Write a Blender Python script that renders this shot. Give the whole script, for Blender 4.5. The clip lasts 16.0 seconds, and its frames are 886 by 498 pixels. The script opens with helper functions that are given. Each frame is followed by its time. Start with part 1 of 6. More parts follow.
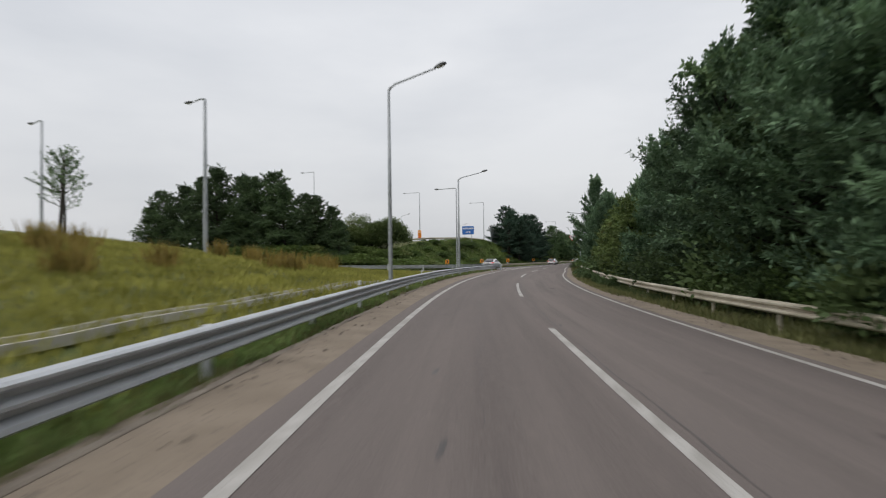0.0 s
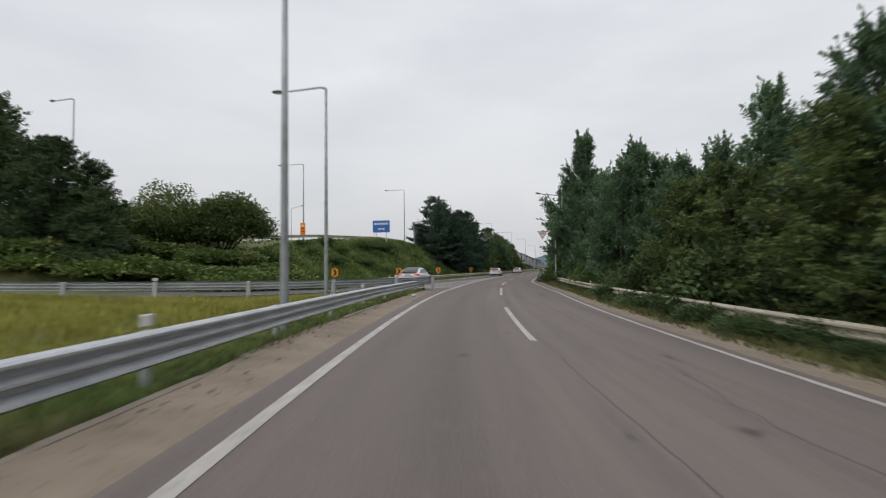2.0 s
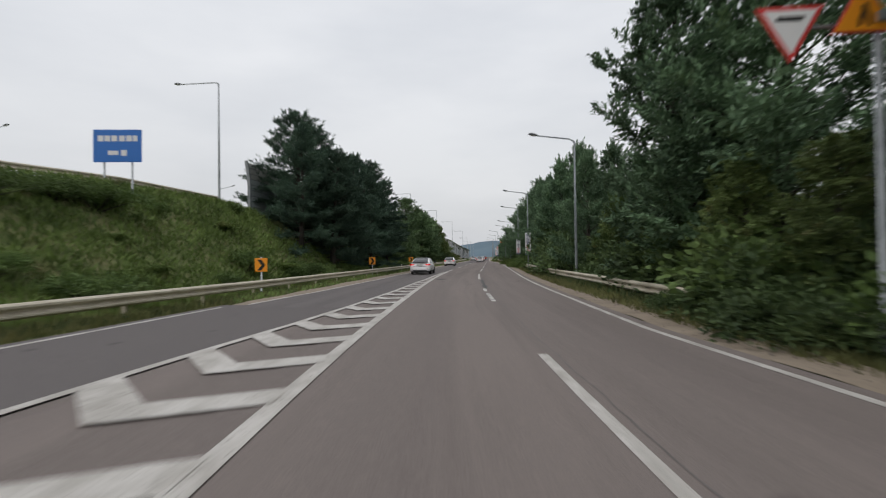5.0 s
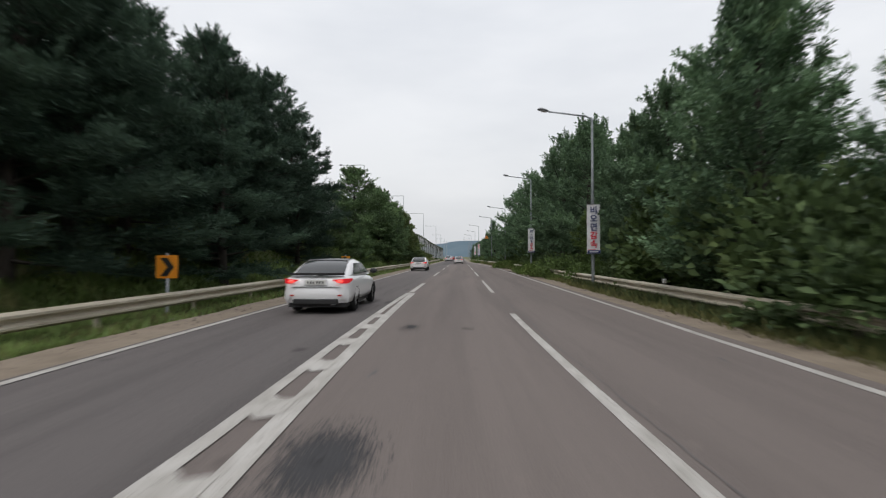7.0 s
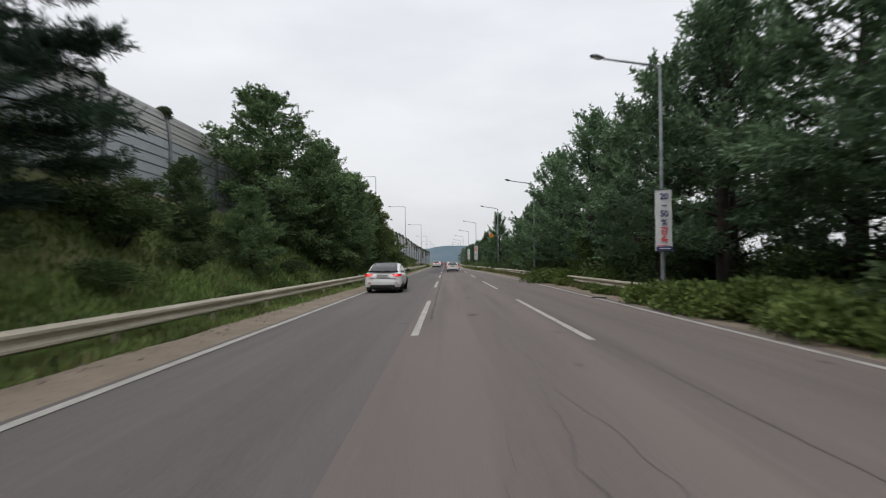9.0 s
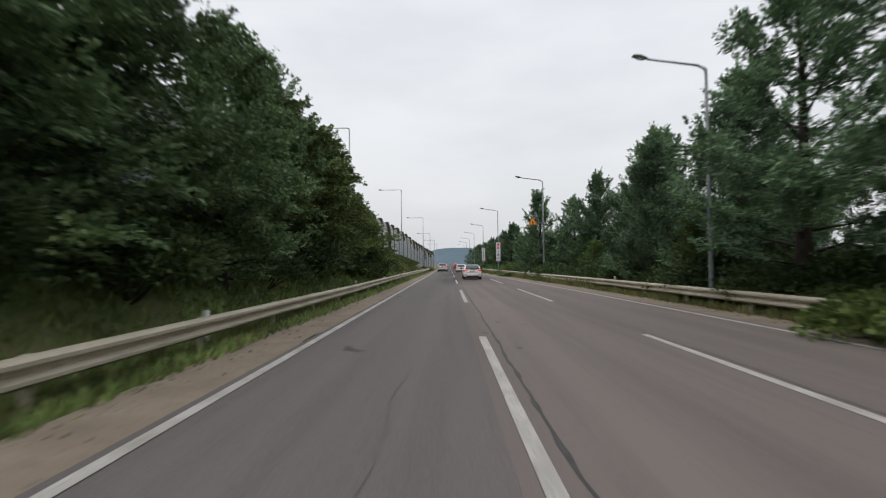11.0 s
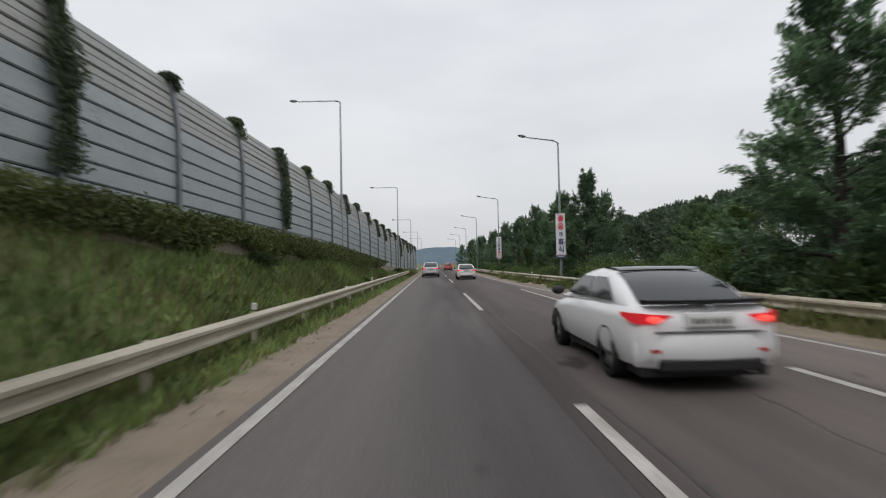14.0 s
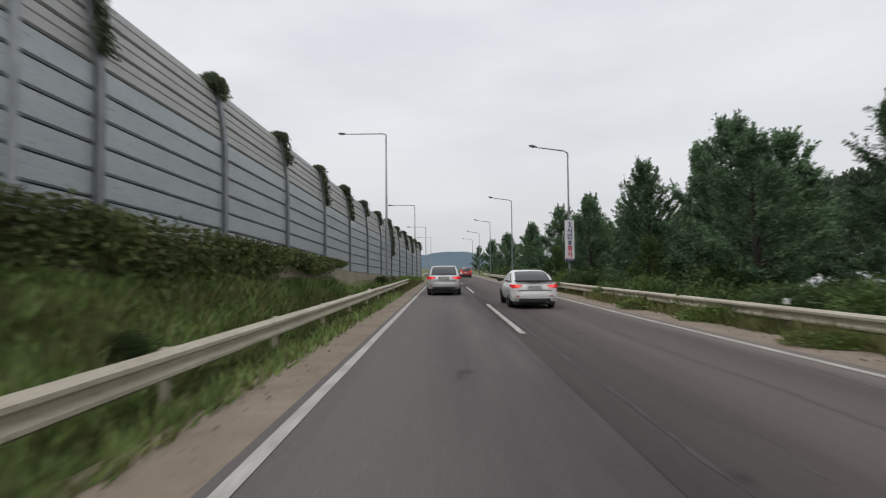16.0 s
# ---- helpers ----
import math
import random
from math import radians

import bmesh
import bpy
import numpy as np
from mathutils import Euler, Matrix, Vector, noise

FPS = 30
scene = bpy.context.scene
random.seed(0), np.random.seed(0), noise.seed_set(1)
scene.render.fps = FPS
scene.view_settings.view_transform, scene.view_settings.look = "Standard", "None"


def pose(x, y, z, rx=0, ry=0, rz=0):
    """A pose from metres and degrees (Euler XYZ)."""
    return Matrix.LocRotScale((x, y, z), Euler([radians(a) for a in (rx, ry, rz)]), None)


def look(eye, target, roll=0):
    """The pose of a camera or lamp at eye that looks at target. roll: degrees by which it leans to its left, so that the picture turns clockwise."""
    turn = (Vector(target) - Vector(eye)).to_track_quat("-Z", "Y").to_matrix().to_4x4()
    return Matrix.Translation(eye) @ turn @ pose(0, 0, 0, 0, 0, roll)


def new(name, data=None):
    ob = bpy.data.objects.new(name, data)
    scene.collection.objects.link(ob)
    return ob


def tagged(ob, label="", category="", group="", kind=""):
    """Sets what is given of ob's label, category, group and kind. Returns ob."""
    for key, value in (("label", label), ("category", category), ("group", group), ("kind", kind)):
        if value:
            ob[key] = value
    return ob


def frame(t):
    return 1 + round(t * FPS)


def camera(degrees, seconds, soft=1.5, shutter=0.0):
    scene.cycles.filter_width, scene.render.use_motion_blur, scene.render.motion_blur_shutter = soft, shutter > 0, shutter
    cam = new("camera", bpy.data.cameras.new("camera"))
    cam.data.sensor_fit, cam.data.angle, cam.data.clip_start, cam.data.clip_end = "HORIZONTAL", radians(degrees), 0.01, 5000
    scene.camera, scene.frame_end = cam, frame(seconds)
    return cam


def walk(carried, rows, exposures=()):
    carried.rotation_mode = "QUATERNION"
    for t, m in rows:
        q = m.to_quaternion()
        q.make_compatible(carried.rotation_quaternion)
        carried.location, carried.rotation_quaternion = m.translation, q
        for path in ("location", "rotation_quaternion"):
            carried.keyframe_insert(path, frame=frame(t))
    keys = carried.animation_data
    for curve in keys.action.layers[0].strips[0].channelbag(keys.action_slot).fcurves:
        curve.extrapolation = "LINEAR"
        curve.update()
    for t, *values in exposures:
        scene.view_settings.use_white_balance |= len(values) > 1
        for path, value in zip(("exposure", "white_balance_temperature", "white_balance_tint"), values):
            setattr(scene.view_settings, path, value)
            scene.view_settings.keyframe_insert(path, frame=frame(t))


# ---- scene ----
# The camera on the windscreen of a car, in metres; y runs along the straight road
cam = camera(82.0, 16.0, soft=1.15, shutter=0.34)
PATH = [
    (0, (22.522, -0.241, 1.602), (21.733, 1.597, 1.643), -0.72),
    (0.5, (19.428, 8.034, 1.513), (18.738, 9.911, 1.569), -0.61),
    (1, (16.772, 16.007, 1.521), (16.152, 17.907, 1.584), -0.20),
    (1.5, (14.488, 23.817, 1.549), (13.926, 25.735, 1.616), -0.71),
    (2, (12.289, 31.738, 1.545), (11.784, 33.672, 1.619), -0.53),
    (2.5, (10.418, 39.648, 1.569), (9.966, 41.595, 1.642), -0.61),
    (3, (8.731, 47.554, 1.592), (8.336, 49.513, 1.668), -0.18),
    (3.2, (8.125, 50.707, 1.599), (7.751, 52.670, 1.678), 0.11),
    (5.5, (3.735, 84.528, 1.474), (3.586, 86.523, 1.496), -0.86),
    (6.0, (3.190, 92.150, 1.479), (3.064, 94.146, 1.499), -0.76),
    (6.5, (2.565, 99.887, 1.479), (2.466, 101.885, 1.499), -1.04),
    (7.0, (2.079, 107.768, 1.500), (2.009, 109.766, 1.530), -0.14),
    (7.5, (1.687, 115.423, 1.492), (1.636, 117.422, 1.531), 0.04),
    (8.0, (1.343, 122.710, 1.511), (1.311, 124.709, 1.555), -0.30),
    (8.5, (1.017, 129.900, 1.497), (0.997, 131.900, 1.550), -0.37),
    (9.0, (0.642, 137.001, 1.495), (0.630, 139.000, 1.545), -0.28),
    (9.5, (0.274, 143.932, 1.528), (0.254, 145.931, 1.583), 0.00),
    (10.0, (-0.082, 150.859, 1.517), (-0.114, 152.858, 1.576), -0.29),
    (12.5, (-1.233, 185.936, 1.529), (-1.220, 187.935, 1.588), -1.24),
    (13.0, (-1.307, 192.986, 1.534), (-1.284, 194.986, 1.587), -1.20),
    (13.5, (-1.411, 200.373, 1.528), (-1.381, 202.372, 1.581), -1.33),
    (14.0, (-1.557, 207.843, 1.549), (-1.517, 209.842, 1.606), -1.12),
    (14.5, (-1.615, 215.174, 1.521), (-1.579, 217.173, 1.584), -0.86),
    (15.0, (-1.672, 222.35, 1.561), (-1.652, 224.35, 1.630), -1.08),
    (15.5, (-1.780, 229.42, 1.577), (-1.776, 231.42, 1.653), -0.83),
    (16.0, (-1.843, 236.35, 1.553), (-1.846, 238.35, 1.629), -0.52),
]
walk(cam, [(t, look(eye, target, roll)) for t, eye, target, roll in PATH],
     [(0, 0.0), (5.5, 0.03), (7.0, 0.14), (10.2, 0.16), (12.5, 0.03), (16.0, 0.03)])

# ---- light: an overcast afternoon ----
world = bpy.data.worlds.new("overcast_sky")
scene.world = world
world.use_nodes = True
wn, wl = world.node_tree.nodes, world.node_tree.links
wn.clear()
sky = wn.new("ShaderNodeTexSky")
sky.sky_type, sky.sun_disc = "NISHITA", False
sky.sun_elevation, sky.sun_rotation, sky.air_density, sky.dust_density = radians(52), radians(200), 1.5, 4.0
sky_gain = wn.new("ShaderNodeVectorMath")
sky_gain.operation = "SCALE"
sky_gain.inputs["Scale"].default_value = 0.10
coord = wn.new("ShaderNodeTexCoord")
stretch = wn.new("ShaderNodeMapping")
stretch.inputs["Scale"].default_value = (1.0, 1.0, 3.2)
cloud = wn.new("ShaderNodeTexNoise")
cloud.inputs["Scale"].default_value, cloud.inputs["Detail"].default_value, cloud.inputs["Roughness"].default_value = 1.7, 5.0, 0.5
ramp = wn.new("ShaderNodeValToRGB")
ramp.color_ramp.elements[0].position, ramp.color_ramp.elements[1].position = 0.32, 0.68
ramp.color_ramp.elements[0].color, ramp.color_ramp.elements[1].color = (0.655, 0.675, 0.715, 1), (0.825, 0.835, 0.86, 1)
blend = wn.new("ShaderNodeMix")
blend.data_type = "RGBA"
blend.inputs["Factor"].default_value = 0.9
back = wn.new("ShaderNodeBackground")
back.inputs["Strength"].default_value = 1.0
out = wn.new("ShaderNodeOutputWorld")
wl.new(coord.outputs["Generated"], stretch.inputs["Vector"])
wl.new(stretch.outputs["Vector"], cloud.inputs["Vector"])
wl.new(cloud.outputs["Fac"], ramp.inputs["Fac"])
wl.new(sky.outputs["Color"], sky_gain.inputs[0])
wl.new(sky_gain.outputs["Vector"], blend.inputs["A"])
wl.new(ramp.outputs["Color"], blend.inputs["B"])
height = wn.new("ShaderNodeSeparateXYZ")
thick = wn.new("ShaderNodeMapRange")
thick.inputs["From Min"].default_value, thick.inputs["From Max"].default_value = 0.0, 0.42
thick.inputs["To Min"].default_value, thick.inputs["To Max"].default_value = 0.88, 1.09
layer = wn.new("ShaderNodeVectorMath")
layer.operation = "SCALE"
wl.new(coord.outputs["Generated"], height.inputs["Vector"])
wl.new(height.outputs["Z"], thick.inputs["Value"])
wl.new(blend.outputs["Result"], layer.inputs[0])
wl.new(thick.outputs["Result"], layer.inputs["Scale"])
wl.new(layer.outputs["Vector"], back.inputs["Color"])
wl.new(back.outputs["Background"], out.inputs["Surface"])
sun = new("sun", bpy.data.lights.new("sun", "SUN"))
sun.data.energy, sun.data.angle, sun.data.color = 0.7, radians(35), (1.0, 0.97, 0.93)
sun.matrix_world = look((0, 0, 60), (16, 30, 0))
tagged(sun, kind="structure")


# ---- materials ----
def shader(name, rough=0.8, metal=0.0, spec=0.3):
    m = bpy.data.materials.new(name)
    m.use_nodes = True
    b = m.node_tree.nodes["Principled BSDF"]
    b.inputs["Roughness"].default_value, b.inputs["Metallic"].default_value = rough, metal
    b.inputs["Specular IOR Level"].default_value = spec
    return m, m.node_tree.nodes, m.node_tree.links, b


def mixed(nodes, links, fac, a, b, mode="MIX"):
    n = nodes.new("ShaderNodeMix")
    n.data_type, n.blend_type = "RGBA", mode
    for value, sock in ((fac, n.inputs["Factor"]), (a, n.inputs["A"]), (b, n.inputs["B"])):
        if isinstance(value, (tuple, list)):
            sock.default_value = (*value[:3], 1)
        elif isinstance(value, (int, float)):
            sock.default_value = value
        else:
            links.new(value, sock)
    return n.outputs["Result"]


def noise_of(nodes, links, scale, detail=4.0, rough=0.55, stretch=(1, 1, 1), space="Object"):
    tc, mp, n = nodes.new("ShaderNodeTexCoord"), nodes.new("ShaderNodeMapping"), nodes.new("ShaderNodeTexNoise")
    mp.inputs["Scale"].default_value = stretch
    n.inputs["Scale"].default_value, n.inputs["Detail"].default_value, n.inputs["Roughness"].default_value = scale, detail, rough
    links.new(tc.outputs[space], mp.inputs["Vector"])
    links.new(mp.outputs["Vector"], n.inputs["Vector"])
    return n.outputs["Fac"]


def steps(nodes, links, fac, low, high):
    r = nodes.new("ShaderNodeMapRange")
    r.inputs["From Min"].default_value, r.inputs["From Max"].default_value = low, high
    links.new(fac, r.inputs["Value"])
    return r.outputs["Result"]


def relief(nodes, links, bsdf, fac, strength, distance):
    n = nodes.new("ShaderNodeBump")
    n.inputs["Strength"].default_value, n.inputs["Distance"].default_value = strength, distance
    links.new(fac, n.inputs["Height"])
    links.new(n.outputs["Normal"], bsdf.inputs["Normal"])


def asphalt(name, base, warm, dust, renewed=None, share=1.0, newer=(0.58, 0.585, 0.61), lane=None, oiled=None):
    """Worn asphalt; the surface's own map gives the place across the lanes (u) and along them (v)."""
    m, n, l, b = shader(name, 0.86, 0, 0.25)
    grain = noise_of(n, l, 70, 3, 0.7)
    fine = noise_of(n, l, 7, 5, 0.6)
    broad = noise_of(n, l, 0.28, 4, 0.55, (1, 0.3, 1))
    tracks = noise_of(n, l, 1.5, 4, 0.6, (1, 0.035, 1), "UV")
    lanes = noise_of(n, l, 0.42, 2, 0.5, (1, 0.018, 1), "UV")
    c = mixed(n, l, steps(n, l, broad, 0.3, 0.7), base, warm)
    c = mixed(n, l, steps(n, l, lanes, 0.36, 0.66), c, tuple(v * 0.80 for v in base))
    c = mixed(n, l, steps(n, l, tracks, 0.45, 0.72), c, tuple(v * 0.62 for v in base))
    # wheels polish two bands in each lane and leave the middle oily
    lane_map, across, wave_, soft_ = n.new("ShaderNodeTexCoord"), n.new("ShaderNodeSeparateXYZ"), n.new("ShaderNodeMath"), n.new("ShaderNodeMath")
    l.new(lane_map.outputs["UV"], across.inputs["Vector"])
    wave_.operation, soft_.operation = "MULTIPLY", "COSINE"
    wave_.inputs[1].default_value = 2 * math.pi / 1.72
    l.new(across.outputs["X"], wave_.inputs[0])
    l.new(wave_.outputs["Value"], soft_.inputs[0])
    worn = noise_of(n, l, 0.8, 3, 0.6, (1, 0.08, 1), "UV")
    both = n.new("ShaderNodeMath")
    both.operation = "MULTIPLY"
    l.new(steps(n, l, soft_.outputs["Value"], -0.1, 1.0), both.inputs[0])
    l.new(steps(n, l, worn, 0.35, 0.65), both.inputs[1])
    c = mixed(n, l, both.outputs["Value"], c, mixed(n, l, 1.0, c, (0.80, 0.80, 0.82), "MULTIPLY"))
    c = mixed(n, l, steps(n, l, fine, 0.60, 0.82), c, dust)
    c = mixed(n, l, steps(n, l, grain, 0.35, 0.8), c, tuple(v * 1.35 for v in warm))
    stain = noise_of(n, l, 1.1, 2, 0.5, (1, 0.55, 1))
    c = mixed(n, l, steps(n, l, stain, 0.70, 0.76), c, tuple(v * 0.5 for v in base))
    if renewed:
        place, axes_ = n.new("ShaderNodeTexCoord"), n.new("ShaderNodeSeparateXYZ")
        l.new(place.outputs["Object"], axes_.inputs["Vector"])
        amount = steps(n, l, axes_.outputs["Y"], *renewed)
        if lane:
            only = n.new("ShaderNodeMath")
            only.operation = "MULTIPLY"
            l.new(amount, only.inputs[0])
            l.new(steps(n, l, across.outputs["X"], *lane), only.inputs[1])
            amount = only.outputs["Value"]
        c = mixed(n, l, amount, c, mixed(n, l, share, c, newer, "MULTIPLY"))
    if oiled:
        # tyres and oil blacken the two sides of the joint between the lanes
        mid, half, y0, y1 = oiled
        off_, gap_, dark_, spot = (n.new("ShaderNodeMath") for _ in range(4))
        off_.operation, gap_.operation, dark_.operation, spot.operation = "SUBTRACT", "ABSOLUTE", "MULTIPLY", "MULTIPLY"
        off_.inputs[1].default_value = mid
        ways = n.new("ShaderNodeSeparateXYZ")
        l.new(lane_map.outputs["UV"], ways.inputs["Vector"])
        l.new(ways.outputs["X"], off_.inputs[0])
        l.new(off_.outputs["Value"], gap_.inputs[0])
        l.new(steps(n, l, gap_.outputs["Value"], half, half * 0.25), dark_.inputs[0])
        l.new(steps(n, l, ways.outputs["Y"], y0, y1), dark_.inputs[1])
        l.new(dark_.outputs["Value"], spot.inputs[0])
        l.new(steps(n, l, worn, 0.2, 0.55), spot.inputs[1])
        c = mixed(n, l, spot.outputs["Value"], c, mixed(n, l, 1.0, c, (0.54, 0.54, 0.56), "MULTIPLY"))
    l.new(c, b.inputs["Base Color"])
    relief(n, l, b, grain, 0.35, 0.004)
    return m


def two_tone(name, a, b_, scale=3.0, low=0.35, high=0.65, rough=0.8, metal=0.0, spec=0.3, stretch=(1, 1, 1), bump=0.0, speck=None):
    m, n, l, b = shader(name, rough, metal, spec)
    f = noise_of(n, l, scale, 5, 0.6, stretch)
    c = mixed(n, l, steps(n, l, f, low, high), a, b_)
    if speck:
        g = noise_of(n, l, scale * 9, 3, 0.6, stretch)
        c = mixed(n, l, steps(n, l, g, 0.58, 0.72), c, speck)
    l.new(c, b.inputs["Base Color"])
    if bump:
        relief(n, l, b, f, bump, 0.02)
    return m


def leafy(name, dark, light, yellow=None, rough=0.62, own=True):
    """Leaves: every leaf its own shade, every plant its own tint, a little light through the blade."""
    m, n, l, b = shader(name, rough, 0, 0.25)
    geo, info = n.new("ShaderNodeNewGeometry"), n.new("ShaderNodeObjectInfo")
    c = mixed(n, l, geo.outputs["Random Per Island"], dark, light)
    patch = noise_of(n, l, 0.55, 3, 0.5)
    c = mixed(n, l, steps(n, l, patch, 0.4, 0.75), c, tuple(v * 1.35 for v in light))
    if yellow:
        far = noise_of(n, l, 0.9, 2, 0.5)
        c = mixed(n, l, steps(n, l, far, 0.62, 0.78), c, yellow)
    if own:
        hsv = n.new("ShaderNodeHueSaturation")
        val = n.new("ShaderNodeMapRange")
        val.inputs["To Min"].default_value, val.inputs["To Max"].default_value = 0.75, 1.25
        l.new(info.outputs["Random"], val.inputs["Value"])
        l.new(val.outputs["Result"], hsv.inputs["Value"])
        l.new(c, hsv.inputs["Color"])
        c = hsv.outputs["Color"]
    l.new(c, b.inputs["Base Color"])
    tr, mx = n.new("ShaderNodeBsdfTranslucent"), n.new("ShaderNodeMixShader")
    l.new(c, tr.inputs["Color"])
    mx.inputs["Fac"].default_value = 0.22
    l.new(b.outputs["BSDF"], mx.inputs[1])
    l.new(tr.outputs["BSDF"], mx.inputs[2])
    l.new(mx.outputs["Shader"], n["Material Output"].inputs["Surface"])
    return m


def plain(name, color, rough=0.5, metal=0.0, spec=0.5, glow=0.0, coat=0.0):
    m, n, l, b = shader(name, rough, metal, spec)
    b.inputs["Base Color"].default_value = (*color, 1)
    if coat:
        b.inputs["Coat Weight"].default_value, b.inputs["Coat Roughness"].default_value = coat, 0.06
    if glow:
        b.inputs["Emission Color"].default_value, b.inputs["Emission Strength"].default_value = (*color, 1), glow
    return m


ASPHALT = asphalt("worn_asphalt", (0.152, 0.131, 0.123), (0.198, 0.167, 0.152), (0.222, 0.187, 0.166), (200, 216), 1.0, (0.66, 0.655, 0.67), (0.6, 0.0), (-3.7, 2.2, 198, 210))
ASPHALT_DARK = asphalt("newer_asphalt", (0.132, 0.120, 0.118), (0.170, 0.152, 0.145), (0.194, 0.169, 0.157), (150, 112), 0.45, oiled=(-3.7, 2.2, 198, 210))
ASPHALT_PATCH = asphalt("patched_asphalt", (0.052, 0.052, 0.057), (0.068, 0.066, 0.068), (0.08, 0.08, 0.08))
SEALANT = two_tone("crack_sealant", (0.084, 0.078, 0.077), (0.135, 0.124, 0.119), 5, rough=0.7)
SEALANT_NEW = two_tone("dark_crack_sealant", (0.050, 0.047, 0.047), (0.082, 0.076, 0.074), 5, rough=0.7)
FAINT_SEAM = two_tone("faint_seam", (0.110, 0.099, 0.095), (0.160, 0.142, 0.135), 5, rough=0.75)
DUST = two_tone("dusty_shoulder", (0.212, 0.172, 0.130), (0.310, 0.254, 0.197), 1.2, 0.3, 0.7, 0.95, bump=0.25, speck=(0.15, 0.125, 0.105))
MARKING = two_tone("road_paint", (0.35, 0.33, 0.30), (0.53, 0.51, 0.48), 3.5, 0.32, 0.62, 0.7, stretch=(1, 0.35, 1), speck=(0.25, 0.23, 0.21))
MARKING_WORN = two_tone("worn_road_paint", (0.16, 0.155, 0.145), (0.55, 0.54, 0.51), 3.0, 0.36, 0.56, 0.75, speck=(0.2, 0.19, 0.18))
SOIL = two_tone("verge_soil", (0.10, 0.13, 0.042), (0.165, 0.16, 0.072), 0.6, 0.35, 0.65, 0.95, bump=0.5, speck=(0.045, 0.06, 0.02))
GRASS = leafy("green_grass", (0.105, 0.170, 0.052), (0.26, 0.355, 0.118), (0.34, 0.33, 0.15), own=False)
GRASS_DRY = leafy("yellowing_grass", (0.20, 0.205, 0.045), (0.36, 0.345, 0.085), (0.42, 0.36, 0.10), own=False)
REED = leafy("brown_reed", (0.17, 0.125, 0.035), (0.33, 0.25, 0.07), (0.22, 0.20, 0.05), own=False)
VERGE = leafy("verge_weed", (0.085, 0.105, 0.036), (0.18, 0.18, 0.072), (0.24, 0.20, 0.11), own=False)
BROADLEAF = leafy("broad_leaf", (0.044, 0.080, 0.041), (0.145, 0.218, 0.098), (0.17, 0.23, 0.088))
DRAPE_LEAF = leafy("draped_leaf", (0.030, 0.054, 0.028), (0.088, 0.134, 0.056), (0.11, 0.15, 0.055))
FEATHERY = leafy("feathery_leaf", (0.048, 0.088, 0.054), (0.158, 0.245, 0.136), (0.17, 0.24, 0.108))
BROADLEAF_LIGHT = leafy("fresh_leaf", (0.050, 0.086, 0.026), (0.115, 0.172, 0.052), (0.145, 0.195, 0.055))
SHRUB_LEAF = leafy("shrub_leaf", (0.034, 0.058, 0.026), (0.090, 0.134, 0.050), (0.115, 0.15, 0.055))
NEEDLE = leafy("pine_needle", (0.031, 0.057, 0.044), (0.080, 0.128, 0.086), None, 0.7)
IVY = leafy("ivy_leaf", (0.048, 0.068, 0.028), (0.140, 0.165, 0.060), (0.20, 0.165, 0.075))
VINE_LEAF = leafy("vine_leaf", (0.052, 0.082, 0.030), (0.155, 0.205, 0.068), (0.195, 0.19, 0.075))
CLIMBER = leafy("climber_leaf", (0.056, 0.080, 0.050), (0.145, 0.180, 0.105), (0.16, 0.155, 0.09))
GROUNDCOVER = leafy("ground_cover", (0.06, 0.095, 0.026), (0.15, 0.21, 0.058), (0.18, 0.17, 0.075), own=False)
# lighter, bluer greens carry the aerial haze over the far wood
WOODLAND = leafy("far_wood", (0.040, 0.062, 0.042), (0.090, 0.128, 0.078), (0.10, 0.12, 0.075), own=False)
BARK = two_tone("bark", (0.028, 0.024, 0.020), (0.066, 0.056, 0.047), 6, rough=0.95, stretch=(1, 1, 0.3), bump=0.6)
STEEL = two_tone("galvanised_steel", (0.44, 0.465, 0.49), (0.58, 0.60, 0.62), 2.0, 0.3, 0.7, 0.5, 0.3, 0.5, speck=(0.30, 0.30, 0.30))
CREAM_STEEL = two_tone("weathered_rail", (0.42, 0.375, 0.29), (0.58, 0.53, 0.43), 1.3, 0.3, 0.7, 0.6, 0.15, 0.4, stretch=(1, 0.5, 1), speck=(0.33, 0.27, 0.20))
POLE = two_tone("lamp_pole_paint", (0.30, 0.32, 0.33), (0.42, 0.44, 0.45), 3, rough=0.45, metal=0.3)
POLE_DARK = two_tone("lamp_pole_dull", (0.17, 0.19, 0.20), (0.27, 0.29, 0.30), 3, rough=0.5, metal=0.3)
LAMP_HEAD = plain("lamp_housing", (0.10, 0.105, 0.11), 0.5, 0.2)
GLASS_DIM = plain("lamp_cover", (0.5, 0.5, 0.48), 0.2)
PANEL = two_tone("noise_panel", (0.385, 0.425, 0.435), (0.47, 0.505, 0.51), 0.8, 0.3, 0.7, 0.5, 0.25, 0.4, stretch=(1, 1, 2.5), speck=(0.27, 0.30, 0.32))
PANEL_TOP = two_tone("noise_panel_top", (0.40, 0.40, 0.385), (0.48, 0.475, 0.45), 0.8, 0.3, 0.7, 0.5, 0.2, 0.4, speck=(0.33, 0.32, 0.30))
WALL_POST = two_tone("wall_post_steel", (0.20, 0.215, 0.225), (0.30, 0.31, 0.32), 2.5, rough=0.55, metal=0.3)
GASKET = plain("panel_joint", (0.03, 0.032, 0.035), 0.9)
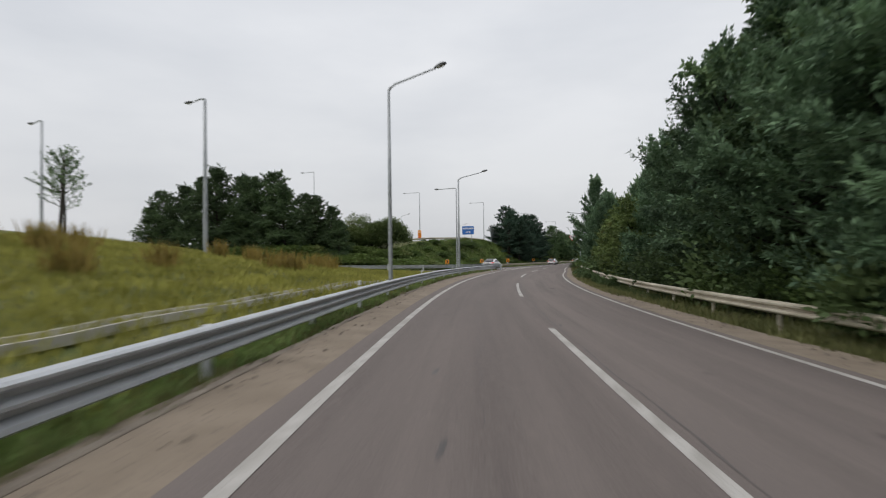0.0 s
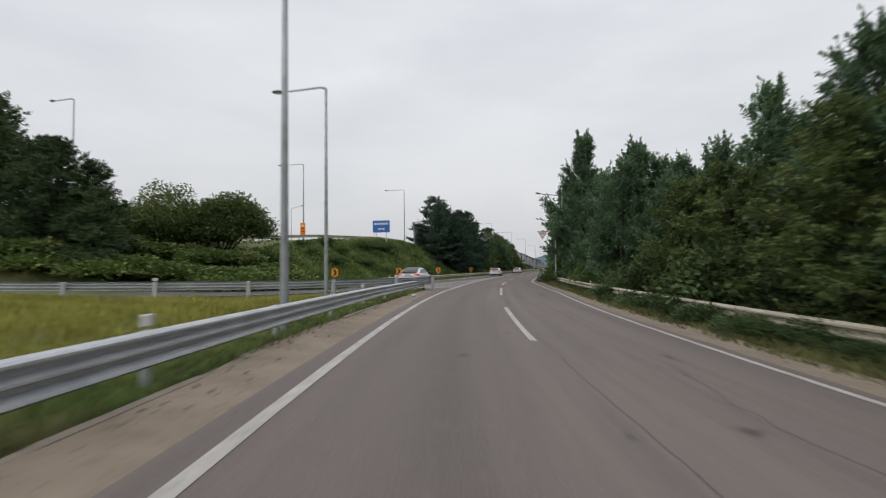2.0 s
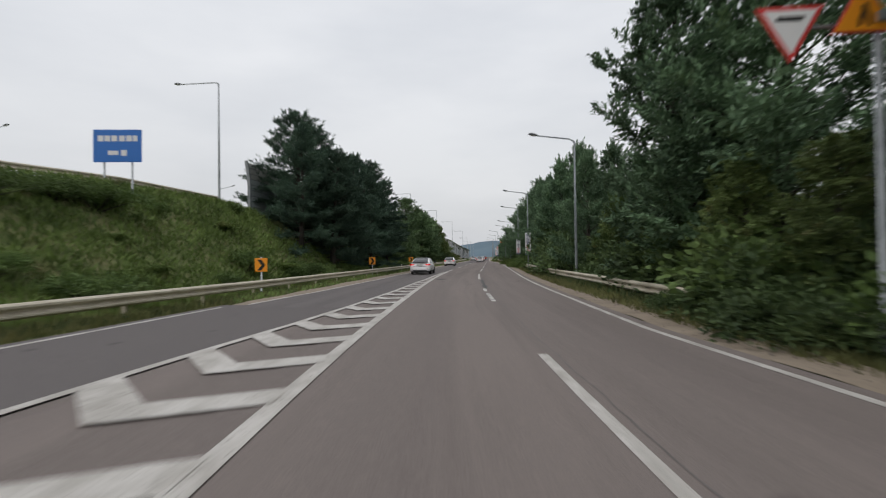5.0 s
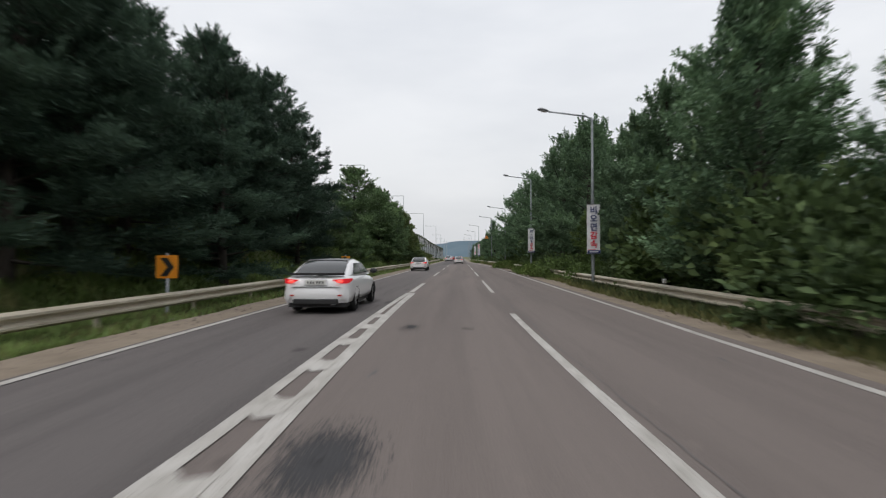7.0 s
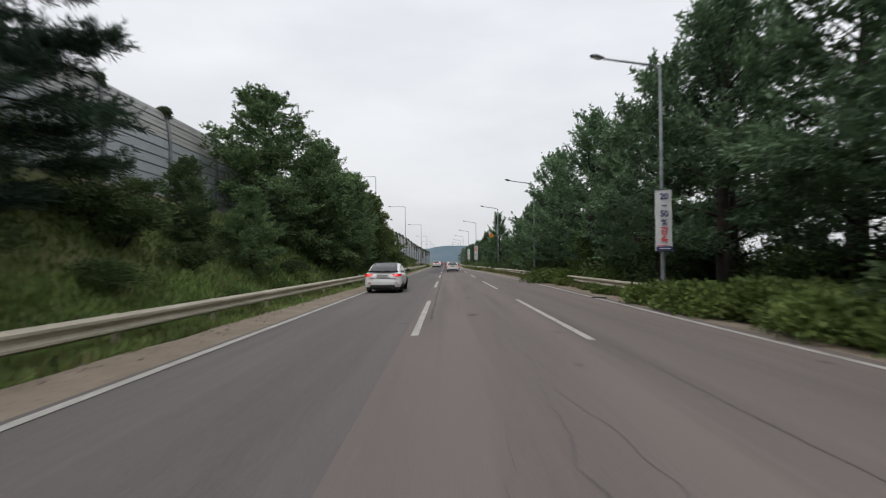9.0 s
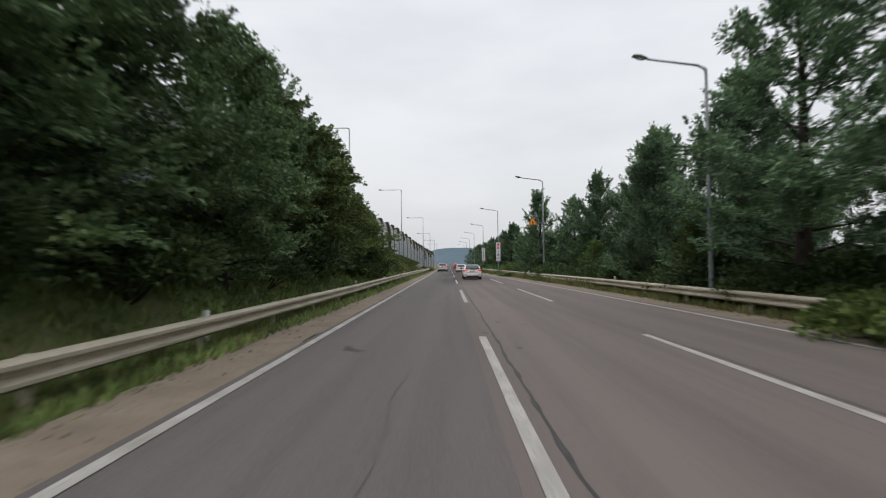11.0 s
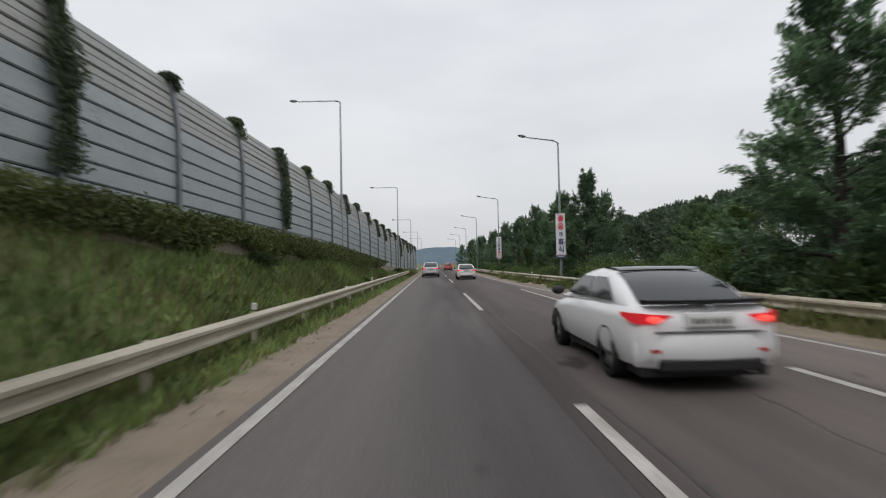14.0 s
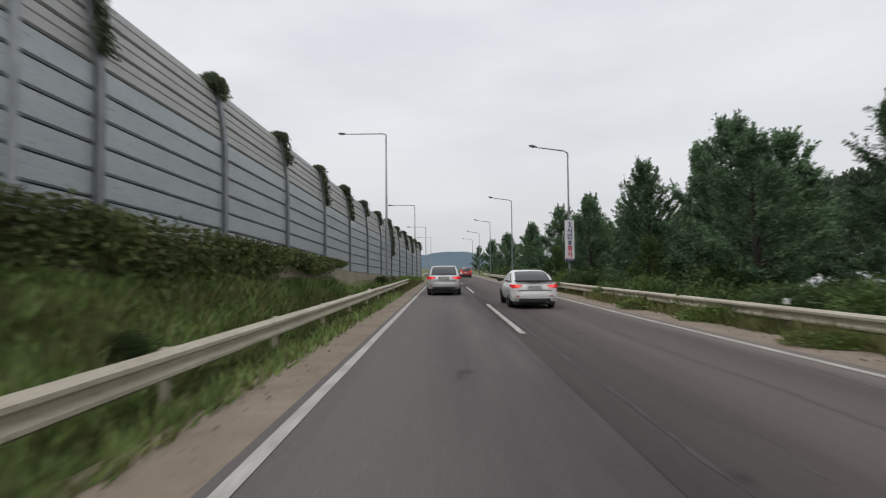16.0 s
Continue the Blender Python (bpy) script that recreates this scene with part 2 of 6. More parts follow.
CONCRETE = two_tone("aged_concrete", (0.29, 0.245, 0.18), (0.42, 0.365, 0.28), 0.7, 0.3, 0.7, 0.9, stretch=(1, 1, 0.4), bump=0.3, speck=(0.17, 0.15, 0.12))
SIGN_ORANGE = plain("orange_sheeting", (0.86, 0.32, 0.015), 0.45)
SIGN_BLACK = plain("black_sheeting", (0.012, 0.012, 0.012), 0.5)
SIGN_BLUE = plain("blue_sheeting", (0.03, 0.16, 0.52), 0.45)
SIGN_WHITE = plain("white_sheeting", (0.75, 0.75, 0.75), 0.5)
SIGN_RED = plain("red_sheeting", (0.62, 0.04, 0.04), 0.5)
BANNER = two_tone("banner_cloth", (0.66, 0.67, 0.69), (0.76, 0.77, 0.78), 2.0, rough=0.8)
INK_NAVY = plain("navy_ink", (0.03, 0.045, 0.16), 0.7)
INK_RED = plain("red_ink", (0.72, 0.05, 0.08), 0.7)
POST_WHITE = two_tone("delineator_plastic", (0.55, 0.55, 0.53), (0.72, 0.72, 0.70), 6, rough=0.6)
CAR_WHITE = plain("white_car_paint", (0.86, 0.86, 0.87), 0.3, 0, 0.5, 0, 0.6)
CAR_SILVER = plain("silver_car_paint", (0.56, 0.57, 0.58), 0.32, 0.35, 0.5, 0, 0.6)
CAR_PEARL = plain("pearl_car_paint", (0.80, 0.80, 0.79), 0.3, 0.1, 0.5, 0, 0.6)
CAR_RED = plain("red_car_paint", (0.42, 0.03, 0.03), 0.32, 0.2, 0.5, 0, 0.6)
CAR_DARK = plain("dark_car_paint", (0.03, 0.032, 0.036), 0.3, 0.2, 0.5, 0, 0.6)
CAR_GLASS = plain("tinted_glass", (0.016, 0.019, 0.022), 0.06, 0, 0.8)
RUBBER = plain("tyre_rubber", (0.018, 0.018, 0.018), 0.85)
RIM = plain("alloy_rim", (0.42, 0.43, 0.44), 0.35, 0.8)
BLACK_TRIM = plain("black_trim", (0.02, 0.02, 0.021), 0.6)
TAIL_LIT = plain("lit_tail_lamp", (0.70, 0.025, 0.035), 0.2, 0, 0.5, 0.28)
TAIL_HOT = plain("brake_lamp", (1.0, 0.09, 0.07), 0.25, 0, 0.5, 0.95)
REFLECTOR = plain("red_reflector", (0.50, 0.03, 0.02), 0.3)
PLATE = plain("licence_plate", (0.66, 0.66, 0.63), 0.5)
# the blue-grey tint paints distance haze into the hill's colour
HILL = two_tone("haze_tinted_hill", (0.125, 0.175, 0.215), (0.15, 0.20, 0.235), 0.012, 0.3, 0.7, 1.0, 0, 0.0)
ROOF_WHITE = two_tone("pale_roof_sheet", (0.62, 0.64, 0.65), (0.75, 0.76, 0.76), 0.6, rough=0.6)
SHED_WALL = two_tone("shed_wall", (0.60, 0.60, 0.58), (0.72, 0.72, 0.70), 0.7, rough=0.8)
STONES = two_tone("loose_stone", (0.09, 0.075, 0.062), (0.26, 0.225, 0.195), 9, rough=0.95)
KERB_STONE = two_tone("dirty_kerb", (0.22, 0.185, 0.15), (0.33, 0.285, 0.235), 1.6, 0.3, 0.7, 0.95, speck=(0.14, 0.12, 0.095))
PALE_CONCRETE = two_tone("pale_concrete", (0.42, 0.40, 0.35), (0.56, 0.54, 0.49), 1.2, 0.3, 0.7, 0.9, speck=(0.32, 0.30, 0.26))
WEED_DARK = leafy("dark_weed", (0.030, 0.046, 0.020), (0.085, 0.112, 0.042), (0.12, 0.115, 0.05), own=False)
LITTER = plain("white_litter", (0.62, 0.62, 0.60), 0.7)


# ---- mesh helpers ----
def mesh_ob(name, verts, faces, material, parent=None, label="", smooth=False, slots=None, idx=None):
    me = bpy.data.meshes.new(name)
    me.from_pydata([tuple(v) for v in verts], [], [tuple(f) for f in faces])
    for s in (slots or [material]):
        me.materials.append(s)
    if idx is not None:
        me.polygons.foreach_set("material_index", idx)
    if smooth:
        me.polygons.foreach_set("use_smooth", [True] * len(me.polygons))
    me.update()
    ob = new(name, me)
    if parent is not None:
        ob.parent = parent
    if label:
        ob["label"] = label
    return ob


def shared(name, me, parent, m=None):
    ob = new(name, me)
    ob.parent = parent
    if m is not None:
        ob.matrix_basis = m
    return ob


def part(name, bm, material, parent, label="", smooth=False):
    me = bpy.data.meshes.new(name)
    bm.to_mesh(me)
    bm.free()
    me.materials.append(material)
    if smooth:
        me.polygons.foreach_set("use_smooth", [True] * len(me.polygons))
    ob = new(name, me)
    ob.parent = parent
    if label:
        ob["label"] = label
    return ob


def block(x0, y0, z0, x1, y1, z1, bevel=0.0, bm=None):
    fresh = bm is None
    bm = bm or bmesh.new()
    made = bmesh.ops.create_cube(bm, size=1)["verts"]
    for v in made:
        v.co = ((x0 + x1) / 2 + v.co.x * (x1 - x0), (y0 + y1) / 2 + v.co.y * (y1 - y0), (z0 + z1) / 2 + v.co.z * (z1 - z0))
    if bevel and fresh:
        bmesh.ops.bevel(bm, geom=bm.edges[:], offset=bevel, segments=1, affect="EDGES")
    return bm


def tube_arrays(points, radii, sides=6, cap=True):
    """Vertices and faces of a round bar that tapers along its points."""
    P = [Vector(p) for p in points]
    V, Fc = [], []
    for i, p in enumerate(P):
        d = (P[min(i + 1, len(P) - 1)] - P[max(i - 1, 0)]).normalized()
        ref = Vector((1, 0, 0)) if abs(d.x) < 0.8 else Vector((0, 1, 0))
        a = d.cross(ref).normalized()
        b = d.cross(a)
        for k in range(sides):
            w = 2 * math.pi * k / sides
            V.append(p + (a * math.cos(w) + b * math.sin(w)) * radii[i])
    for i in range(len(P) - 1):
        for k in range(sides):
            q = (k + 1) % sides
            Fc.append((i * sides + k, i * sides + q, (i + 1) * sides + q, (i + 1) * sides + k))
    if cap:
        Fc.append(tuple(range(sides)))
        Fc.append(tuple(range((len(P) - 1) * sides, len(P) * sides)))
    return V, Fc


def tube(name, points, radii, material, parent, sides=8, label=""):
    V, Fc = tube_arrays(points, radii, sides)
    return mesh_ob(name, V, Fc, material, parent, label, smooth=True)


def empty(name, m=None):
    ob = new(name)
    ob.empty_display_size = 0.3
    if m is not None:
        ob.matrix_basis = m
    return ob


def leaf_mesh(name, P, D, length, width, material, rng, flat=0.0):
    """One mesh of many leaves: a folded blade of two triangles each, from base P along D."""
    n = len(P)
    D = D / np.maximum(np.linalg.norm(D, axis=1), 1e-6)[:, None]
    R = rng.normal(size=(n, 3)) + np.array([0, 0, flat])
    S = np.cross(D, R)
    S /= np.maximum(np.linalg.norm(S, axis=1), 1e-6)[:, None]
    N = np.cross(S, D)
    L, Wd = np.broadcast_to(length, n)[:, None], np.broadcast_to(width, n)[:, None]
    V = np.empty((n, 4, 3), np.float32)
    V[:, 0] = P
    V[:, 1] = P + D * L * 0.5 + S * Wd * 0.5 + N * Wd * 0.12
    V[:, 2] = P + D * L - N * L * 0.08
    V[:, 3] = P + D * L * 0.5 - S * Wd * 0.5 + N * Wd * 0.12
    me = bpy.data.meshes.new(name)
    me.vertices.add(n * 4)
    me.vertices.foreach_set("co", V.ravel())
    me.loops.add(n * 4)
    me.loops.foreach_set("vertex_index", np.arange(n * 4, dtype=np.int32))
    me.polygons.add(n)
    me.polygons.foreach_set("loop_start", np.arange(0, n * 4, 4, dtype=np.int32))
    me.update(calc_edges=True)
    me.materials.append(material)
    return me


# ---- the plan of the road ----
KNOT_Y0, KNOT_STEP = -10.0, 15.0
KNOT_X = [28.3, 22.48, 17.32, 13.16, 9.89, 7.5, 5.59, 4.42, 3.67, 3.4]


def lane_line(y):
    """x of the broken line between the two through lanes, and its slope."""
    if y >= 125:
        return 3.4, 0.0
    if y < KNOT_Y0:
        return KNOT_X[0] + (KNOT_Y0 - y) * 0.40, -0.40
    i = min(int((y - KNOT_Y0) // KNOT_STEP), 8)
    u = (y - KNOT_Y0) / KNOT_STEP - i
    g = [(KNOT_X[min(k + 1, 9)] - KNOT_X[max(k - 1, 0)]) / (min(k + 1, 9) - max(k - 1, 0)) for k in (i, i + 1)]
    if i == 8:
        g[1] = 0
    a, b = KNOT_X[i], KNOT_X[i + 1]
    x = (2 * u**3 - 3 * u**2 + 1) * a + (u**3 - 2 * u**2 + u) * g[0] + (3 * u**2 - 2 * u**3) * b + (u**3 - u**2) * g[1]
    d = ((6 * u**2 - 6 * u) * a + (3 * u**2 - 4 * u + 1) * g[0] + (6 * u - 6 * u**2) * b + (3 * u**2 - 2 * u) * g[1]) / KNOT_STEP
    return x, d


def run(y, pairs):
    """Straight-line interpolation in a short table of (y, value)."""
    return float(np.interp(y, [p[0] for p in pairs], [p[1] for p in pairs]))


def crossfall(y):
    return run(y, ((0, 0.045), (30, 0.062), (60, 0.042), (100, 0.0)))


def deck(lat, y):
    """Height of the road surface."""
    return -crossfall(y) * max(-5.0, min(7.0, lat))


def at(lat, y, z=0.0):
    """A place beside the broken line, z above the road surface there."""
    x, d = lane_line(y)
    return Vector((x + lat * math.sqrt(1 + d * d), y, deck(lat, y) + z))


RIGHT_LINE = ((-40, 3.8), (66, 3.7), (78, 3.2), (88, 2.66), (96, 2.78), (100, 2.82), (122, 3.25), (140, 3.25), (170, 3.3), (195, 2.75), (205, 2.3), (216, 1.95), (224, 1.5), (232, 1.25), (242, 0.85), (252, 0.65), (275, 0.6), (400, 0.6))
RIGHT_RAIL = ((-40, 6.7), (56, 6.6), (90, 5.1), (140, 5.2), (170, 5.2), (195, 4.75), (225, 3.6), (242, 3.05), (255, 2.6), (268, 2.3), (400, 2.2))
LEFT_RAIL = ((58, -9.6), (80, -11.0), (95, -10.2), (115, -9.2), (140, -8.9), (190, -8.65), (250, -8.5), (400, -8.45))


def wall_x(y):
    return -15.4 + (y - 115.5) * 0.0588


WALL_TOP = ((115, 9.6), (162, 8.75), (205, 7.6), (222, 7.15), (240, 6.72), (252, 6.15), (262, 5.6), (292, 4.6), (320, 4.0))
WALL_LIFT = 4.15
BANK_TOP_X = ((40, -34), (55, -27), (70, -22), (86, -19), (105, -16.2), (115, -15.2))
BANK_TOP_Z = ((40, 2.0), (60, 2.8), (72, 3.9), (84, 4.9), (90, 5.3), (105, 5.8), (115, 5.7))


def ground_z(x, y):
    """Height of the land: verges, the left embankment, the grass field and the lower land on the right."""
    cx, d = lane_line(y)
    lat = (x - cx) / math.sqrt(1 + d * d)
    left = -4.45 if y < 62 else run(y, ((62, -4.45), (68, -8.6), (100, -8.6), (125, -8.0), (400, -7.9)))
    right = run(y, RIGHT_LINE) + 1.5
    if left <= lat <= right:
        return deck(lat, y) - 0.10
    if lat > right:
        u = lat - right
        return deck(right, y) - 0.10 - 0.18 * min(u, 1.0) - 0.05 * min(max(u - 3, 0), 20) + 0.10 * noise.noise((x * 0.25, y * 0.25, 3))
    bump = 0.12 * noise.noise((x * 0.3, y * 0.3, 0))
    u = left - lat
    base = deck(left, y) - 0.10 - 0.16 * min(u, 0.7)
    if y < 64:
        swell = run(y, ((18, 1.0), (46, 0.12), (64, 0.0)))
        field = base + swell * run(u, ((0.7, 0), (2.6, 0.45), (14, 2.25), (26, 3.7), (60, 4.9))) + bump * min(u, 1)
        if y < 48:
            return field
    # embankment of the upper road
    foot = -8.0 if y > 66 else run(y, ((44, -20), (56, -12), (66, -8.0)))
    if y < 115:
        tx, tz = run(y, BANK_TOP_X), run(y, BANK_TOP_Z)
    else:
        tx, tz = wall_x(y) + 0.25, run(y, WALL_TOP) - WALL_LIFT - run(y, ((115, 0.0), (214, 0.3), (222, 0.85), (236, 0.8), (250, 0.55), (262, 0.4), (292, 0.1)))
    tz = max(tz, 0.25)
    foot = max(foot, tx + 1.2)
    if y > 115:
        foot = run(y, ((115, -7.2), (250, -5.9), (400, -5.8)))
        foot = max(foot, tx + 0.6)
    k = max(0.0, min(1.0, (foot - x) / (foot - tx)))
    ease = k * k * (3 - 2 * k) * 0.35 + k * 0.65
    bank = base + (tz - base) * ease + bump * (2.2 if 0 < k < 1 else 0.3)
    if y < 64:
        return field + (bank - field) * run(y, ((48, 0), (60, 1)))
    return bank


# ---- ground: one sheet to the horizon ----
def spread(a, b, n):
    return [a + (b - a) * i / n for i in range(n)]


ys = spread(-300, -44, 8) + spread(-44, 330, 187) + spread(330, 420, 12) + spread(420, 900, 10) + spread(900, 4200, 8) + [4200.0]
lats = spread(-2600, -240, 6) + spread(-240, -60, 12) + spread(-60, -22, 19) + spread(-22, -3, 48) + spread(-3, 3, 4) + spread(3, 14, 24) + spread(14, 60, 16) + spread(60, 240, 8) + spread(240, 2600, 6) + [2600.0]
gv, gf = [], []
for y in ys:
    cx, d = lane_line(y)
    for lat in lats:
        x = cx + lat * math.sqrt(1 + d * d)
        gv.append((x, y, ground_z(x, y)))
nx = len(lats)
for j in range(len(ys) - 1):
    for i in range(nx - 1):
        gf.append((j * nx + i, j * nx + i + 1, (j + 1) * nx + i + 1, (j + 1) * nx + i))
ground = tagged(mesh_ob("ground", gv, gf, SOIL, smooth=True), "grassy verge soil with bare patches beside the road", "ground", kind="structure")


def ribbon(name, left, right, y0, y1, dz, material, parent=None, step=2.0, label="", wave=0.0):
    """A strip of road surface between two lines beside the broken line."""
    n = max(2, int((y1 - y0) / step))
    V, Fc = [], []
    w = 7 if right((y0 + y1) / 2) - left((y0 + y1) / 2) > 0.5 else 2
    lane_uv = []
    for k in range(n + 1):
        y = y0 + (y1 - y0) * k / n
        a, b = left(y), right(y)
        if wave:
            a += wave * noise.noise((y * 0.35, 5.0, a))
            b += wave * noise.noise((y * 0.35, 9.0, b))
        m = w - 1
        for i in range(m + 1):
            V.append(at(a + (b - a) * i / m, y, dz))
            lane_uv.append((a + (b - a) * i / m, y))
    for k in range(n):
        for i in range(w - 1):
            Fc.append((k * w + i, k * w + i + 1, (k + 1) * w + i + 1, (k + 1) * w + i))
    strip_ob = mesh_ob(name, V, Fc, material, parent, label)
    if w == 7:
        layer_ = strip_ob.data.uv_layers.new(name="lanes")
        layer_.data.foreach_set("uv", np.array([lane_uv[i] for f in Fc for i in f], np.float32).ravel())
    return strip_ob


def right_line(y):
    return run(y, RIGHT_LINE)


road = tagged(ribbon("road", lambda y: -3.62 if y > 74 else run(y, ((50, -3.74), (58, -4.0), (74, -3.62))), lambda y: right_line(y) + 0.35, -44, 420, 0.0, ASPHALT),
              "worn grey asphalt carriageway with white lane lines", "road", kind="structure")
gore_left = lambda y: run(y, ((66, -8.0), (72, -7.0), (80, -5.75), (88, -4.83), (93, -4.4), (100, -4.03), (112, -3.6), (136, -3.43)))
gore_right = lambda y: run(y, ((66, -3.27), (72, -3.13), (100, -3.12), (112, -3.15), (136, -3.35)))
road_merge = tagged(ribbon("road_merge_lane", lambda y: run(y, ((92, -8.1), (100, -7.6), (110, -7.15), (130, -7.0), (420, -7.0))), lambda y: gore_left(y) if y < 128 else -3.45, 92, 420, -0.004, ASPHALT_DARK),
                    "darker newer asphalt of the merging lane", "road", kind="structure")
road_far = tagged(ribbon("road_far", lambda y: -7.2, lambda y: 1.6, 420, 1500, -0.02, ASPHALT, step=60), "distant straight asphalt road", "road", kind="structure")
shoulder_right = tagged(ribbon("shoulder_right", lambda y: right_line(y) + 0.33, lambda y: right_line(y) + 1.55, -44, 420, -0.012, DUST, wave=0.22, step=0.8),
                        "dusty brown road shoulder with gravel", "shoulder", kind="structure")
shoulder_left = tagged(ribbon("shoulder_left", lambda y: -4.75, lambda y: run(y, ((50, -3.3), (58, -3.6))), -44, 62, -0.012, DUST, wave=0.3, step=0.8),
                       "dusty brown road shoulder with gravel", "shoulder", kind="structure")
shoulder_merge = tagged(ribbon("shoulder_merge", lambda y: run(y, ((92, -8.6), (120, -8.15), (420, -8.1))), lambda y: run(y, ((92, -7.35), (110, -7.1), (130, -6.95), (420, -6.95))), 92, 420, -0.012, DUST, wave=0.22, step=0.8),
                        "dusty brown road shoulder beside the merging lane", "shoulder", kind="structure")


def smooth_path(points, per=8):
    """A smooth line (Catmull-Rom) through the points."""
    P = [Vector(p) for p in points]
    out_ = []
    for i in range(len(P) - 1):
        a, b, c, d = P[max(i - 1, 0)], P[i], P[i + 1], P[min(i + 2, len(P) - 1)]
        for k in range(per):
            u = k / per
            out_.append(0.5 * ((2 * b) + (c - a) * u + (2 * a - 5 * b + 4 * c - d) * u * u + (3 * b - a - 3 * c + d) * u**3))
    return out_ + [P[-1]]


def along(path, offset, width, dz, name, material, parent=None):
    V, Fc = [], []
    for i, p in enumerate(path):
        d = (path[min(i + 1, len(path) - 1)] - path[max(i - 1, 0)]).normalized()
        s = Vector((d.y, -d.x, 0))
        for o in (offset - width / 2, offset + width / 2):
            V.append(p + s * o + Vector((0, 0, dz)))
    for i in range(len(path) - 1):
        Fc.append((2 * i, 2 * i + 1, 2 * i + 3, 2 * i + 2))
    return mesh_ob(name, V, Fc, material, parent)


# the slip road that swings in from the left
SLIP = smooth_path([(-70, 51, 0.25), (-45, 51, 0.25), (-26, 52.2, 0.24), (-12, 55.2, 0.22), (-4.2, 61.5, 0.2), (-1.6, 71, 0.146), (-1.35, 82, 0.088), (-1.55, 93, 0.029)])
V, Fc, W_, G_ = [], [], [], []
for i, p in enumerate(SLIP):
    d = (SLIP[min(i + 1, len(SLIP) - 1)] - SLIP[max(i - 1, 0)]).normalized()
    s = Vector((d.y, -d.x, 0))
    near = run(p.x if p.y < 66 else 0, ((-70, 3.9), (-12, 4.6), (-6, 4.4), (-3.4, 3.4), (-2.2, 2.7)))
    if p.y > 66:
        near = at(gore_left(p.y), p.y).x - p.x
    V += [p - s * 2.7, p, p + s * near]
    W_ += [p + s * (near - 0.03) - Vector((0, 0, 0.02)), p + s * (near + 0.9) - Vector((0, 0, 0.42))]
    G_ += [p + s * (near - 0.45) + Vector((0, 0, 0.006)), p + s * (near - 0.31) + Vector((0, 0, 0.006))]
for i in range(len(SLIP) - 1):
    Fc += [(3 * i + k, 3 * i + k + 1, 3 * i + k + 4, 3 * i + k + 3) for k in (0, 1)]
road_slip = tagged(mesh_ob("road_slip", V, Fc, ASPHALT_DARK), "curving asphalt slip road", "road", kind="structure")
strips = [(2 * i, 2 * i + 1, 2 * i + 3, 2 * i + 2) for i in range(len(SLIP) - 1)]
mesh_ob("verge_strip", W_, strips[:40], SOIL, road_slip)
mesh_ob("edge_line", G_, strips[:38], MARKING, road_slip)
gore_ground = tagged(ribbon("road_gore", lambda y: gore_left(y) - 0.06, lambda y: run(y, ((61, -3.9), (74, -3.55), (128, -3.4))), 61, 128, -0.010, ASPHALT),
                     "asphalt gore between slip road and carriageway", "road", kind="structure")

# markings
for name, off, y0, y1, w in (("edge_line", lambda y: run(y, ((46, -3.35), (62, -3.38), (68, -3.2))), -44, 66, 0.15), ("edge_line", right_line, -44, 420, 0.15)):
    for k in range(int((y1 - y0) / 20 + 0.99)):
        a, b = y0 + 20 * k, min(y1, y0 + 20 * k + 20)
        ribbon(name, lambda y: off(y) - w / 2, lambda y: off(y) + w / 2, a, b, 0.006, MARKING, road, wave=0.012)
for k in range(16):
    a = 93 + 20.5 * k
    off = lambda y: run(y, ((92, -8.0), (96, -7.8), (100, -7.5), (112, -6.95), (130, -6.8), (420, -6.8)))
    ribbon("edge_line", lambda y: off(y) - 0.075, lambda y: off(y) + 0.075, a, min(a + 20.5, 420), 0.006, MARKING, road_merge, wave=0.012)
along(SLIP[:-1], -2.35, 0.14, 0.004, "edge_line", MARKING, road_slip)
# broken line between the through lanes, 10 m painted and 8 m bare
DASHES = [(-15, -7), (3.4, 11.4), (20.7, 32.0), (42.6, 51.4), (60.0, 69.5), (76, 85), (94.2, 97.9), (99.1, 101.0), (110.9, 121.2), (129, 139.6), (146.7, 157), (164.6, 175.6), (185, 195.2), (203.6, 214.9), (224.3, 236.8)]
for a, b in DASHES:
    ribbon("lane_dash", lambda y: -0.075, lambda y: 0.075, a, b, 0.006, MARKING if b - a > 4 else MARKING_WORN, road, step=1.5, wave=0.01)
# broken line beside the merging lane
for a, b in [(147.3, 156.5), (166.6, 175.5), (185, 194.2), (204.2, 213.3), (224.4, 234.0), (248.4, 258.2), (268, 278)] + [(287 + 20 * k, 297 + 20 * k) for k in range(7)]:
    ribbon("lane_dash", lambda y: -3.48, lambda y: -3.33, a, b, 0.010, MARKING, road, step=1.5, wave=0.01)
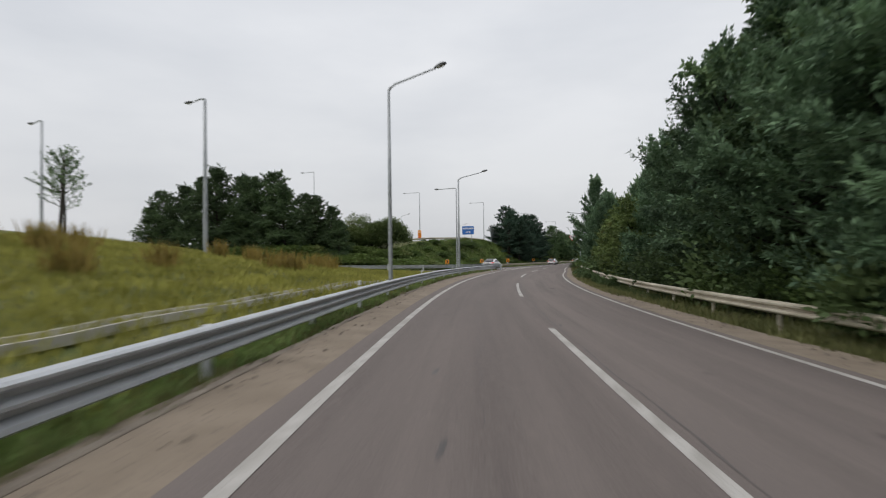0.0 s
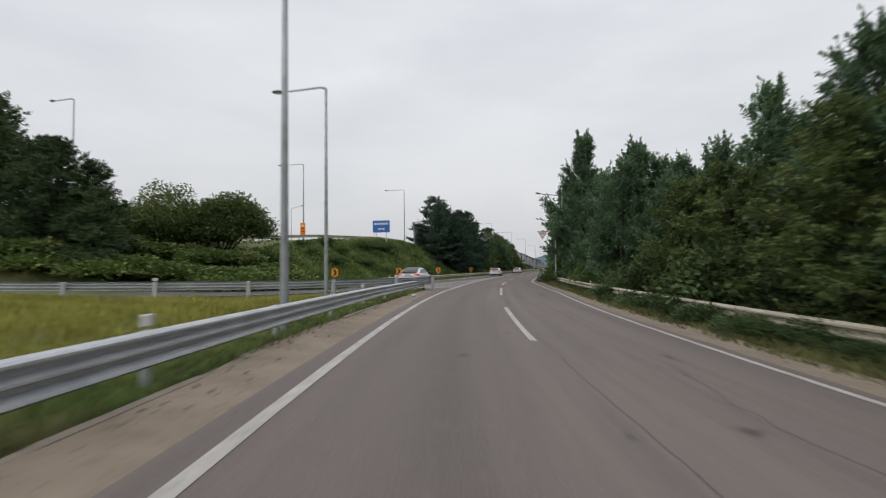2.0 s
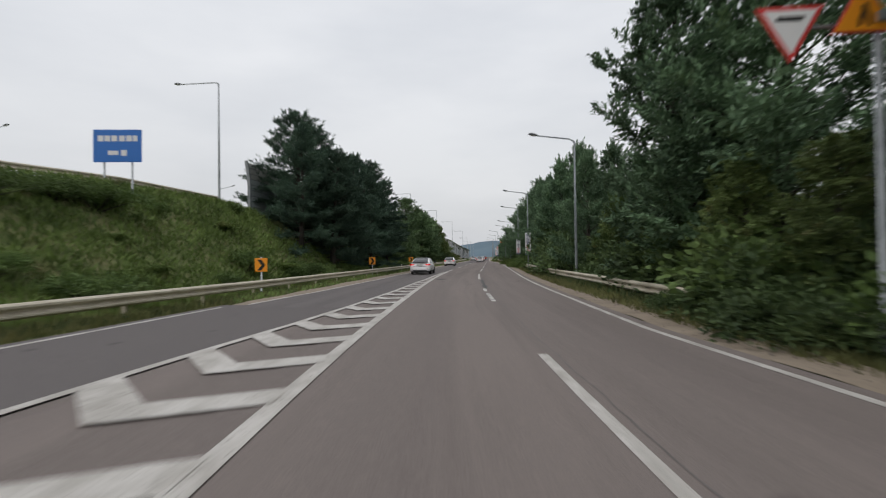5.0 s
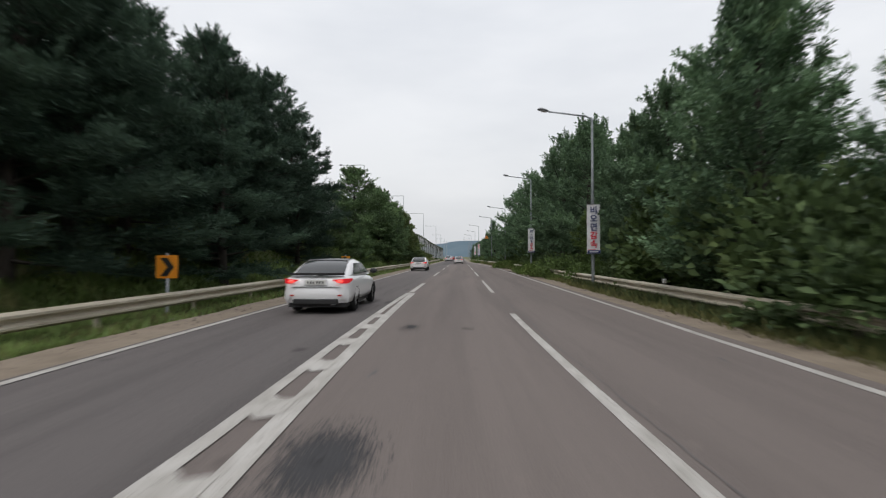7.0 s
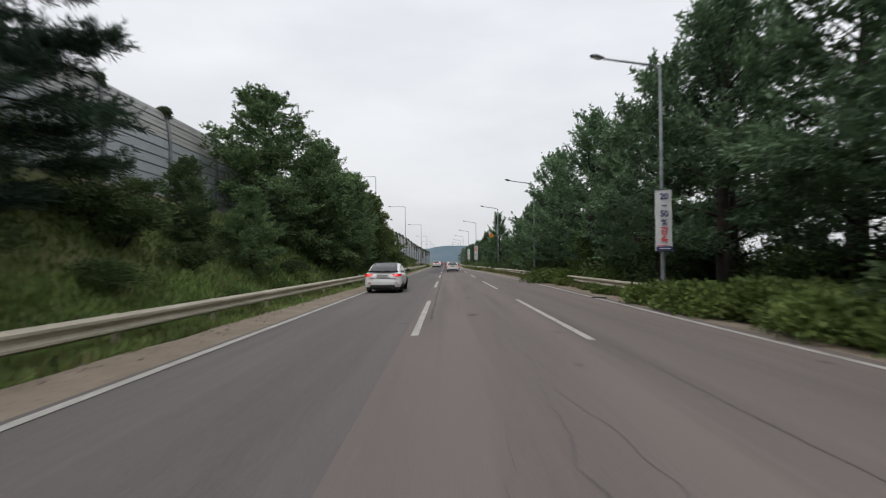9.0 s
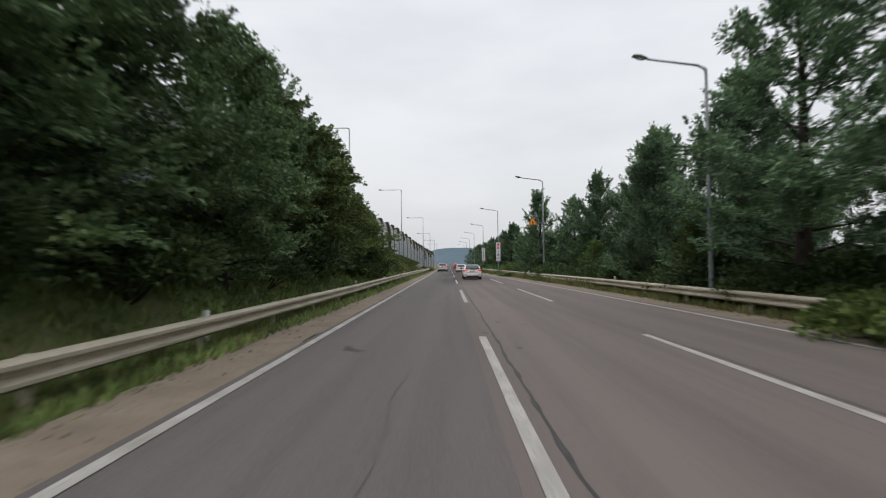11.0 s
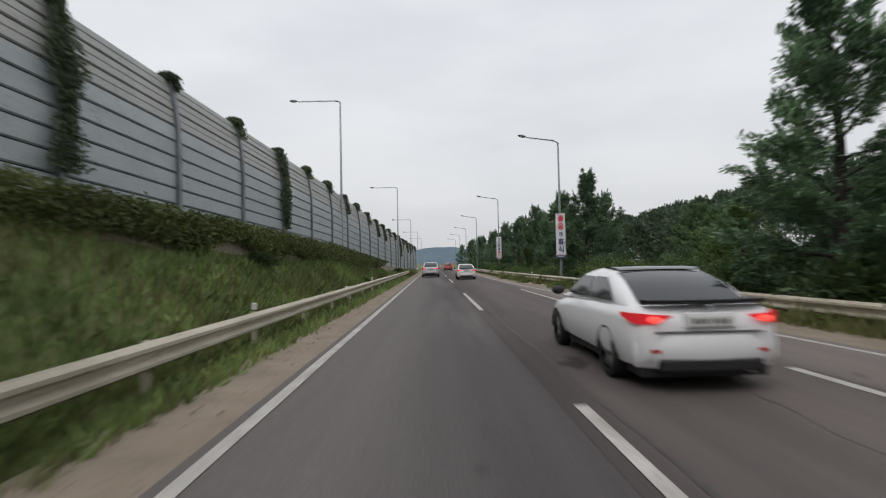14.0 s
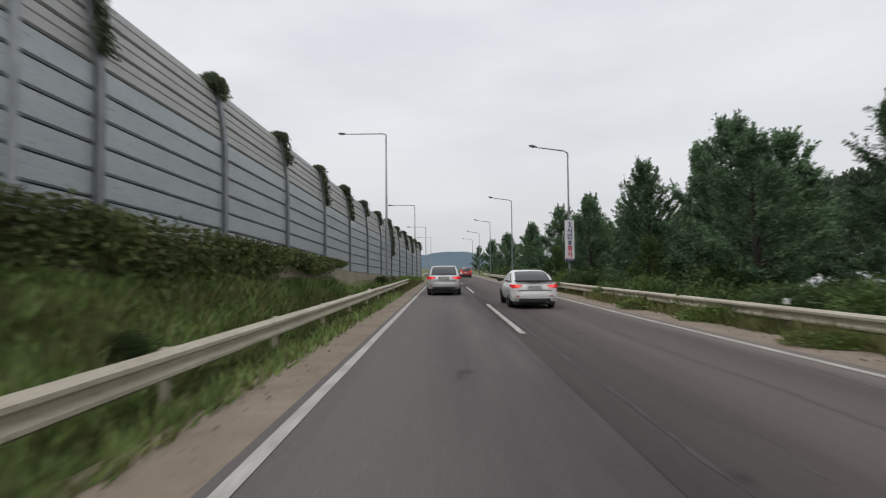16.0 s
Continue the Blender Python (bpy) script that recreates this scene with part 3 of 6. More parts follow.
# the painted gore
ribbon("gore_line", lambda y: -3.50, lambda y: -3.30, 129, 136.2, 0.012, MARKING, road, wave=0.012)
for a, b in ((66, 92), (92, 112), (112, 128.6)):
    ribbon("gore_line", lambda y: gore_left(y) - 0.08, lambda y: gore_left(y) + 0.08, a, b, 0.012, MARKING, road, wave=0.012)
    ribbon("gore_line", lambda y: gore_right(y) - 0.105, lambda y: gore_right(y) + 0.105, a, b, 0.012, MARKING, road, wave=0.012)
yb = 65.6
while yb < 122:
    l_, r_ = gore_left(yb) + 0.05, gore_right(yb) - 0.05
    if r_ - l_ > 0.2:
        m_, f_ = l_ + (r_ - l_) * 0.42, min(1.4, (r_ - l_) / 1.5)
        le = lambda y: max(l_ - 0.3, gore_left(y) + 0.03)
        q = [at(le(yb + 0.77 * f_), yb + 0.77 * f_, 0.017), at(m_, yb, 0.017), at(r_, yb + 0.58 * f_, 0.017), at(r_, yb + 0.58 * f_ + 0.62, 0.017),
             at(m_ + (r_ - m_) * 0.1, yb + 0.68, 0.017), at(le(yb + 0.77 * f_ + 0.7), yb + 0.77 * f_ + 0.7, 0.017)]
        mesh_ob("gore_bar", q, [(0, 1, 4, 5), (1, 2, 3, 4)], MARKING, road)
    yb += 1.95
# seams, sealed cracks and patches in the asphalt
rng = np.random.default_rng(11)


def crack(name, lat0, y0, y1, width, drift, material=SEALANT, wig=0.12, dz=0.004):
    V, Fc, n = [], [], max(4, int((y1 - y0) / 0.22))
    ph = rng.uniform(0, 90)
    for k in range(n + 1):
        u = k / n
        y = y0 + (y1 - y0) * u
        c = lat0 + drift * u + wig * noise.noise((y * 0.55, ph, 0)) + 0.5 * wig * noise.noise((y * 1.9, ph, 4)) + 0.3 * wig * noise.noise((y * 5.5, ph, 2))
        w = width * (0.25 + 1.1 * abs(noise.noise((y * 1.3, ph, 8)))) * (1 if 0 < k < n else 0.2)
        V += [at(c - w / 2, y, dz), at(c + w / 2, y, dz)]
    for k in range(n):
        Fc.append((2 * k, 2 * k + 1, 2 * k + 3, 2 * k + 2))
    return mesh_ob(name, V, Fc, material, road)


for a, b in ((-20, 30), (30, 78), (78, 110), (110, 150), (150, 200), (200, 250)):
    crack("seam", 0.20, a, b, 0.05 if b < 180 else 0.10, 0.0, FAINT_SEAM, wig=0.05)
for a, b in ((150, 200), (200, 240), (240, 290)):
    crack("seam", -3.16, a, b, 0.09, 0.0, SEALANT_NEW, wig=0.04)
for lat0, a, b, w, dr in ((-1.9, 138.5, 149, 0.06, 0.7), (-1.2, 140, 147, 0.05, -0.4), (-2.7, 136, 142, 0.04, 0.5), (-1.6, 206, 214, 0.05, 0.3), (0.9, 150, 168, 0.035, 0.4),
                          (1.6, 204, 215, 0.05, -0.4), (-1.7, 4, 30, 0.03, 0.2), (-0.9, 228, 262, 0.06, -0.5), (-2.5, 240, 262, 0.05, 0.3), (2.2, 20, 44, 0.05, -0.6), (-5.0, 220, 223, 0.04, 0.1), (-4.6, 232, 235, 0.035, -0.2), (-1.6, 150, 159, 0.12, 0.9), (-2.1, 152, 156, 0.08, 0.5), (-1.0, 149.5, 153.5, 0.07, -0.5), (-4.9, 158, 172, 0.04, 0.2), (-2.4, 262, 284, 0.06, 0.4), (1.7, 60, 78, 0.05, 0.3)):
    crack("crack", lat0, a, b, w * 0.42, dr, wig=0.20)
crack("worn_strip", 0.10, 101.2, 110.8, 0.40, 0.04, SEALANT_NEW, wig=0.03)
for k in range(40):
    yy = rng.uniform(-4, 250)
    if 22 < yy < 34:
        continue
    crack("stain", rng.uniform(-2.9, 2.9), yy, yy + rng.uniform(0.15, 0.5), rng.uniform(0.08, 0.2), 0.03, wig=0.1, dz=0.003)


def oil_stain(cx, cy, rx, ry, n):
    """A soft-edged dark stain: many small specks, thick in the middle."""
    x0, _ = lane_line(cy)
    V, Fc = [], []
    for k in range(n):
        a, u, r = rng.uniform(0, 2 * math.pi), min(1.3, abs(rng.normal(0, 0.5))), rng.uniform(0.004, 0.013)
        px, py = cx + rx * u * math.cos(a) - x0, cy + ry * u * math.sin(a)
        b0 = len(V)
        V += [at(px + r * math.cos(w), py + 2.2 * r * math.sin(w), 0.003 + 0.00001 * (k % 90)) for w in (0.4, 1.6, 2.9, 4.1, 5.3)]
        Fc.append(tuple(range(b0, b0 + 5)))
    mesh_ob("oil_stain", V, Fc, ASPHALT_PATCH, road)


oil_stain(1.05, 111.5, 0.40, 0.8, 5200)
oil_stain(1.0, 118.6, 0.22, 0.5, 700)
oil_stain(6.0, 226.0, 0.5, 0.8, 500)


# ---- guard rails ----
def guard_rail(name, place, y0, y1, material, post_material, side, label, piece=8.0, gap=4.0, waves=2, tails=False, caps=(), stout=0.05):
    """A W-beam on posts. side: +1 when the traffic is on its right. place(y) gives the rail's top line."""
    thing = empty(name)
    tagged(thing, label, "guard rail", "roadside guard rails")
    if waves == 3:
        prof = [(-0.02, 0.012), (0.06, 0.0), (0.10, -0.022), (0.10, -0.045), (0.01, -0.085), (0.01, -0.125), (0.10, -0.165), (0.10, -0.19), (0.01, -0.225), (0.01, -0.265), (0.10, -0.305), (0.115, -0.345), (0.03, -0.39)]
    else:
        prof = [(-0.02, 0.01), (0.045, -0.005), (0.10, -0.045), (0.10, -0.095), (0.0, -0.150), (0.0, -0.195), (0.10, -0.250), (0.10, -0.295), (0.0, -0.35)]
    y = y0
    while y < y1 - 0.1:
        ye = min(y1, y + piece)
        n = max(2, int((ye - y + 0.25) / 1.0))
        V, Fc = [], []
        for k in range(n + 1):
            t = y + (ye + 0.25 - y) * k / n
            p, q = place(t - 0.1), place(t + 0.1)
            d = (q - p).normalized()
            s = Vector((d.y, -d.x, 0)) * side
            c = (p + q) / 2
            lap = 0.006 if k == n else 0.0
            for back in (0, -0.006):
                for o, h in prof:
                    V.append(c + s * (o + back + lap) + Vector((0, 0, h)))
        m = len(prof)
        for k in range(n):
            for sh in (0, m):
                for i in range(m - 1):
                    a = k * 2 * m + sh + i
                    Fc.append((a, a + 1, a + 2 * m + 1, a + 2 * m))
            for i in (0, m - 1):
                a = k * 2 * m + i
                Fc.append((a, a + m, a + 3 * m, a + 2 * m))
        mesh_ob("beam", V, Fc, material, thing)
        y = ye
    bm = block(-stout, -stout - 0.005, -1.05, stout, stout + 0.005, 0.0, 0.012)
    post_me = bpy.data.meshes.new("post")
    bm.to_mesh(post_me)
    bm.free()
    post_me.materials.append(post_material)
    bm = block(-0.06, -0.07, -0.27, 0.03, 0.07, -0.08, 0.01)
    block_me = bpy.data.meshes.new("spacer")
    bm.to_mesh(block_me)
    bm.free()
    block_me.materials.append(post_material)
    bm = block(-stout * 0.9, -stout - 0.012, -0.02, stout * 0.9, stout + 0.012, 0.12, 0.012)
    cap_me = bpy.data.meshes.new("reflector_cap")
    bm.to_mesh(cap_me)
    bm.free()
    cap_me.materials.append(POST_WHITE)
    k, y = 0, y0 + 0.6
    while y < y1:
        p, q = place(y - 0.1), place(y + 0.1)
        d = (q - p).normalized()
        ang = math.degrees(math.atan2(-d.x, d.y))
        s = Vector((d.y, -d.x, 0)) * side
        c = (p + q) / 2
        shared("post", post_me, thing, pose(*(c - s * 0.13), 0, 0, ang))
        shared("spacer", block_me, thing, pose(*(c - s * 0.045), 0, 0, ang))
        if (k % 3 == 1 if caps == "all" else k in caps):
            shared("reflector_cap", cap_me, thing, pose(*(c - s * 0.13 + Vector((0, 0, 0.06))), 0, 0, ang))
        y += gap
        k += 1
    if tails:
        p = place(y1)
        d = (place(y1) - place(y1 - 0.2)).normalized()
        V, Fc = tube_arrays([p + d * 0.12 + Vector((0, 0, 0.0)), p + d * 0.12 + Vector((0, 0, -0.36))], [0.14, 0.14], 10)
        mesh_ob("end_nose", V, Fc, material, thing, smooth=True)
    return thing


guard_rail("guard_rail", lambda y: at(-5.0, y, 0.575), -40, 62.6, STEEL, STEEL, 1, "galvanised steel three-wave guard rail beside yellowing grass", caps="all", tails=True, waves=3)
SLIP_RAIL = smooth_path([(3.55, 63.2, 0.96), (1.9, 57.6, 1.0), (-2.6, 53.0, 1.0), (-11, 49.6, 1.06), (-25, 47.6, 1.2), (-46, 46.6, 1.3), (-70, 46.4, 1.3)], 12)
SLIP_LEN = [0.0]
for a, b in zip(SLIP_RAIL, SLIP_RAIL[1:]):
    SLIP_LEN.append(SLIP_LEN[-1] + (b - a).length)


def on_slip_rail(s):
    s = max(0.0, min(SLIP_LEN[-1] - 1e-3, s))
    i = max(k for k in range(len(SLIP_LEN) - 1) if SLIP_LEN[k] <= s)
    return SLIP_RAIL[i].lerp(SLIP_RAIL[i + 1], (s - SLIP_LEN[i]) / (SLIP_LEN[i + 1] - SLIP_LEN[i]))


guard_rail("guard_rail", on_slip_rail, 0, SLIP_LEN[-1] - 1, STEEL, STEEL, 1, "galvanised guard rail curving along the slip road, seen from behind", caps="all", waves=3, stout=0.085)
guard_rail("guard_rail", lambda y: at(run(y, LEFT_RAIL), y, run(y, ((190, 0.55), (215, 0.62)))), 66, 330, CREAM_STEEL, CREAM_STEEL, 1, "weathered cream guard rail below the grassy embankment", caps=(3, 17, 31, 38, 43))
guard_rail("guard_rail", lambda y: at(run(y, RIGHT_RAIL), y, run(y, ((40, 0.68), (70, 0.58)))), -40, 330, CREAM_STEEL, CREAM_STEEL, -1, "weathered cream guard rail with weeds and bushes behind", caps=(13, 27, 41, 49, 58, 64, 72))


# low concrete kerb in front of the galvanised rail, half buried in dirt
kerb = tagged(empty("kerb"), "low pale concrete kerb half buried in dirt under the rail", "kerb", kind="structure")
for k in range(30):
    ya, yb_ = -11 + 2.4 * k, -11 + 2.4 * k + 2.36
    sink = 0.06 * noise.noise((k * 0.45, 3.0, 1.0)) - 0.012
    V = [at(lat, yy, z + sink) for yy in (ya, yb_) for lat, z in ((-4.72, -0.12), (-4.72, -0.004), (-4.70, 0.006), (-4.63, 0.006), (-4.61, -0.004), (-4.60, -0.12))]
    mesh_ob("kerb_stone", V, [(i, i + 1, i + 7, i + 6) for i in range(5)] + [tuple(range(6)), tuple(range(11, 5, -1))], KERB_STONE, kerb)


# ---- the noise barrier on the embankment ----
barrier = tagged(empty("noise_barrier"), "long grey metal-panel noise barrier with vines on its posts", "noise barrier")
BAY = 4.4
BAY_0 = 117.35
ROWS = 9


def barrier_point(y, h, off=0.0):
    lean = 0.24 * max(0.0, 1 - h / 1.9) ** 1.6
    return Vector((wall_x(y) + off - lean, y, run(y, WALL_TOP) - h))


def panel_shape(y, r):
    """One cassette of a bay: a shallow tray with two ribs."""
    h0, h1 = WALL_LIFT * r / ROWS + 0.012, WALL_LIFT * (r + 1) / ROWS - 0.012
    mid = (h0 + h1) / 2
    dip = 0.028 if r < 3 else 0.049
    sec = [(h0, 0.0), (h0 + 0.03, 0.05), (mid - 0.03, 0.05), (mid, dip), (mid + 0.03, 0.05), (h1 - 0.03, 0.05), (h1, 0.0)]
    V = [barrier_point(yy, h, o) for yy in (y + 0.08, y + BAY - 0.08) for h, o in sec]
    return V, [(i, i + 1, i + 8, i + 7) for i in range(6)]


bays = [BAY_0 + BAY * k for k in range(41)]
far_v, far_f, far_i = [], [], []
for y in bays:
    for r in range(ROWS):
        V, Fc = panel_shape(y, r)
        if 204 < y < 290:
            mesh_ob("panel", V, Fc, PANEL_TOP if r < 3 else PANEL, barrier)
        else:
            b0 = len(far_v)
            far_v += V
            far_f += [tuple(i + b0 for i in f) for f in Fc]
            far_i += [0 if r < 3 else 1] * len(Fc)
tagged(mesh_ob("panel_run", far_v, far_f, None, barrier, slots=[PANEL_TOP, PANEL], idx=far_i), kind="stuff")
V, Fc = [], []
for k, y in enumerate(bays + [bays[-1] + BAY]):
    for h in (0, 0.5, 1.0, 1.9, WALL_LIFT):
        V += [barrier_point(y, h, -0.02), barrier_point(y, h, -0.14)]
for k in range(len(bays)):
    a = 10 * k
    Fc.append((a, a + 1, a + 11, a + 10))
    for i in range(4):
        Fc += [(a + 2 * i + s, a + 2 * i + 2 + s, a + 2 * i + 12 + s, a + 2 * i + 10 + s) for s in (0, 1)]
mesh_ob("joint_backing", V, Fc, GASKET, barrier)
for y in bays + [bays[-1] + BAY]:
    V, Fc = [], []
    cuts = (-0.08, 0.4, 0.9, 1.5, 2.2, WALL_LIFT + 0.25)
    for h in cuts:
        p = barrier_point(y, h)
        for ox, oy in ((-0.10, -0.10), (0.06, -0.10), (0.14, -0.10), (0.14, 0.10), (0.06, 0.10), (-0.10, 0.10)):
            V.append((p.x + ox, y + oy * (1.0 if ox > 0.1 else 0.75), p.z))
    for k in range(len(cuts) - 1):
        Fc += [(6 * k + i, 6 * k + (i + 1) % 6, 6 * k + 6 + (i + 1) % 6, 6 * k + 6 + i) for i in range(6)]
    Fc.append((0, 1, 2, 3, 4, 5))
    mesh_ob("post", V, Fc, WALL_POST, barrier)
V, Fc = [], []
for k in range(len(bays) * 2 + 1):
    y = BAY_0 + BAY / 2 * k
    top, foot = run(y, WALL_TOP) - WALL_LIFT - 0.02, run(y, WALL_TOP) - WALL_LIFT - 2.2
    x = wall_x(y)
    V += [(x - 0.25, y, foot), (x + 0.30, y, foot), (x + 0.24, y, top), (x - 0.22, y, top)]
for k in range(len(bays) * 2):
    a = 4 * k
    Fc += [(a + 1, a + 5, a + 6, a + 2), (a + 2, a + 6, a + 7, a + 3), (a, a + 3, a + 7, a + 4)]
mesh_ob("footing", V, Fc + [(0, 1, 2, 3)], CONCRETE, barrier, "stained beige concrete footing")
# thin rail along the edge of the upper road, before the barrier begins
guard_rail("guard_rail", lambda y: Vector((run(y, BANK_TOP_X) - 0.9, y, run(y, BANK_TOP_Z) + 0.62)), 62, 114, CREAM_STEEL, CREAM_STEEL, 1, "pale guard rail on top of the embankment")


# ---- street lamps ----
def street_lamp(x, y, base, top, reach, rise, material, label, radius=0.085, head=0.62):
    """A tapered pole, a bent arm and a flat cobra head. reach < 0: the arm points to the left."""
    thing = tagged(empty("street_lamp", pose(x, y, base)), label, "street lamp", "street lamps")
    h = top - base
    tube("pole", [(0, 0, -0.4), (0, 0, 0.02), (0, 0, h * 0.5), (0, 0, h)], [radius * 1.1, radius, radius * 0.8, radius * 0.58], material, thing, 10)
    s = 1 if reach > 0 else -1
    a = abs(reach)
    tube("arm", [(0, 0, h - 0.12), (s * 0.06, 0, h + 0.02), (s * 0.3, 0, h + 0.06 + rise * 0.2), (s * a, 0, h + rise)], [0.055, 0.055, 0.045, 0.035], material, thing, 8)
    bm = block(-0.16, -0.16, -0.02, 0.16, 0.16, 0.03, 0.01)
    part("base_plate", bm, material, thing)
    bm = block(-0.06, -0.065, 0.55, 0.075, 0.065, 0.95, 0.01)
    part("access_door", bm, material, thing)
    bm = bmesh.new()
    bmesh.ops.create_uvsphere(bm, u_segments=12, v_segments=7, radius=0.5)
    for v in bm.verts:
        fat = 0.75 + 0.5 * (v.co.x * s + 0.5)
        v.co = (v.co.x * head, v.co.y * 0.28 * fat, (v.co.z if v.co.z > 0 else v.co.z * 0.4) * 0.2 * fat)
    hd = part("lamp_head", bm, LAMP_HEAD, thing, "dark cobra-head lantern", smooth=True)
    tilt = math.degrees(math.atan2(rise, a))
    hd.matrix_basis = pose(s * (a + head * 0.38), 0, h + rise + 0.02 + head * 0.38 * rise / a, 0, -tilt * s, 0)
    bm = bmesh.new()
    bmesh.ops.create_uvsphere(bm, u_segments=10, v_segments=6, radius=0.5)
    for v in bm.verts:
        v.co = (v.co.x * head * 0.6, v.co.y * 0.2, v.co.z * 0.10 - 0.035)
    part("lens_cover", bm, GLASS_DIM, hd, smooth=True)
    return thing


DULL = "dull grey street lamp standing behind the guard rail"
PALE = "pale grey street lamp on the embankment edge"
for x, y, top in ((11.0, 84.3, 8.6), (9.3, 107.1, 8.1), (8.45, 132.6, 8.15), (8.7, 156.0, 8.7), (8.6, 183.0, 8.4), (8.5, 214.0, 9.4), (6.75, 240.8, 9.3), (6.6, 270.6, 9.3), (5.9, 294, 9.1), (5.8, 320, 9.0), (5.8, 346, 9.0), (5.8, 372, 9.0)):
    street_lamp(x, y, ground_z(x, y), top, -2.1, 0.38, POLE_DARK, DULL if y > 200 else "grey street lamp beside leafy roadside trees")
for x, y, base, top in ((-20.2, 88.1, 7.2, 14.5), (-15.9, 113.8, 5.6, 14.85), (-13.2, 146, 5.0, 14.7), (-11.3, 178, 4.4, 14.2), (-9.45, 210.2, 3.2, 13.75), (-7.85, 243.35, 2.1, 13.0), (-6.0, 273.4, 0.9, 11.4), (-5.6, 303, 0.3, 9.8), (-5.2, 332, 0.2, 9.3), (-5.0, 362, 0.2, 9.2)):
    street_lamp(x, y, min(base, ground_z(x, y)), top, -3.0, 0.05, POLE, PALE, 0.10)
street_lamp(11.8, 19.0, ground_z(11.8, 19.0), 9.0, 2.2, 0.55, POLE, "grey street lamp in the grass behind the guard rail", 0.10)
street_lamp(6.05, 41.75, ground_z(6.05, 41.75), 8.65, 2.2, 0.5, POLE, "grey street lamp in the grass behind the guard rail", 0.10)
street_lamp(1.95, 51.55, ground_z(1.95, 51.55), 9.35, -2.1, 0.03, POLE, "grey street lamp on the grass by the slip road", 0.09)
street_lamp(-0.7, 20.5, ground_z(-0.7, 20.5), 10.7, -1.0, -0.05, POLE, "pale grey street lamp in the grass field", 0.13)
street_lamp(-16.2, 20.8, ground_z(-16.2, 20.8), 11.4, -1.0, -0.05, POLE, "pale grey street lamp in the grass field", 0.11)
street_lamp(-25.5, 62.6, ground_z(-25.5, 62.6), 15.0, -1.9, 0.03, POLE, "grey street lamp rising behind the dark trees", 0.09)
for x, y in ((-40, 118), (-37, 152), (-34, 186), (-44, 92)):
    street_lamp(x, y, ground_z(x, y), ground_z(x, y) + 7.6, 2.0, 0.5, POLE, "small street lamp on the far side of the upper road", 0.08)


# ---- signs and banners ----
def lettering(text, size, material, parent, x, z, y=-0.012):
    cu = bpy.data.curves.new("lettering", "FONT")
    cu.body, cu.size, cu.align_x, cu.align_y, cu.extrude, cu.offset = text, size, "CENTER", "CENTER", 0.002, size * 0.022
    tmp = new("lettering_curve", cu)
    me = bpy.data.meshes.new_from_object(tmp.evaluated_get(bpy.context.evaluated_depsgraph_get()))
    bpy.data.objects.remove(tmp)
    me.materials.clear()
    me.materials.append(material)
    ob = new("lettering", me)
    ob.parent = parent
    ob.matrix_basis = pose(x, y, z, 90, 0, 0)
    return ob


def bar(parent, x0, z0, x1, z1, material, y=-0.012, name="text_bar"):
    return part(name, block(x0, y - 0.003, z0, x1, y + 0.003, z1), material, parent)


def banner(x, y, top, low, words, label, small=()):
    """A cloth banner stretched between two brackets of a lamp pole."""
    w, h = 0.62, top - low
    thing = tagged(empty("street_banner", pose(x, y - 0.13, low)), label, "banner", "lamp-post banners")
    V, Fc, n = [], [], 14
    for k in range(n + 1):
        for i in range(5):
            u = i / 4 - 0.5
            V.append((u * w, 0.018 * math.sin(k * 0.9 + i) + 0.02 * math.cos(i * 1.4), h * k / n))
    for k in range(n):
        for i in range(4):
            a = k * 5 + i
            Fc.append((a, a + 1, a + 6, a + 5))
    mesh_ob("cloth", V, Fc, BANNER, thing, smooth=True)
    bar(thing, -w / 2 + 0.01, 0.02, w / 2 - 0.01, 0.17, INK_NAVY, -0.05, "footer_band")
    bar(thing, -w / 2 + 0.04, 0.19, w / 2 - 0.22, 0.215, INK_RED, -0.05, "footer_stripe")
    bar(thing, -w / 2 + 0.10, 0.075, w / 2 - 0.10, 0.115, SIGN_WHITE, -0.056)
    for z in (0.0, h):
        tube("bracket", [(-w / 2 - 0.03, 0.0, z), (w / 2 + 0.03, 0.0, z)], [0.016, 0.016], POLE_DARK, thing, 6)
        bm = block(-0.10, 0.02, z - 0.03, 0.10, 0.24, z + 0.03, 0.008)
        part("clamp", bm, POLE_DARK, thing)
    step = (h - 0.36) / len(words)
    for k, (word, ink) in enumerate(words):
        z = h - 0.12 - step * (k + 0.5)
        if word == "-":
            for s in (-1, 1):
                bar(thing, -0.10, z + s * 0.07 - 0.05, 0.10, z + s * 0.07 + 0.05, ink, -0.05)
        else:
            lettering(word, min(0.44 if len(word) == 1 else 0.34, step * 0.98) * (0.62 if word == "엔" else 1), ink, thing, 0, z + 0.01, -0.05)
    return thing


N_, R_ = INK_NAVY, INK_RED
banner(8.45, 132.6, 4.0, 1.62, [("비", N_), ("오", N_), ("면", N_), ("감", R_), ("속", R_)], "white cloth banner with navy and red lettering on a lamp post")
banner(8.7, 156.0, 4.13, 1.85, [("20", N_), ("~", N_), ("50", N_), ("%", N_), ("감", R_), ("속", R_)], "white cloth banner with numbers and red lettering on a lamp post")
banner(6.75, 240.8, 4.66, 1.78, [("졸", R_), ("음", R_), ("엔", N_), ("휴", N_), ("식", N_)], "white cloth banner with red and navy lettering on a lamp post")
banner(6.6, 270.6, 4.72, 1.95, [("2", N_), ("시", N_), ("간", N_), ("-", N_), ("휴", R_), ("식", R_)], "narrow white cloth banner on a lamp post")


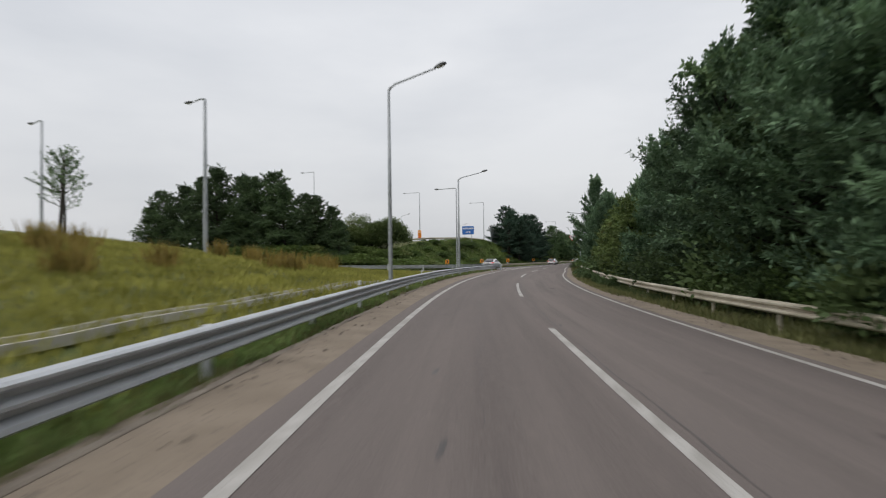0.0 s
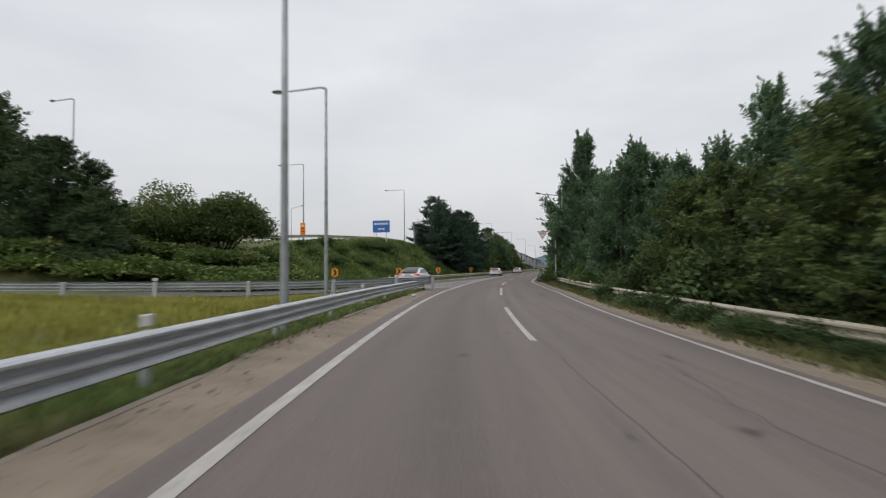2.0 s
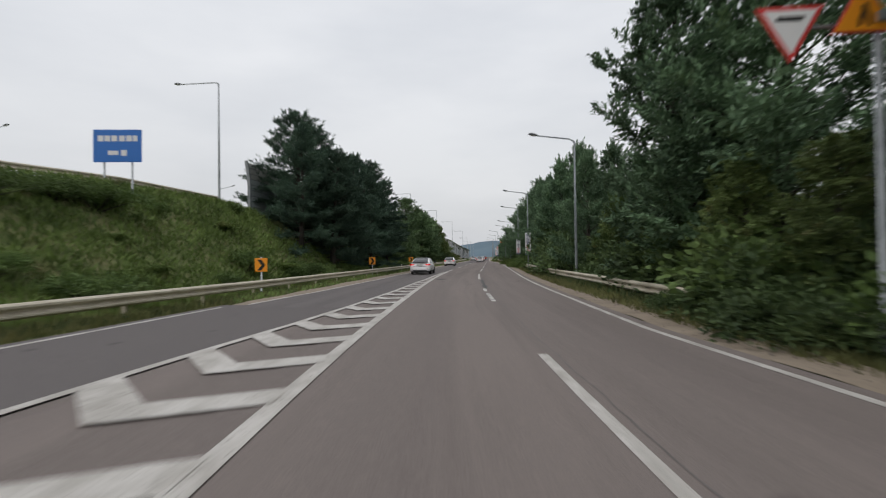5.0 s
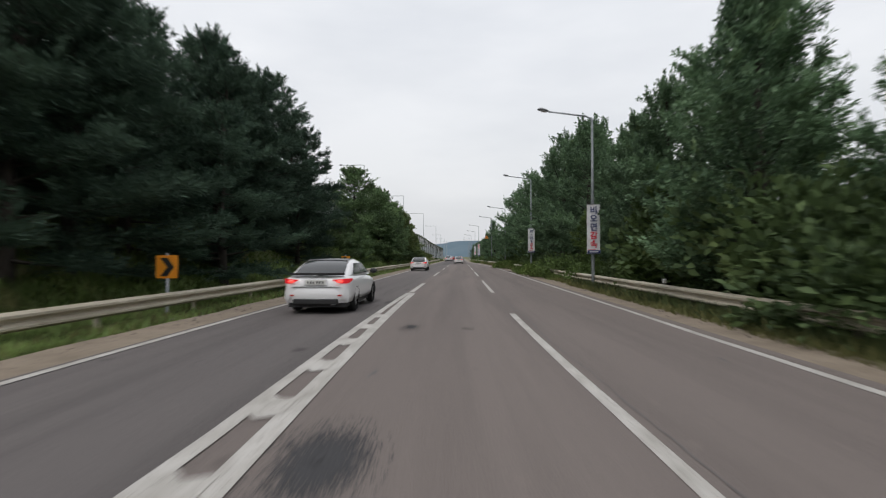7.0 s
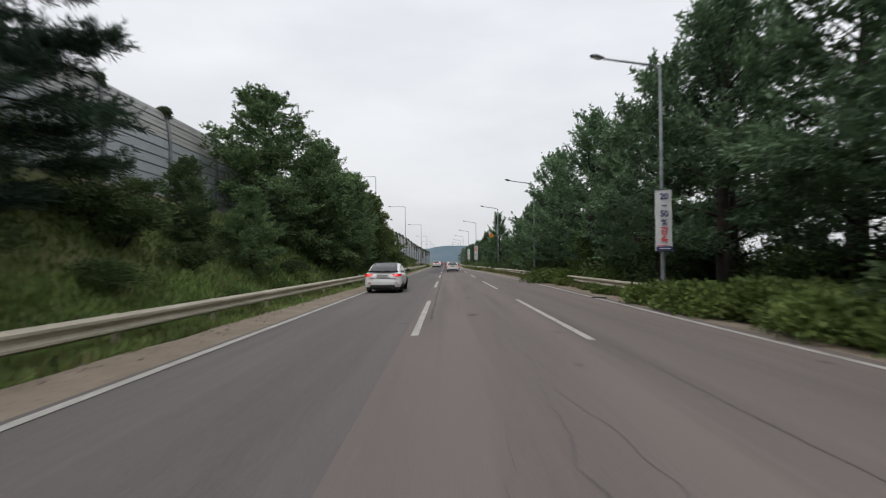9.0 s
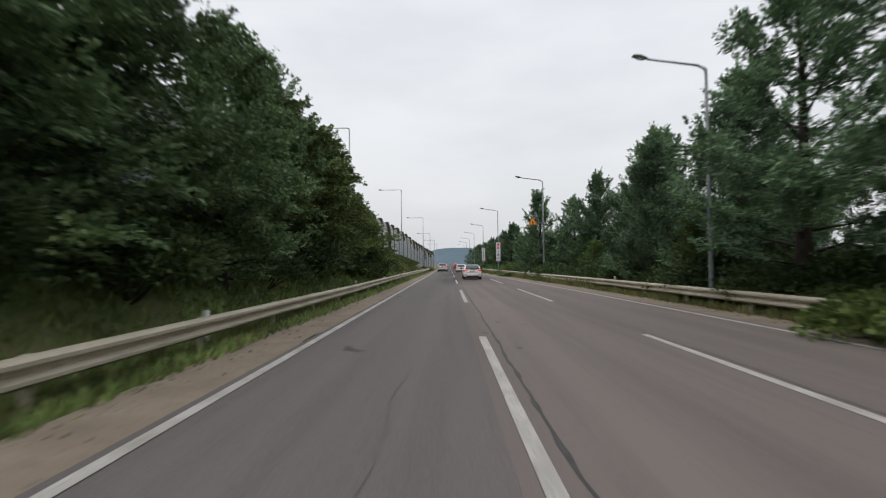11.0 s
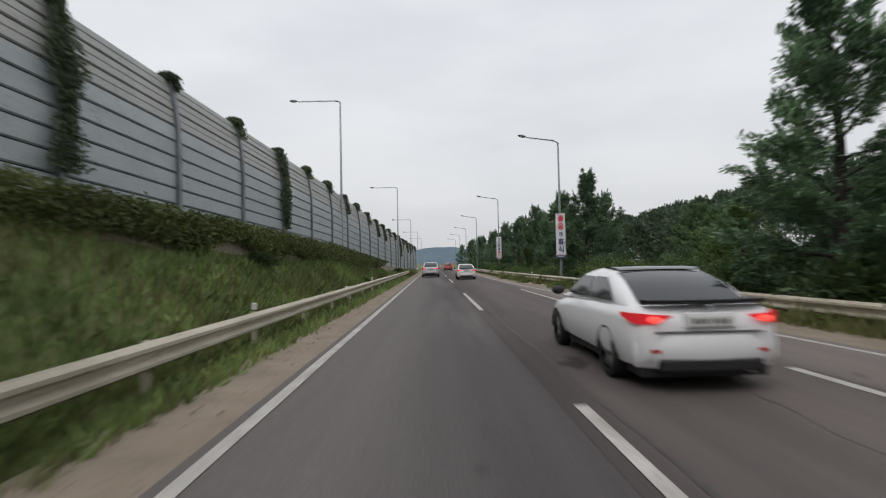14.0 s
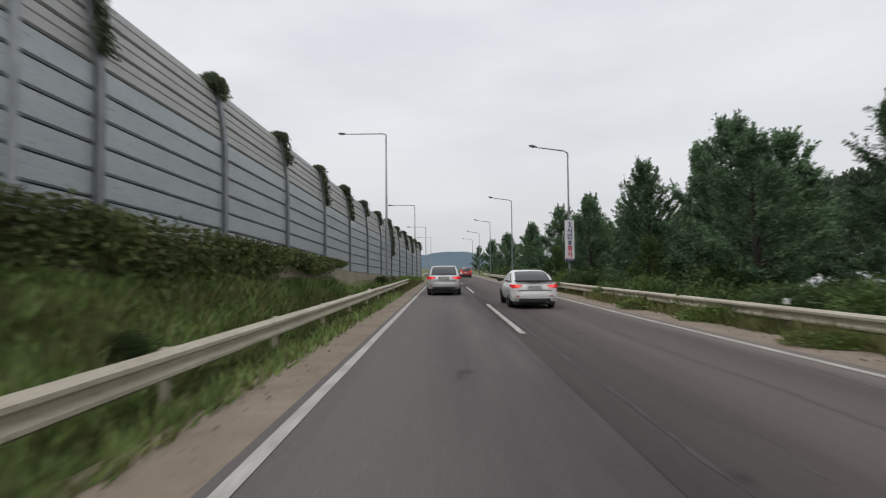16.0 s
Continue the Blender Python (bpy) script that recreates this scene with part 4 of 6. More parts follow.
def chevron_sign(x, y, turn=0):
    z = ground_z(x, y)
    thing = tagged(empty("chevron_sign", pose(x, y, z, 0, 0, turn)), "orange square curve sign with a black chevron on a short post", "road sign", "chevron signs")
    top = 1.62 - z
    tube("post", [(0, 0.03, -0.3), (0, 0.03, top)], [0.038, 0.038], STEEL, thing, 8)
    part("plate", block(-0.29, -0.012, top - 0.70, 0.29, 0.012, top - 0.06, 0.02), SIGN_ORANGE, thing, "orange reflective plate")
    q = [(-0.17, 0.25), (0.02, 0.25), (0.20, 0.0), (0.02, -0.25), (-0.17, -0.25), (0.02, 0.0)]
    V = [(a, d, top - 0.39 + b) for d in (-0.02, -0.0125) for a, b in q]
    Fc = [(0, 5, 2, 1), (5, 4, 3, 2)] + [(i, (i + 1) % 6, (i + 1) % 6 + 6, i + 6) for i in range(6)]
    mesh_ob("chevron", V, Fc, SIGN_BLACK, thing)
    return thing


for x, y in ((-7.4, 71.0), (-6.5, 84.5), (-6.25, 100.0), (-6.05, 121.6), (-5.85, 142.6)):
    chevron_sign(x, y, 6)


def triangle_plate(name, side, material, parent, y, up=True, shrink=0.0, thick=0.006):
    r = side / math.sqrt(3) - shrink
    V = []
    for d in (-thick, thick):
        for k in range(3):
            a = math.radians((90 if up else -90) + 120 * k)
            V.append((r * math.cos(a), y + d, r * math.sin(a)))
    return mesh_ob(name, V, [(0, 1, 2), (3, 5, 4), (0, 3, 4, 1), (1, 4, 5, 2), (2, 5, 3, 0)], material, parent)


def warning_triangle(x, y, z, arm, side, label):
    thing = tagged(empty("warning_sign", pose(x, y, z)), label, "road sign", "warning signs")
    triangle_plate("plate", side, SIGN_RED, thing, 0, thick=0.010)
    triangle_plate("face", side, SIGN_ORANGE, thing, -0.013, shrink=0.055)
    for s in (-1, 1):
        q = [(0.045, -0.16), (0.095, -0.16), (0.085, -0.04), (0.045, 0.03), (0.035, 0.14), (0.0, 0.14), (0.005, 0.0)]
        V = [(s * a * side / 0.85, -0.022, b * side / 0.85) for a, b in q]
        mesh_ob("symbol", V, [(0, 1, 2, 3), (0, 3, 6), (3, 4, 5, 6)], SIGN_BLACK, thing)
    tube("arm", [(0, 0.03, -0.05), (arm, 0.03, -0.05)], [0.028, 0.028], POLE_DARK, thing, 6)
    part("clamp", block(arm - 0.09, -0.09, -0.13, arm + 0.09, 0.10, 0.03, 0.01), POLE_DARK, thing)
    return thing


warning_triangle(7.45, 213.75, 5.45, 1.02, 0.82, "orange triangular road-narrows sign on a lamp post arm")
# yield sign and a second triangle on one pole at the bend
pole = tagged(empty("sign_pole", pose(10.25, 85.4, ground_z(10.25, 85.4))), "slim grey sign pole at the edge of the trees", "pole")
tube("shaft", [(0, 0, -0.4), (0, 0, 6.0)], [0.06, 0.05], POLE, pole, 8)
tube("cross_arm", [(-1.5, 0, 5.25), (0.2, 0, 5.25)], [0.03, 0.03], POLE, pole, 6)
warning_triangle(10.0, 85.3, 5.05, 0.25, 0.95, "orange triangular warning sign beside a yield sign")
yld = tagged(empty("yield_sign", pose(8.95, 85.33, 4.95)), "white yield triangle with a red border pointing down", "road sign", "warning signs")
triangle_plate("plate", 1.0, SIGN_RED, yld, 0, up=False, thick=0.010)
triangle_plate("face", 1.0, SIGN_WHITE, yld, -0.013, up=False, shrink=0.12)
bar(yld, -0.20, 0.06, 0.20, 0.13, SIGN_BLACK, -0.022)
part("clamp", block(-0.06, 0.0, 0.15, 0.06, 0.09, 0.33, 0.01), POLE, yld)

# blue direction sign on two posts
zb = ground_z(-16.6, 103.5)
blue = tagged(empty("direction_sign", pose(-16.0, 103.4, zb, 0, 0, 8)), "blue direction sign with white lettering on two posts", "road sign")
for s in (-0.75, 0.75):
    tube("post", [(s, 0.08, -0.5), (s, 0.08, 8.75 - zb)], [0.055, 0.055], POLE, blue, 8)
part("plate", block(-1.3, -0.02, 6.95 - zb, 1.3, 0.02, 8.75 - zb, 0.03), SIGN_BLUE, blue, "blue reflective plate")
for s0, s1, z0, z1 in ((-1.05, -0.75, 8.1, 8.42), (-0.68, -0.38, 8.1, 8.42), (-0.31, -0.01, 8.1, 8.42), (0.10, 0.40, 8.1, 8.42), (0.48, 0.78, 8.1, 8.42), (0.84, 1.08, 8.1, 8.42), (-0.5, 0.05, 7.35, 7.58), (0.2, 0.5, 7.3, 7.62)):
    bar(blue, s0, z0 - zb, s1, z1 - zb, SIGN_WHITE, -0.026)
# orange notice fixed to a lamp pole on the embankment
note = tagged(empty("orange_notice", pose(-20.2, 88.0, 4.9)), "tall orange notice board on a lamp pole", "road sign")
part("plate", block(-0.36, -0.06, 0.6, 0.36, -0.03, 2.35, 0.02), SIGN_ORANGE, note)
for z in (2.0, 1.65, 1.3, 0.95):
    bar(note, -0.22, z - 0.08, 0.22, z + 0.08, SIGN_WHITE if z > 1.9 else SIGN_RED, -0.068)
part("clamp", block(-0.10, -0.03, 1.3, 0.10, 0.10, 1.5, 0.01), POLE, note)
# white marker posts behind the left rail
for x, y in ((-5.75, 232.5), (-5.6, 262), (-5.9, 206), (-6.0, 176)):
    z = ground_z(x, y)
    mk = tagged(empty("marker_post", pose(x, y, z)), "short white plastic marker post in the verge grass", "marker post", "marker posts")
    tube("stem", [(0, 0, -0.2), (0, 0, 0.62)], [0.045, 0.045], POST_WHITE, mk, 8)
    tube("cap", [(0, 0, 0.62), (0, 0, 0.78)], [0.075, 0.07], POST_WHITE, mk, 8)


# ---- cars ----
def loft(rings, close_ends=True):
    n = len(rings[0])
    V = [v for r in rings for v in r]
    Fc = []
    for k in range(len(rings) - 1):
        for i in range(n - 1):
            a = k * n + i
            Fc.append((a, a + 1, a + n + 1, a + n))
    if close_ends:
        Fc.append(tuple(range(n))[::-1])
        Fc.append(tuple(range((len(rings) - 1) * n, len(rings) * n)))
    return V, Fc


def car(kind, label, paint, m, length, width, height, shape, lit, suv=False, wing=False, roof_dark=False):
    """A car seen from behind: its rear at y = 0, its nose at y = length."""
    thing = tagged(empty(kind, m), label, "car", "cars on the road")
    hw = width / 2
    # shoulder height, half width and underside along the car
    belt, sill = shape["belt"], shape["sill"]
    rings = []
    for y, b, w, s in [(0.0, belt - 0.24, 0.80, sill + 0.16), (0.03, belt - 0.10, 0.88, sill + 0.05), (0.14, belt + 0.00, 0.955, sill), (0.45, belt + 0.03, 0.985, sill - 0.02), (0.9, belt + 0.02, 1.0, sill - 0.02), (length * 0.4, belt + 0.0, 1.0, sill),
                       (length * 0.62, belt - 0.03, 1.0, sill), (length * 0.74, belt - 0.07, 0.985, sill), (length * 0.88, belt - 0.16, 0.95, sill), (length * 0.96, belt - 0.26, 0.86, sill + 0.03), (length, belt - 0.38, 0.66, sill + 0.1)]:
        h = b - s
        ring = [(-w * 0.93, s), (-w * 0.985, s + h * 0.18), (-w, s + h * 0.45), (-w * 0.985, s + h * 0.72), (-w * 0.93, s + h * 0.93), (-w * 0.80, b), (0, b + 0.02), (w * 0.80, b), (w * 0.93, s + h * 0.93), (w * 0.985, s + h * 0.72), (w, s + h * 0.45), (w * 0.985, s + h * 0.18), (w * 0.93, s), (0, s - 0.01)]
        rings.append([(px * hw, y, pz) for px, pz in ring + [ring[0]]])
    V, Fc = loft(rings)
    mesh_ob("body", V, Fc, paint, thing, smooth=True)
    # cabin: rear window foot, roof, windscreen foot
    y0, y1, y2, y3 = shape["cabin"]
    roof = height
    cab, cuts = [], [(y0, belt + 0.015, 0.84, 0.02), (y1 * 0.55 + y0 * 0.45, belt + (roof - belt) * 0.62, 0.80, 0.05), (y1, roof - 0.045, 0.735, 0.05), ((y1 + y2) / 2, roof, 0.74, 0.06), (y2, roof - 0.05, 0.72, 0.05), (y3 * 0.5 + y2 * 0.5, belt + (roof - belt) * 0.48, 0.78, 0.05), (y3, belt - 0.02, 0.84, 0.02)]
    for y, z, w, c in cuts:
        low = belt - 0.04
        ring = [(-0.905, low), (-0.88 - 0.0 * w, low + (z - low) * 0.3), (-w - 0.02, max(z - c, low)), (-w * 0.86, z), (0, z + 0.012), (w * 0.86, z), (w + 0.02, max(z - c, low)), (0.88, low + (z - low) * 0.3), (0.905, low)]
        cab.append([(a * hw, y, b) for a, b in ring])
    V, Fc = loft(cab, False)
    mesh_ob("cabin", V, Fc, paint, thing, smooth=True)

    def screen(name, ya, za, wa, yb, zb, wb, out_, bulge):
        V, Fc = [], []
        for k in range(5):
            u = k / 4
            for i in range(7):
                s = i / 3 - 1
                wv = wa + (wb - wa) * u
                V.append((s * wv * hw, ya + (yb - ya) * u + out_ * (1 - 0.25 * s * s), za + (zb - za) * u + bulge * math.sin(math.pi * u) + 0.02 * (1 - s * s)))
        for k in range(4):
            for i in range(6):
                a = k * 7 + i
                Fc.append((a, a + 1, a + 8, a + 7))
        return mesh_ob(name, V, Fc, CAR_GLASS, thing, smooth=True)

    screen("rear_window", y0 + 0.02, belt + 0.04, 0.74, y1 - 0.03, roof - 0.065, 0.66, -0.035, 0.045)
    screen("windscreen", y3 - 0.02, belt + 0.02, 0.76, y2 + 0.03, roof - 0.065, 0.66, 0.035, 0.05)
    for s in (-1, 1):
        for ya, yb, yc, yd in ((y0 + 0.35 * (y1 - y0) + 0.1, (y1 + y2) / 2 - 0.06, (y1 + y2) / 2 - 0.06, y1 + 0.02), ((y1 + y2) / 2 + 0.02, y3 - 0.42 * (y3 - y2), y2 - 0.04, (y1 + y2) / 2 + 0.02)):
            q = [(s * hw * 0.912, ya, belt + 0.03), (s * hw * 0.912, yb, belt + 0.03), (s * hw * 0.785, yc, roof - 0.13), (s * hw * 0.785, yd, roof - 0.13)]
            V = [Vector(p) for p in q] + [Vector(p) + Vector((s * 0.014, 0, 0.006)) for p in q]
            mesh_ob("side_window", V, [(4, 5, 6, 7), (0, 1, 5, 4), (1, 2, 6, 5), (2, 3, 7, 6), (3, 0, 4, 7)], CAR_GLASS, thing)
        bm = bmesh.new()
        bmesh.ops.create_uvsphere(bm, u_segments=10, v_segments=6, radius=0.5)
        for v in bm.verts:
            v.co = (s * (hw + 0.10) + v.co.x * 0.24, y3 - 0.38 + v.co.y * 0.14, belt + 0.07 + v.co.z * 0.16)
        part("wing_mirror", bm, BLACK_TRIM if not suv else paint, thing, smooth=True)
        # lamps wrap round the rear corner
        tl = shape["lamp"]
        V = []
        for yy, xx, za, zb in ((-0.035, (tl[0] - 0.06) * hw, (tl[1] + tl[2]) / 2 + 0.03, (tl[1] + tl[2]) / 2 + 0.05), (-0.015, (tl[0] * 0.5 + 0.45) * hw, tl[1] + 0.02, tl[2] - 0.01), (0.03, 0.90 * hw, tl[1] + 0.015, tl[2] + 0.005), (0.14, 0.975 * hw, tl[1] + 0.04, tl[2] + 0.005), (0.36, 1.005 * hw, tl[2] - 0.045, tl[2])):
            V += [(s * xx, yy, za), (s * xx, yy, zb)]
        mesh_ob("tail_lamp", V, [(2 * k, 2 * k + 2, 2 * k + 3, 2 * k + 1) for k in range(4)], TAIL_LIT if lit else REFLECTOR, thing, smooth=True)
        if lit:
            hot = bmesh.new()
            bmesh.ops.create_uvsphere(hot, u_segments=10, v_segments=6, radius=0.5)
            for v in hot.verts:
                v.co = (s * hw * (tl[0] + 0.16) + v.co.x * 0.19, -0.03 + v.co.y * 0.03, (tl[1] + tl[2]) / 2 + v.co.z * (tl[2] - tl[1]) * 0.55)
            part("brake_light", hot, TAIL_HOT, thing, smooth=True)
        part("reflector_strip", block(s * hw * 0.62 - 0.13, -0.012, sill + 0.16, s * hw * 0.62 + 0.13, 0.05, sill + 0.20), REFLECTOR, thing)
    # bumper, boot line, plate
    V, Fc = [], []
    for u in range(9):
        s = u / 4 - 1
        yy = -0.035 + 0.16 * abs(s) ** 3
        V += [(s * hw * 0.93, yy, sill + 0.36), (s * hw * 0.95, yy - 0.03, sill + 0.26), (s * hw * 0.95, yy - 0.03, sill + 0.10), (s * hw * 0.92, yy + 0.03, sill - 0.02)]
    for u in range(8):
        for i in range(3):
            a = 4 * u + i
            Fc.append((a, a + 4, a + 5, a + 1))
    mesh_ob("rear_bumper", V, Fc, paint, thing, smooth=True)
    part("bumper_insert", block(-hw * 0.66, -0.075, sill - 0.05, hw * 0.66, 0.1, sill + 0.09, 0.02), BLACK_TRIM, thing, "black lower valance")
    part("underbody", block(-hw * 0.84, 0.12, 0.16, hw * 0.84, length - 0.25, sill + 0.06), BLACK_TRIM, thing)
    pz = shape["plate"]
    part("plate_recess", block(-0.30, -0.030, pz - 0.08, 0.30, 0.02, pz + 0.10, 0.01), paint if not suv else BLACK_TRIM, thing)
    pl = part("number_plate", block(-0.26, -0.045, pz - 0.062, 0.26, -0.028, pz + 0.062, 0.006), PLATE, thing, "pale number plate")
    for a in (-0.19, -0.12, -0.05, 0.05, 0.12, 0.19):
        part("plate_bar", block(a - 0.018, -0.050, pz - 0.028, a + 0.018, -0.044, pz + 0.028), SIGN_BLACK, pl)
    part("badge", block(-0.05, -0.04, pz + 0.15, 0.05, -0.01, pz + 0.19, 0.01), RIM, thing)
    part("boot_seam", block(-hw * 0.7, -0.028, pz - 0.125, hw * 0.7, 0.0, pz - 0.115), BLACK_TRIM, thing)
    if wing:
        V, Fc = [], []
        for u in range(9):
            s = u / 4 - 1
            V += [(s * hw * 0.80, -0.02 + 0.08 * s * s, belt + 0.055), (s * hw * 0.80, -0.03 + 0.08 * s * s, belt + 0.085), (s * hw * 0.80, 0.16 + 0.05 * s * s, belt + 0.085), (s * hw * 0.80, 0.16 + 0.05 * s * s, belt + 0.02)]
        for u in range(8):
            for i in range(4):
                a, b = 4 * u + i, 4 * u + (i + 1) % 4
                Fc.append((a, b, b + 4, a + 4))
        mesh_ob("boot_spoiler", V, Fc, BLACK_TRIM, thing, "black boot-lid spoiler")
    if roof_dark:
        # thin dark glossy sheet just above the middle of the roof
        V, Fc = [], []
        for k, y in enumerate((y1 - 0.05, y1 + 0.05, (y1 + y2) / 2, y2 - 0.02)):
            for i in range(5):
                s = i / 2 - 1
                V.append((s * hw * 0.64, y, (roof - 0.035 if k in (0, 3) else roof - 0.005 if k == 1 else roof + 0.008) + 0.009 - 0.008 * abs(s)))
        for k in range(3):
            for i in range(4):
                a = k * 5 + i
                Fc.append((a, a + 1, a + 6, a + 5))
        mesh_ob("roof_panel", V, Fc, CAR_GLASS, thing, "dark glossy sheet over the roof", smooth=True)
    r = shape["wheel"]
    for y in shape["axles"]:
        for s in (-1, 1):
            V, Fc = [], []
            prof = [(r * 0.66, -0.10), (r * 0.9, -0.105), (r, -0.075), (r, 0.075), (r * 0.9, 0.105), (r * 0.66, 0.10)]
            n = 20
            for k in range(n):
                w = 2 * math.pi * k / n
                V += [(px, rr * math.cos(w), rr * math.sin(w)) for rr, px in prof]
            for k in range(n):
                q = (k + 1) % n
                for i in range(5):
                    Fc.append((k * 6 + i, k * 6 + i + 1, q * 6 + i + 1, q * 6 + i))
            tyre = mesh_ob("wheel", V, Fc, RUBBER, thing, "black tyre with alloy rim", smooth=True)
            tyre.matrix_basis = pose(s * (hw - 0.115), y, r)
            bm = bmesh.new()
            bmesh.ops.create_cone(bm, segments=20, radius1=r * 0.67, radius2=r * 0.67, depth=0.1, cap_ends=True)
            for v in bm.verts:
                v.co = (v.co.z, v.co.x, v.co.y)
            for k in range(5):
                w = 2 * math.pi * k / 5
                made = bmesh.ops.create_cube(bm, size=1)["verts"]
                for v in made:
                    a, b, c = v.co.x * 0.03 + s * 0.06, v.co.y * 0.07, v.co.z * r * 0.6 + r * 0.32
                    v.co = (a, b * math.cos(w) - c * math.sin(w), b * math.sin(w) + c * math.cos(w))
            part("rim", bm, RIM, tyre)
            arch = [(s * hw * 1.003, y + r * 1.16 * math.cos(a), r + r * 1.16 * math.sin(a)) for a in [math.pi * k / 12 for k in range(13)]]
            inner = [(s * hw * 0.985, y + r * 0.95 * math.cos(a), r + r * 0.95 * math.sin(a)) for a in [math.pi * k / 12 for k in range(13)]]
            mesh_ob("wheel_arch", arch + inner, [(k, k + 1, k + 14, k + 13) for k in range(12)], BLACK_TRIM, thing)
    part("exhaust", block(hw * 0.45, -0.06, sill - 0.07, hw * 0.58, 0.12, sill - 0.01, 0.02), RIM, thing)
    return thing


SEDAN = dict(belt=0.98, sill=0.30, cabin=(0.38, 1.32, 2.45, 3.42), lamp=(0.56, 0.775, 0.915), plate=0.82, wheel=0.315, axles=(0.95, 3.65))
COUPE_SUV = dict(belt=1.12, sill=0.40, cabin=(0.28, 1.25, 2.55, 3.45), lamp=(0.50, 0.90, 1.08), plate=0.96, wheel=0.38, axles=(0.98, 3.92))
BOX_SUV = dict(belt=1.02, sill=0.38, cabin=(0.10, 0.42, 2.45, 3.3), lamp=(0.66, 0.86, 1.08), plate=0.80, wheel=0.345, axles=(0.9, 3.55))
# one moving white car repeated at four added stops; pearl_sedan stands in again
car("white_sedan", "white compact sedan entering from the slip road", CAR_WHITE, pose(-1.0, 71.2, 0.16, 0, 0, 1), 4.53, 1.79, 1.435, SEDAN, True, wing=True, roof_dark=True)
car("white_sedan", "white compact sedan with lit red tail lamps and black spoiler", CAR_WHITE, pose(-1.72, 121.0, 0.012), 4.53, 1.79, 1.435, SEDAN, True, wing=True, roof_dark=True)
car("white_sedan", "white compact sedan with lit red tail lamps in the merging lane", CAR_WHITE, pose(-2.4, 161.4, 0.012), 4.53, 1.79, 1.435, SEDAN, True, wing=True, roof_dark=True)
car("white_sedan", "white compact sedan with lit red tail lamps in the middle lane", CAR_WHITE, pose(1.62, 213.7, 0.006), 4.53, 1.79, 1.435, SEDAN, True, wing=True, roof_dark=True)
car("silver_suv", "silver coupe-roofed SUV with lit tail lamps in the merging lane", CAR_SILVER, pose(-1.85, 265.5, 0.012), 4.88, 1.98, 1.69, COUPE_SUV, True, suv=True)
car("pearl_sedan", "pearl-white sedan with lit tail lamps in the middle lane", CAR_PEARL, pose(1.55, 255.5, 0.006, 0, 0, -0.6), 4.6, 1.80, 1.45, SEDAN, True, wing=True)
car("red_suv", "small dark red SUV far ahead", CAR_RED, pose(1.7, 318, 0.006), 4.3, 1.82, 1.66, BOX_SUV, True, suv=True)
car("pale_sedan", "pale sedan far ahead in the merging lane", CAR_PEARL, pose(-1.8, 292, 0.012), 4.6, 1.8, 1.45, SEDAN, True)
car("red_sedan", "red sedan far ahead in the merging lane", CAR_RED, pose(-1.8, 338, 0.012), 4.5, 1.8, 1.45, SEDAN, True)
car("dark_suv", "dark SUV far ahead in the merging lane", CAR_DARK, pose(-1.8, 366, 0.012), 4.5, 1.85, 1.7, BOX_SUV, True, suv=True)


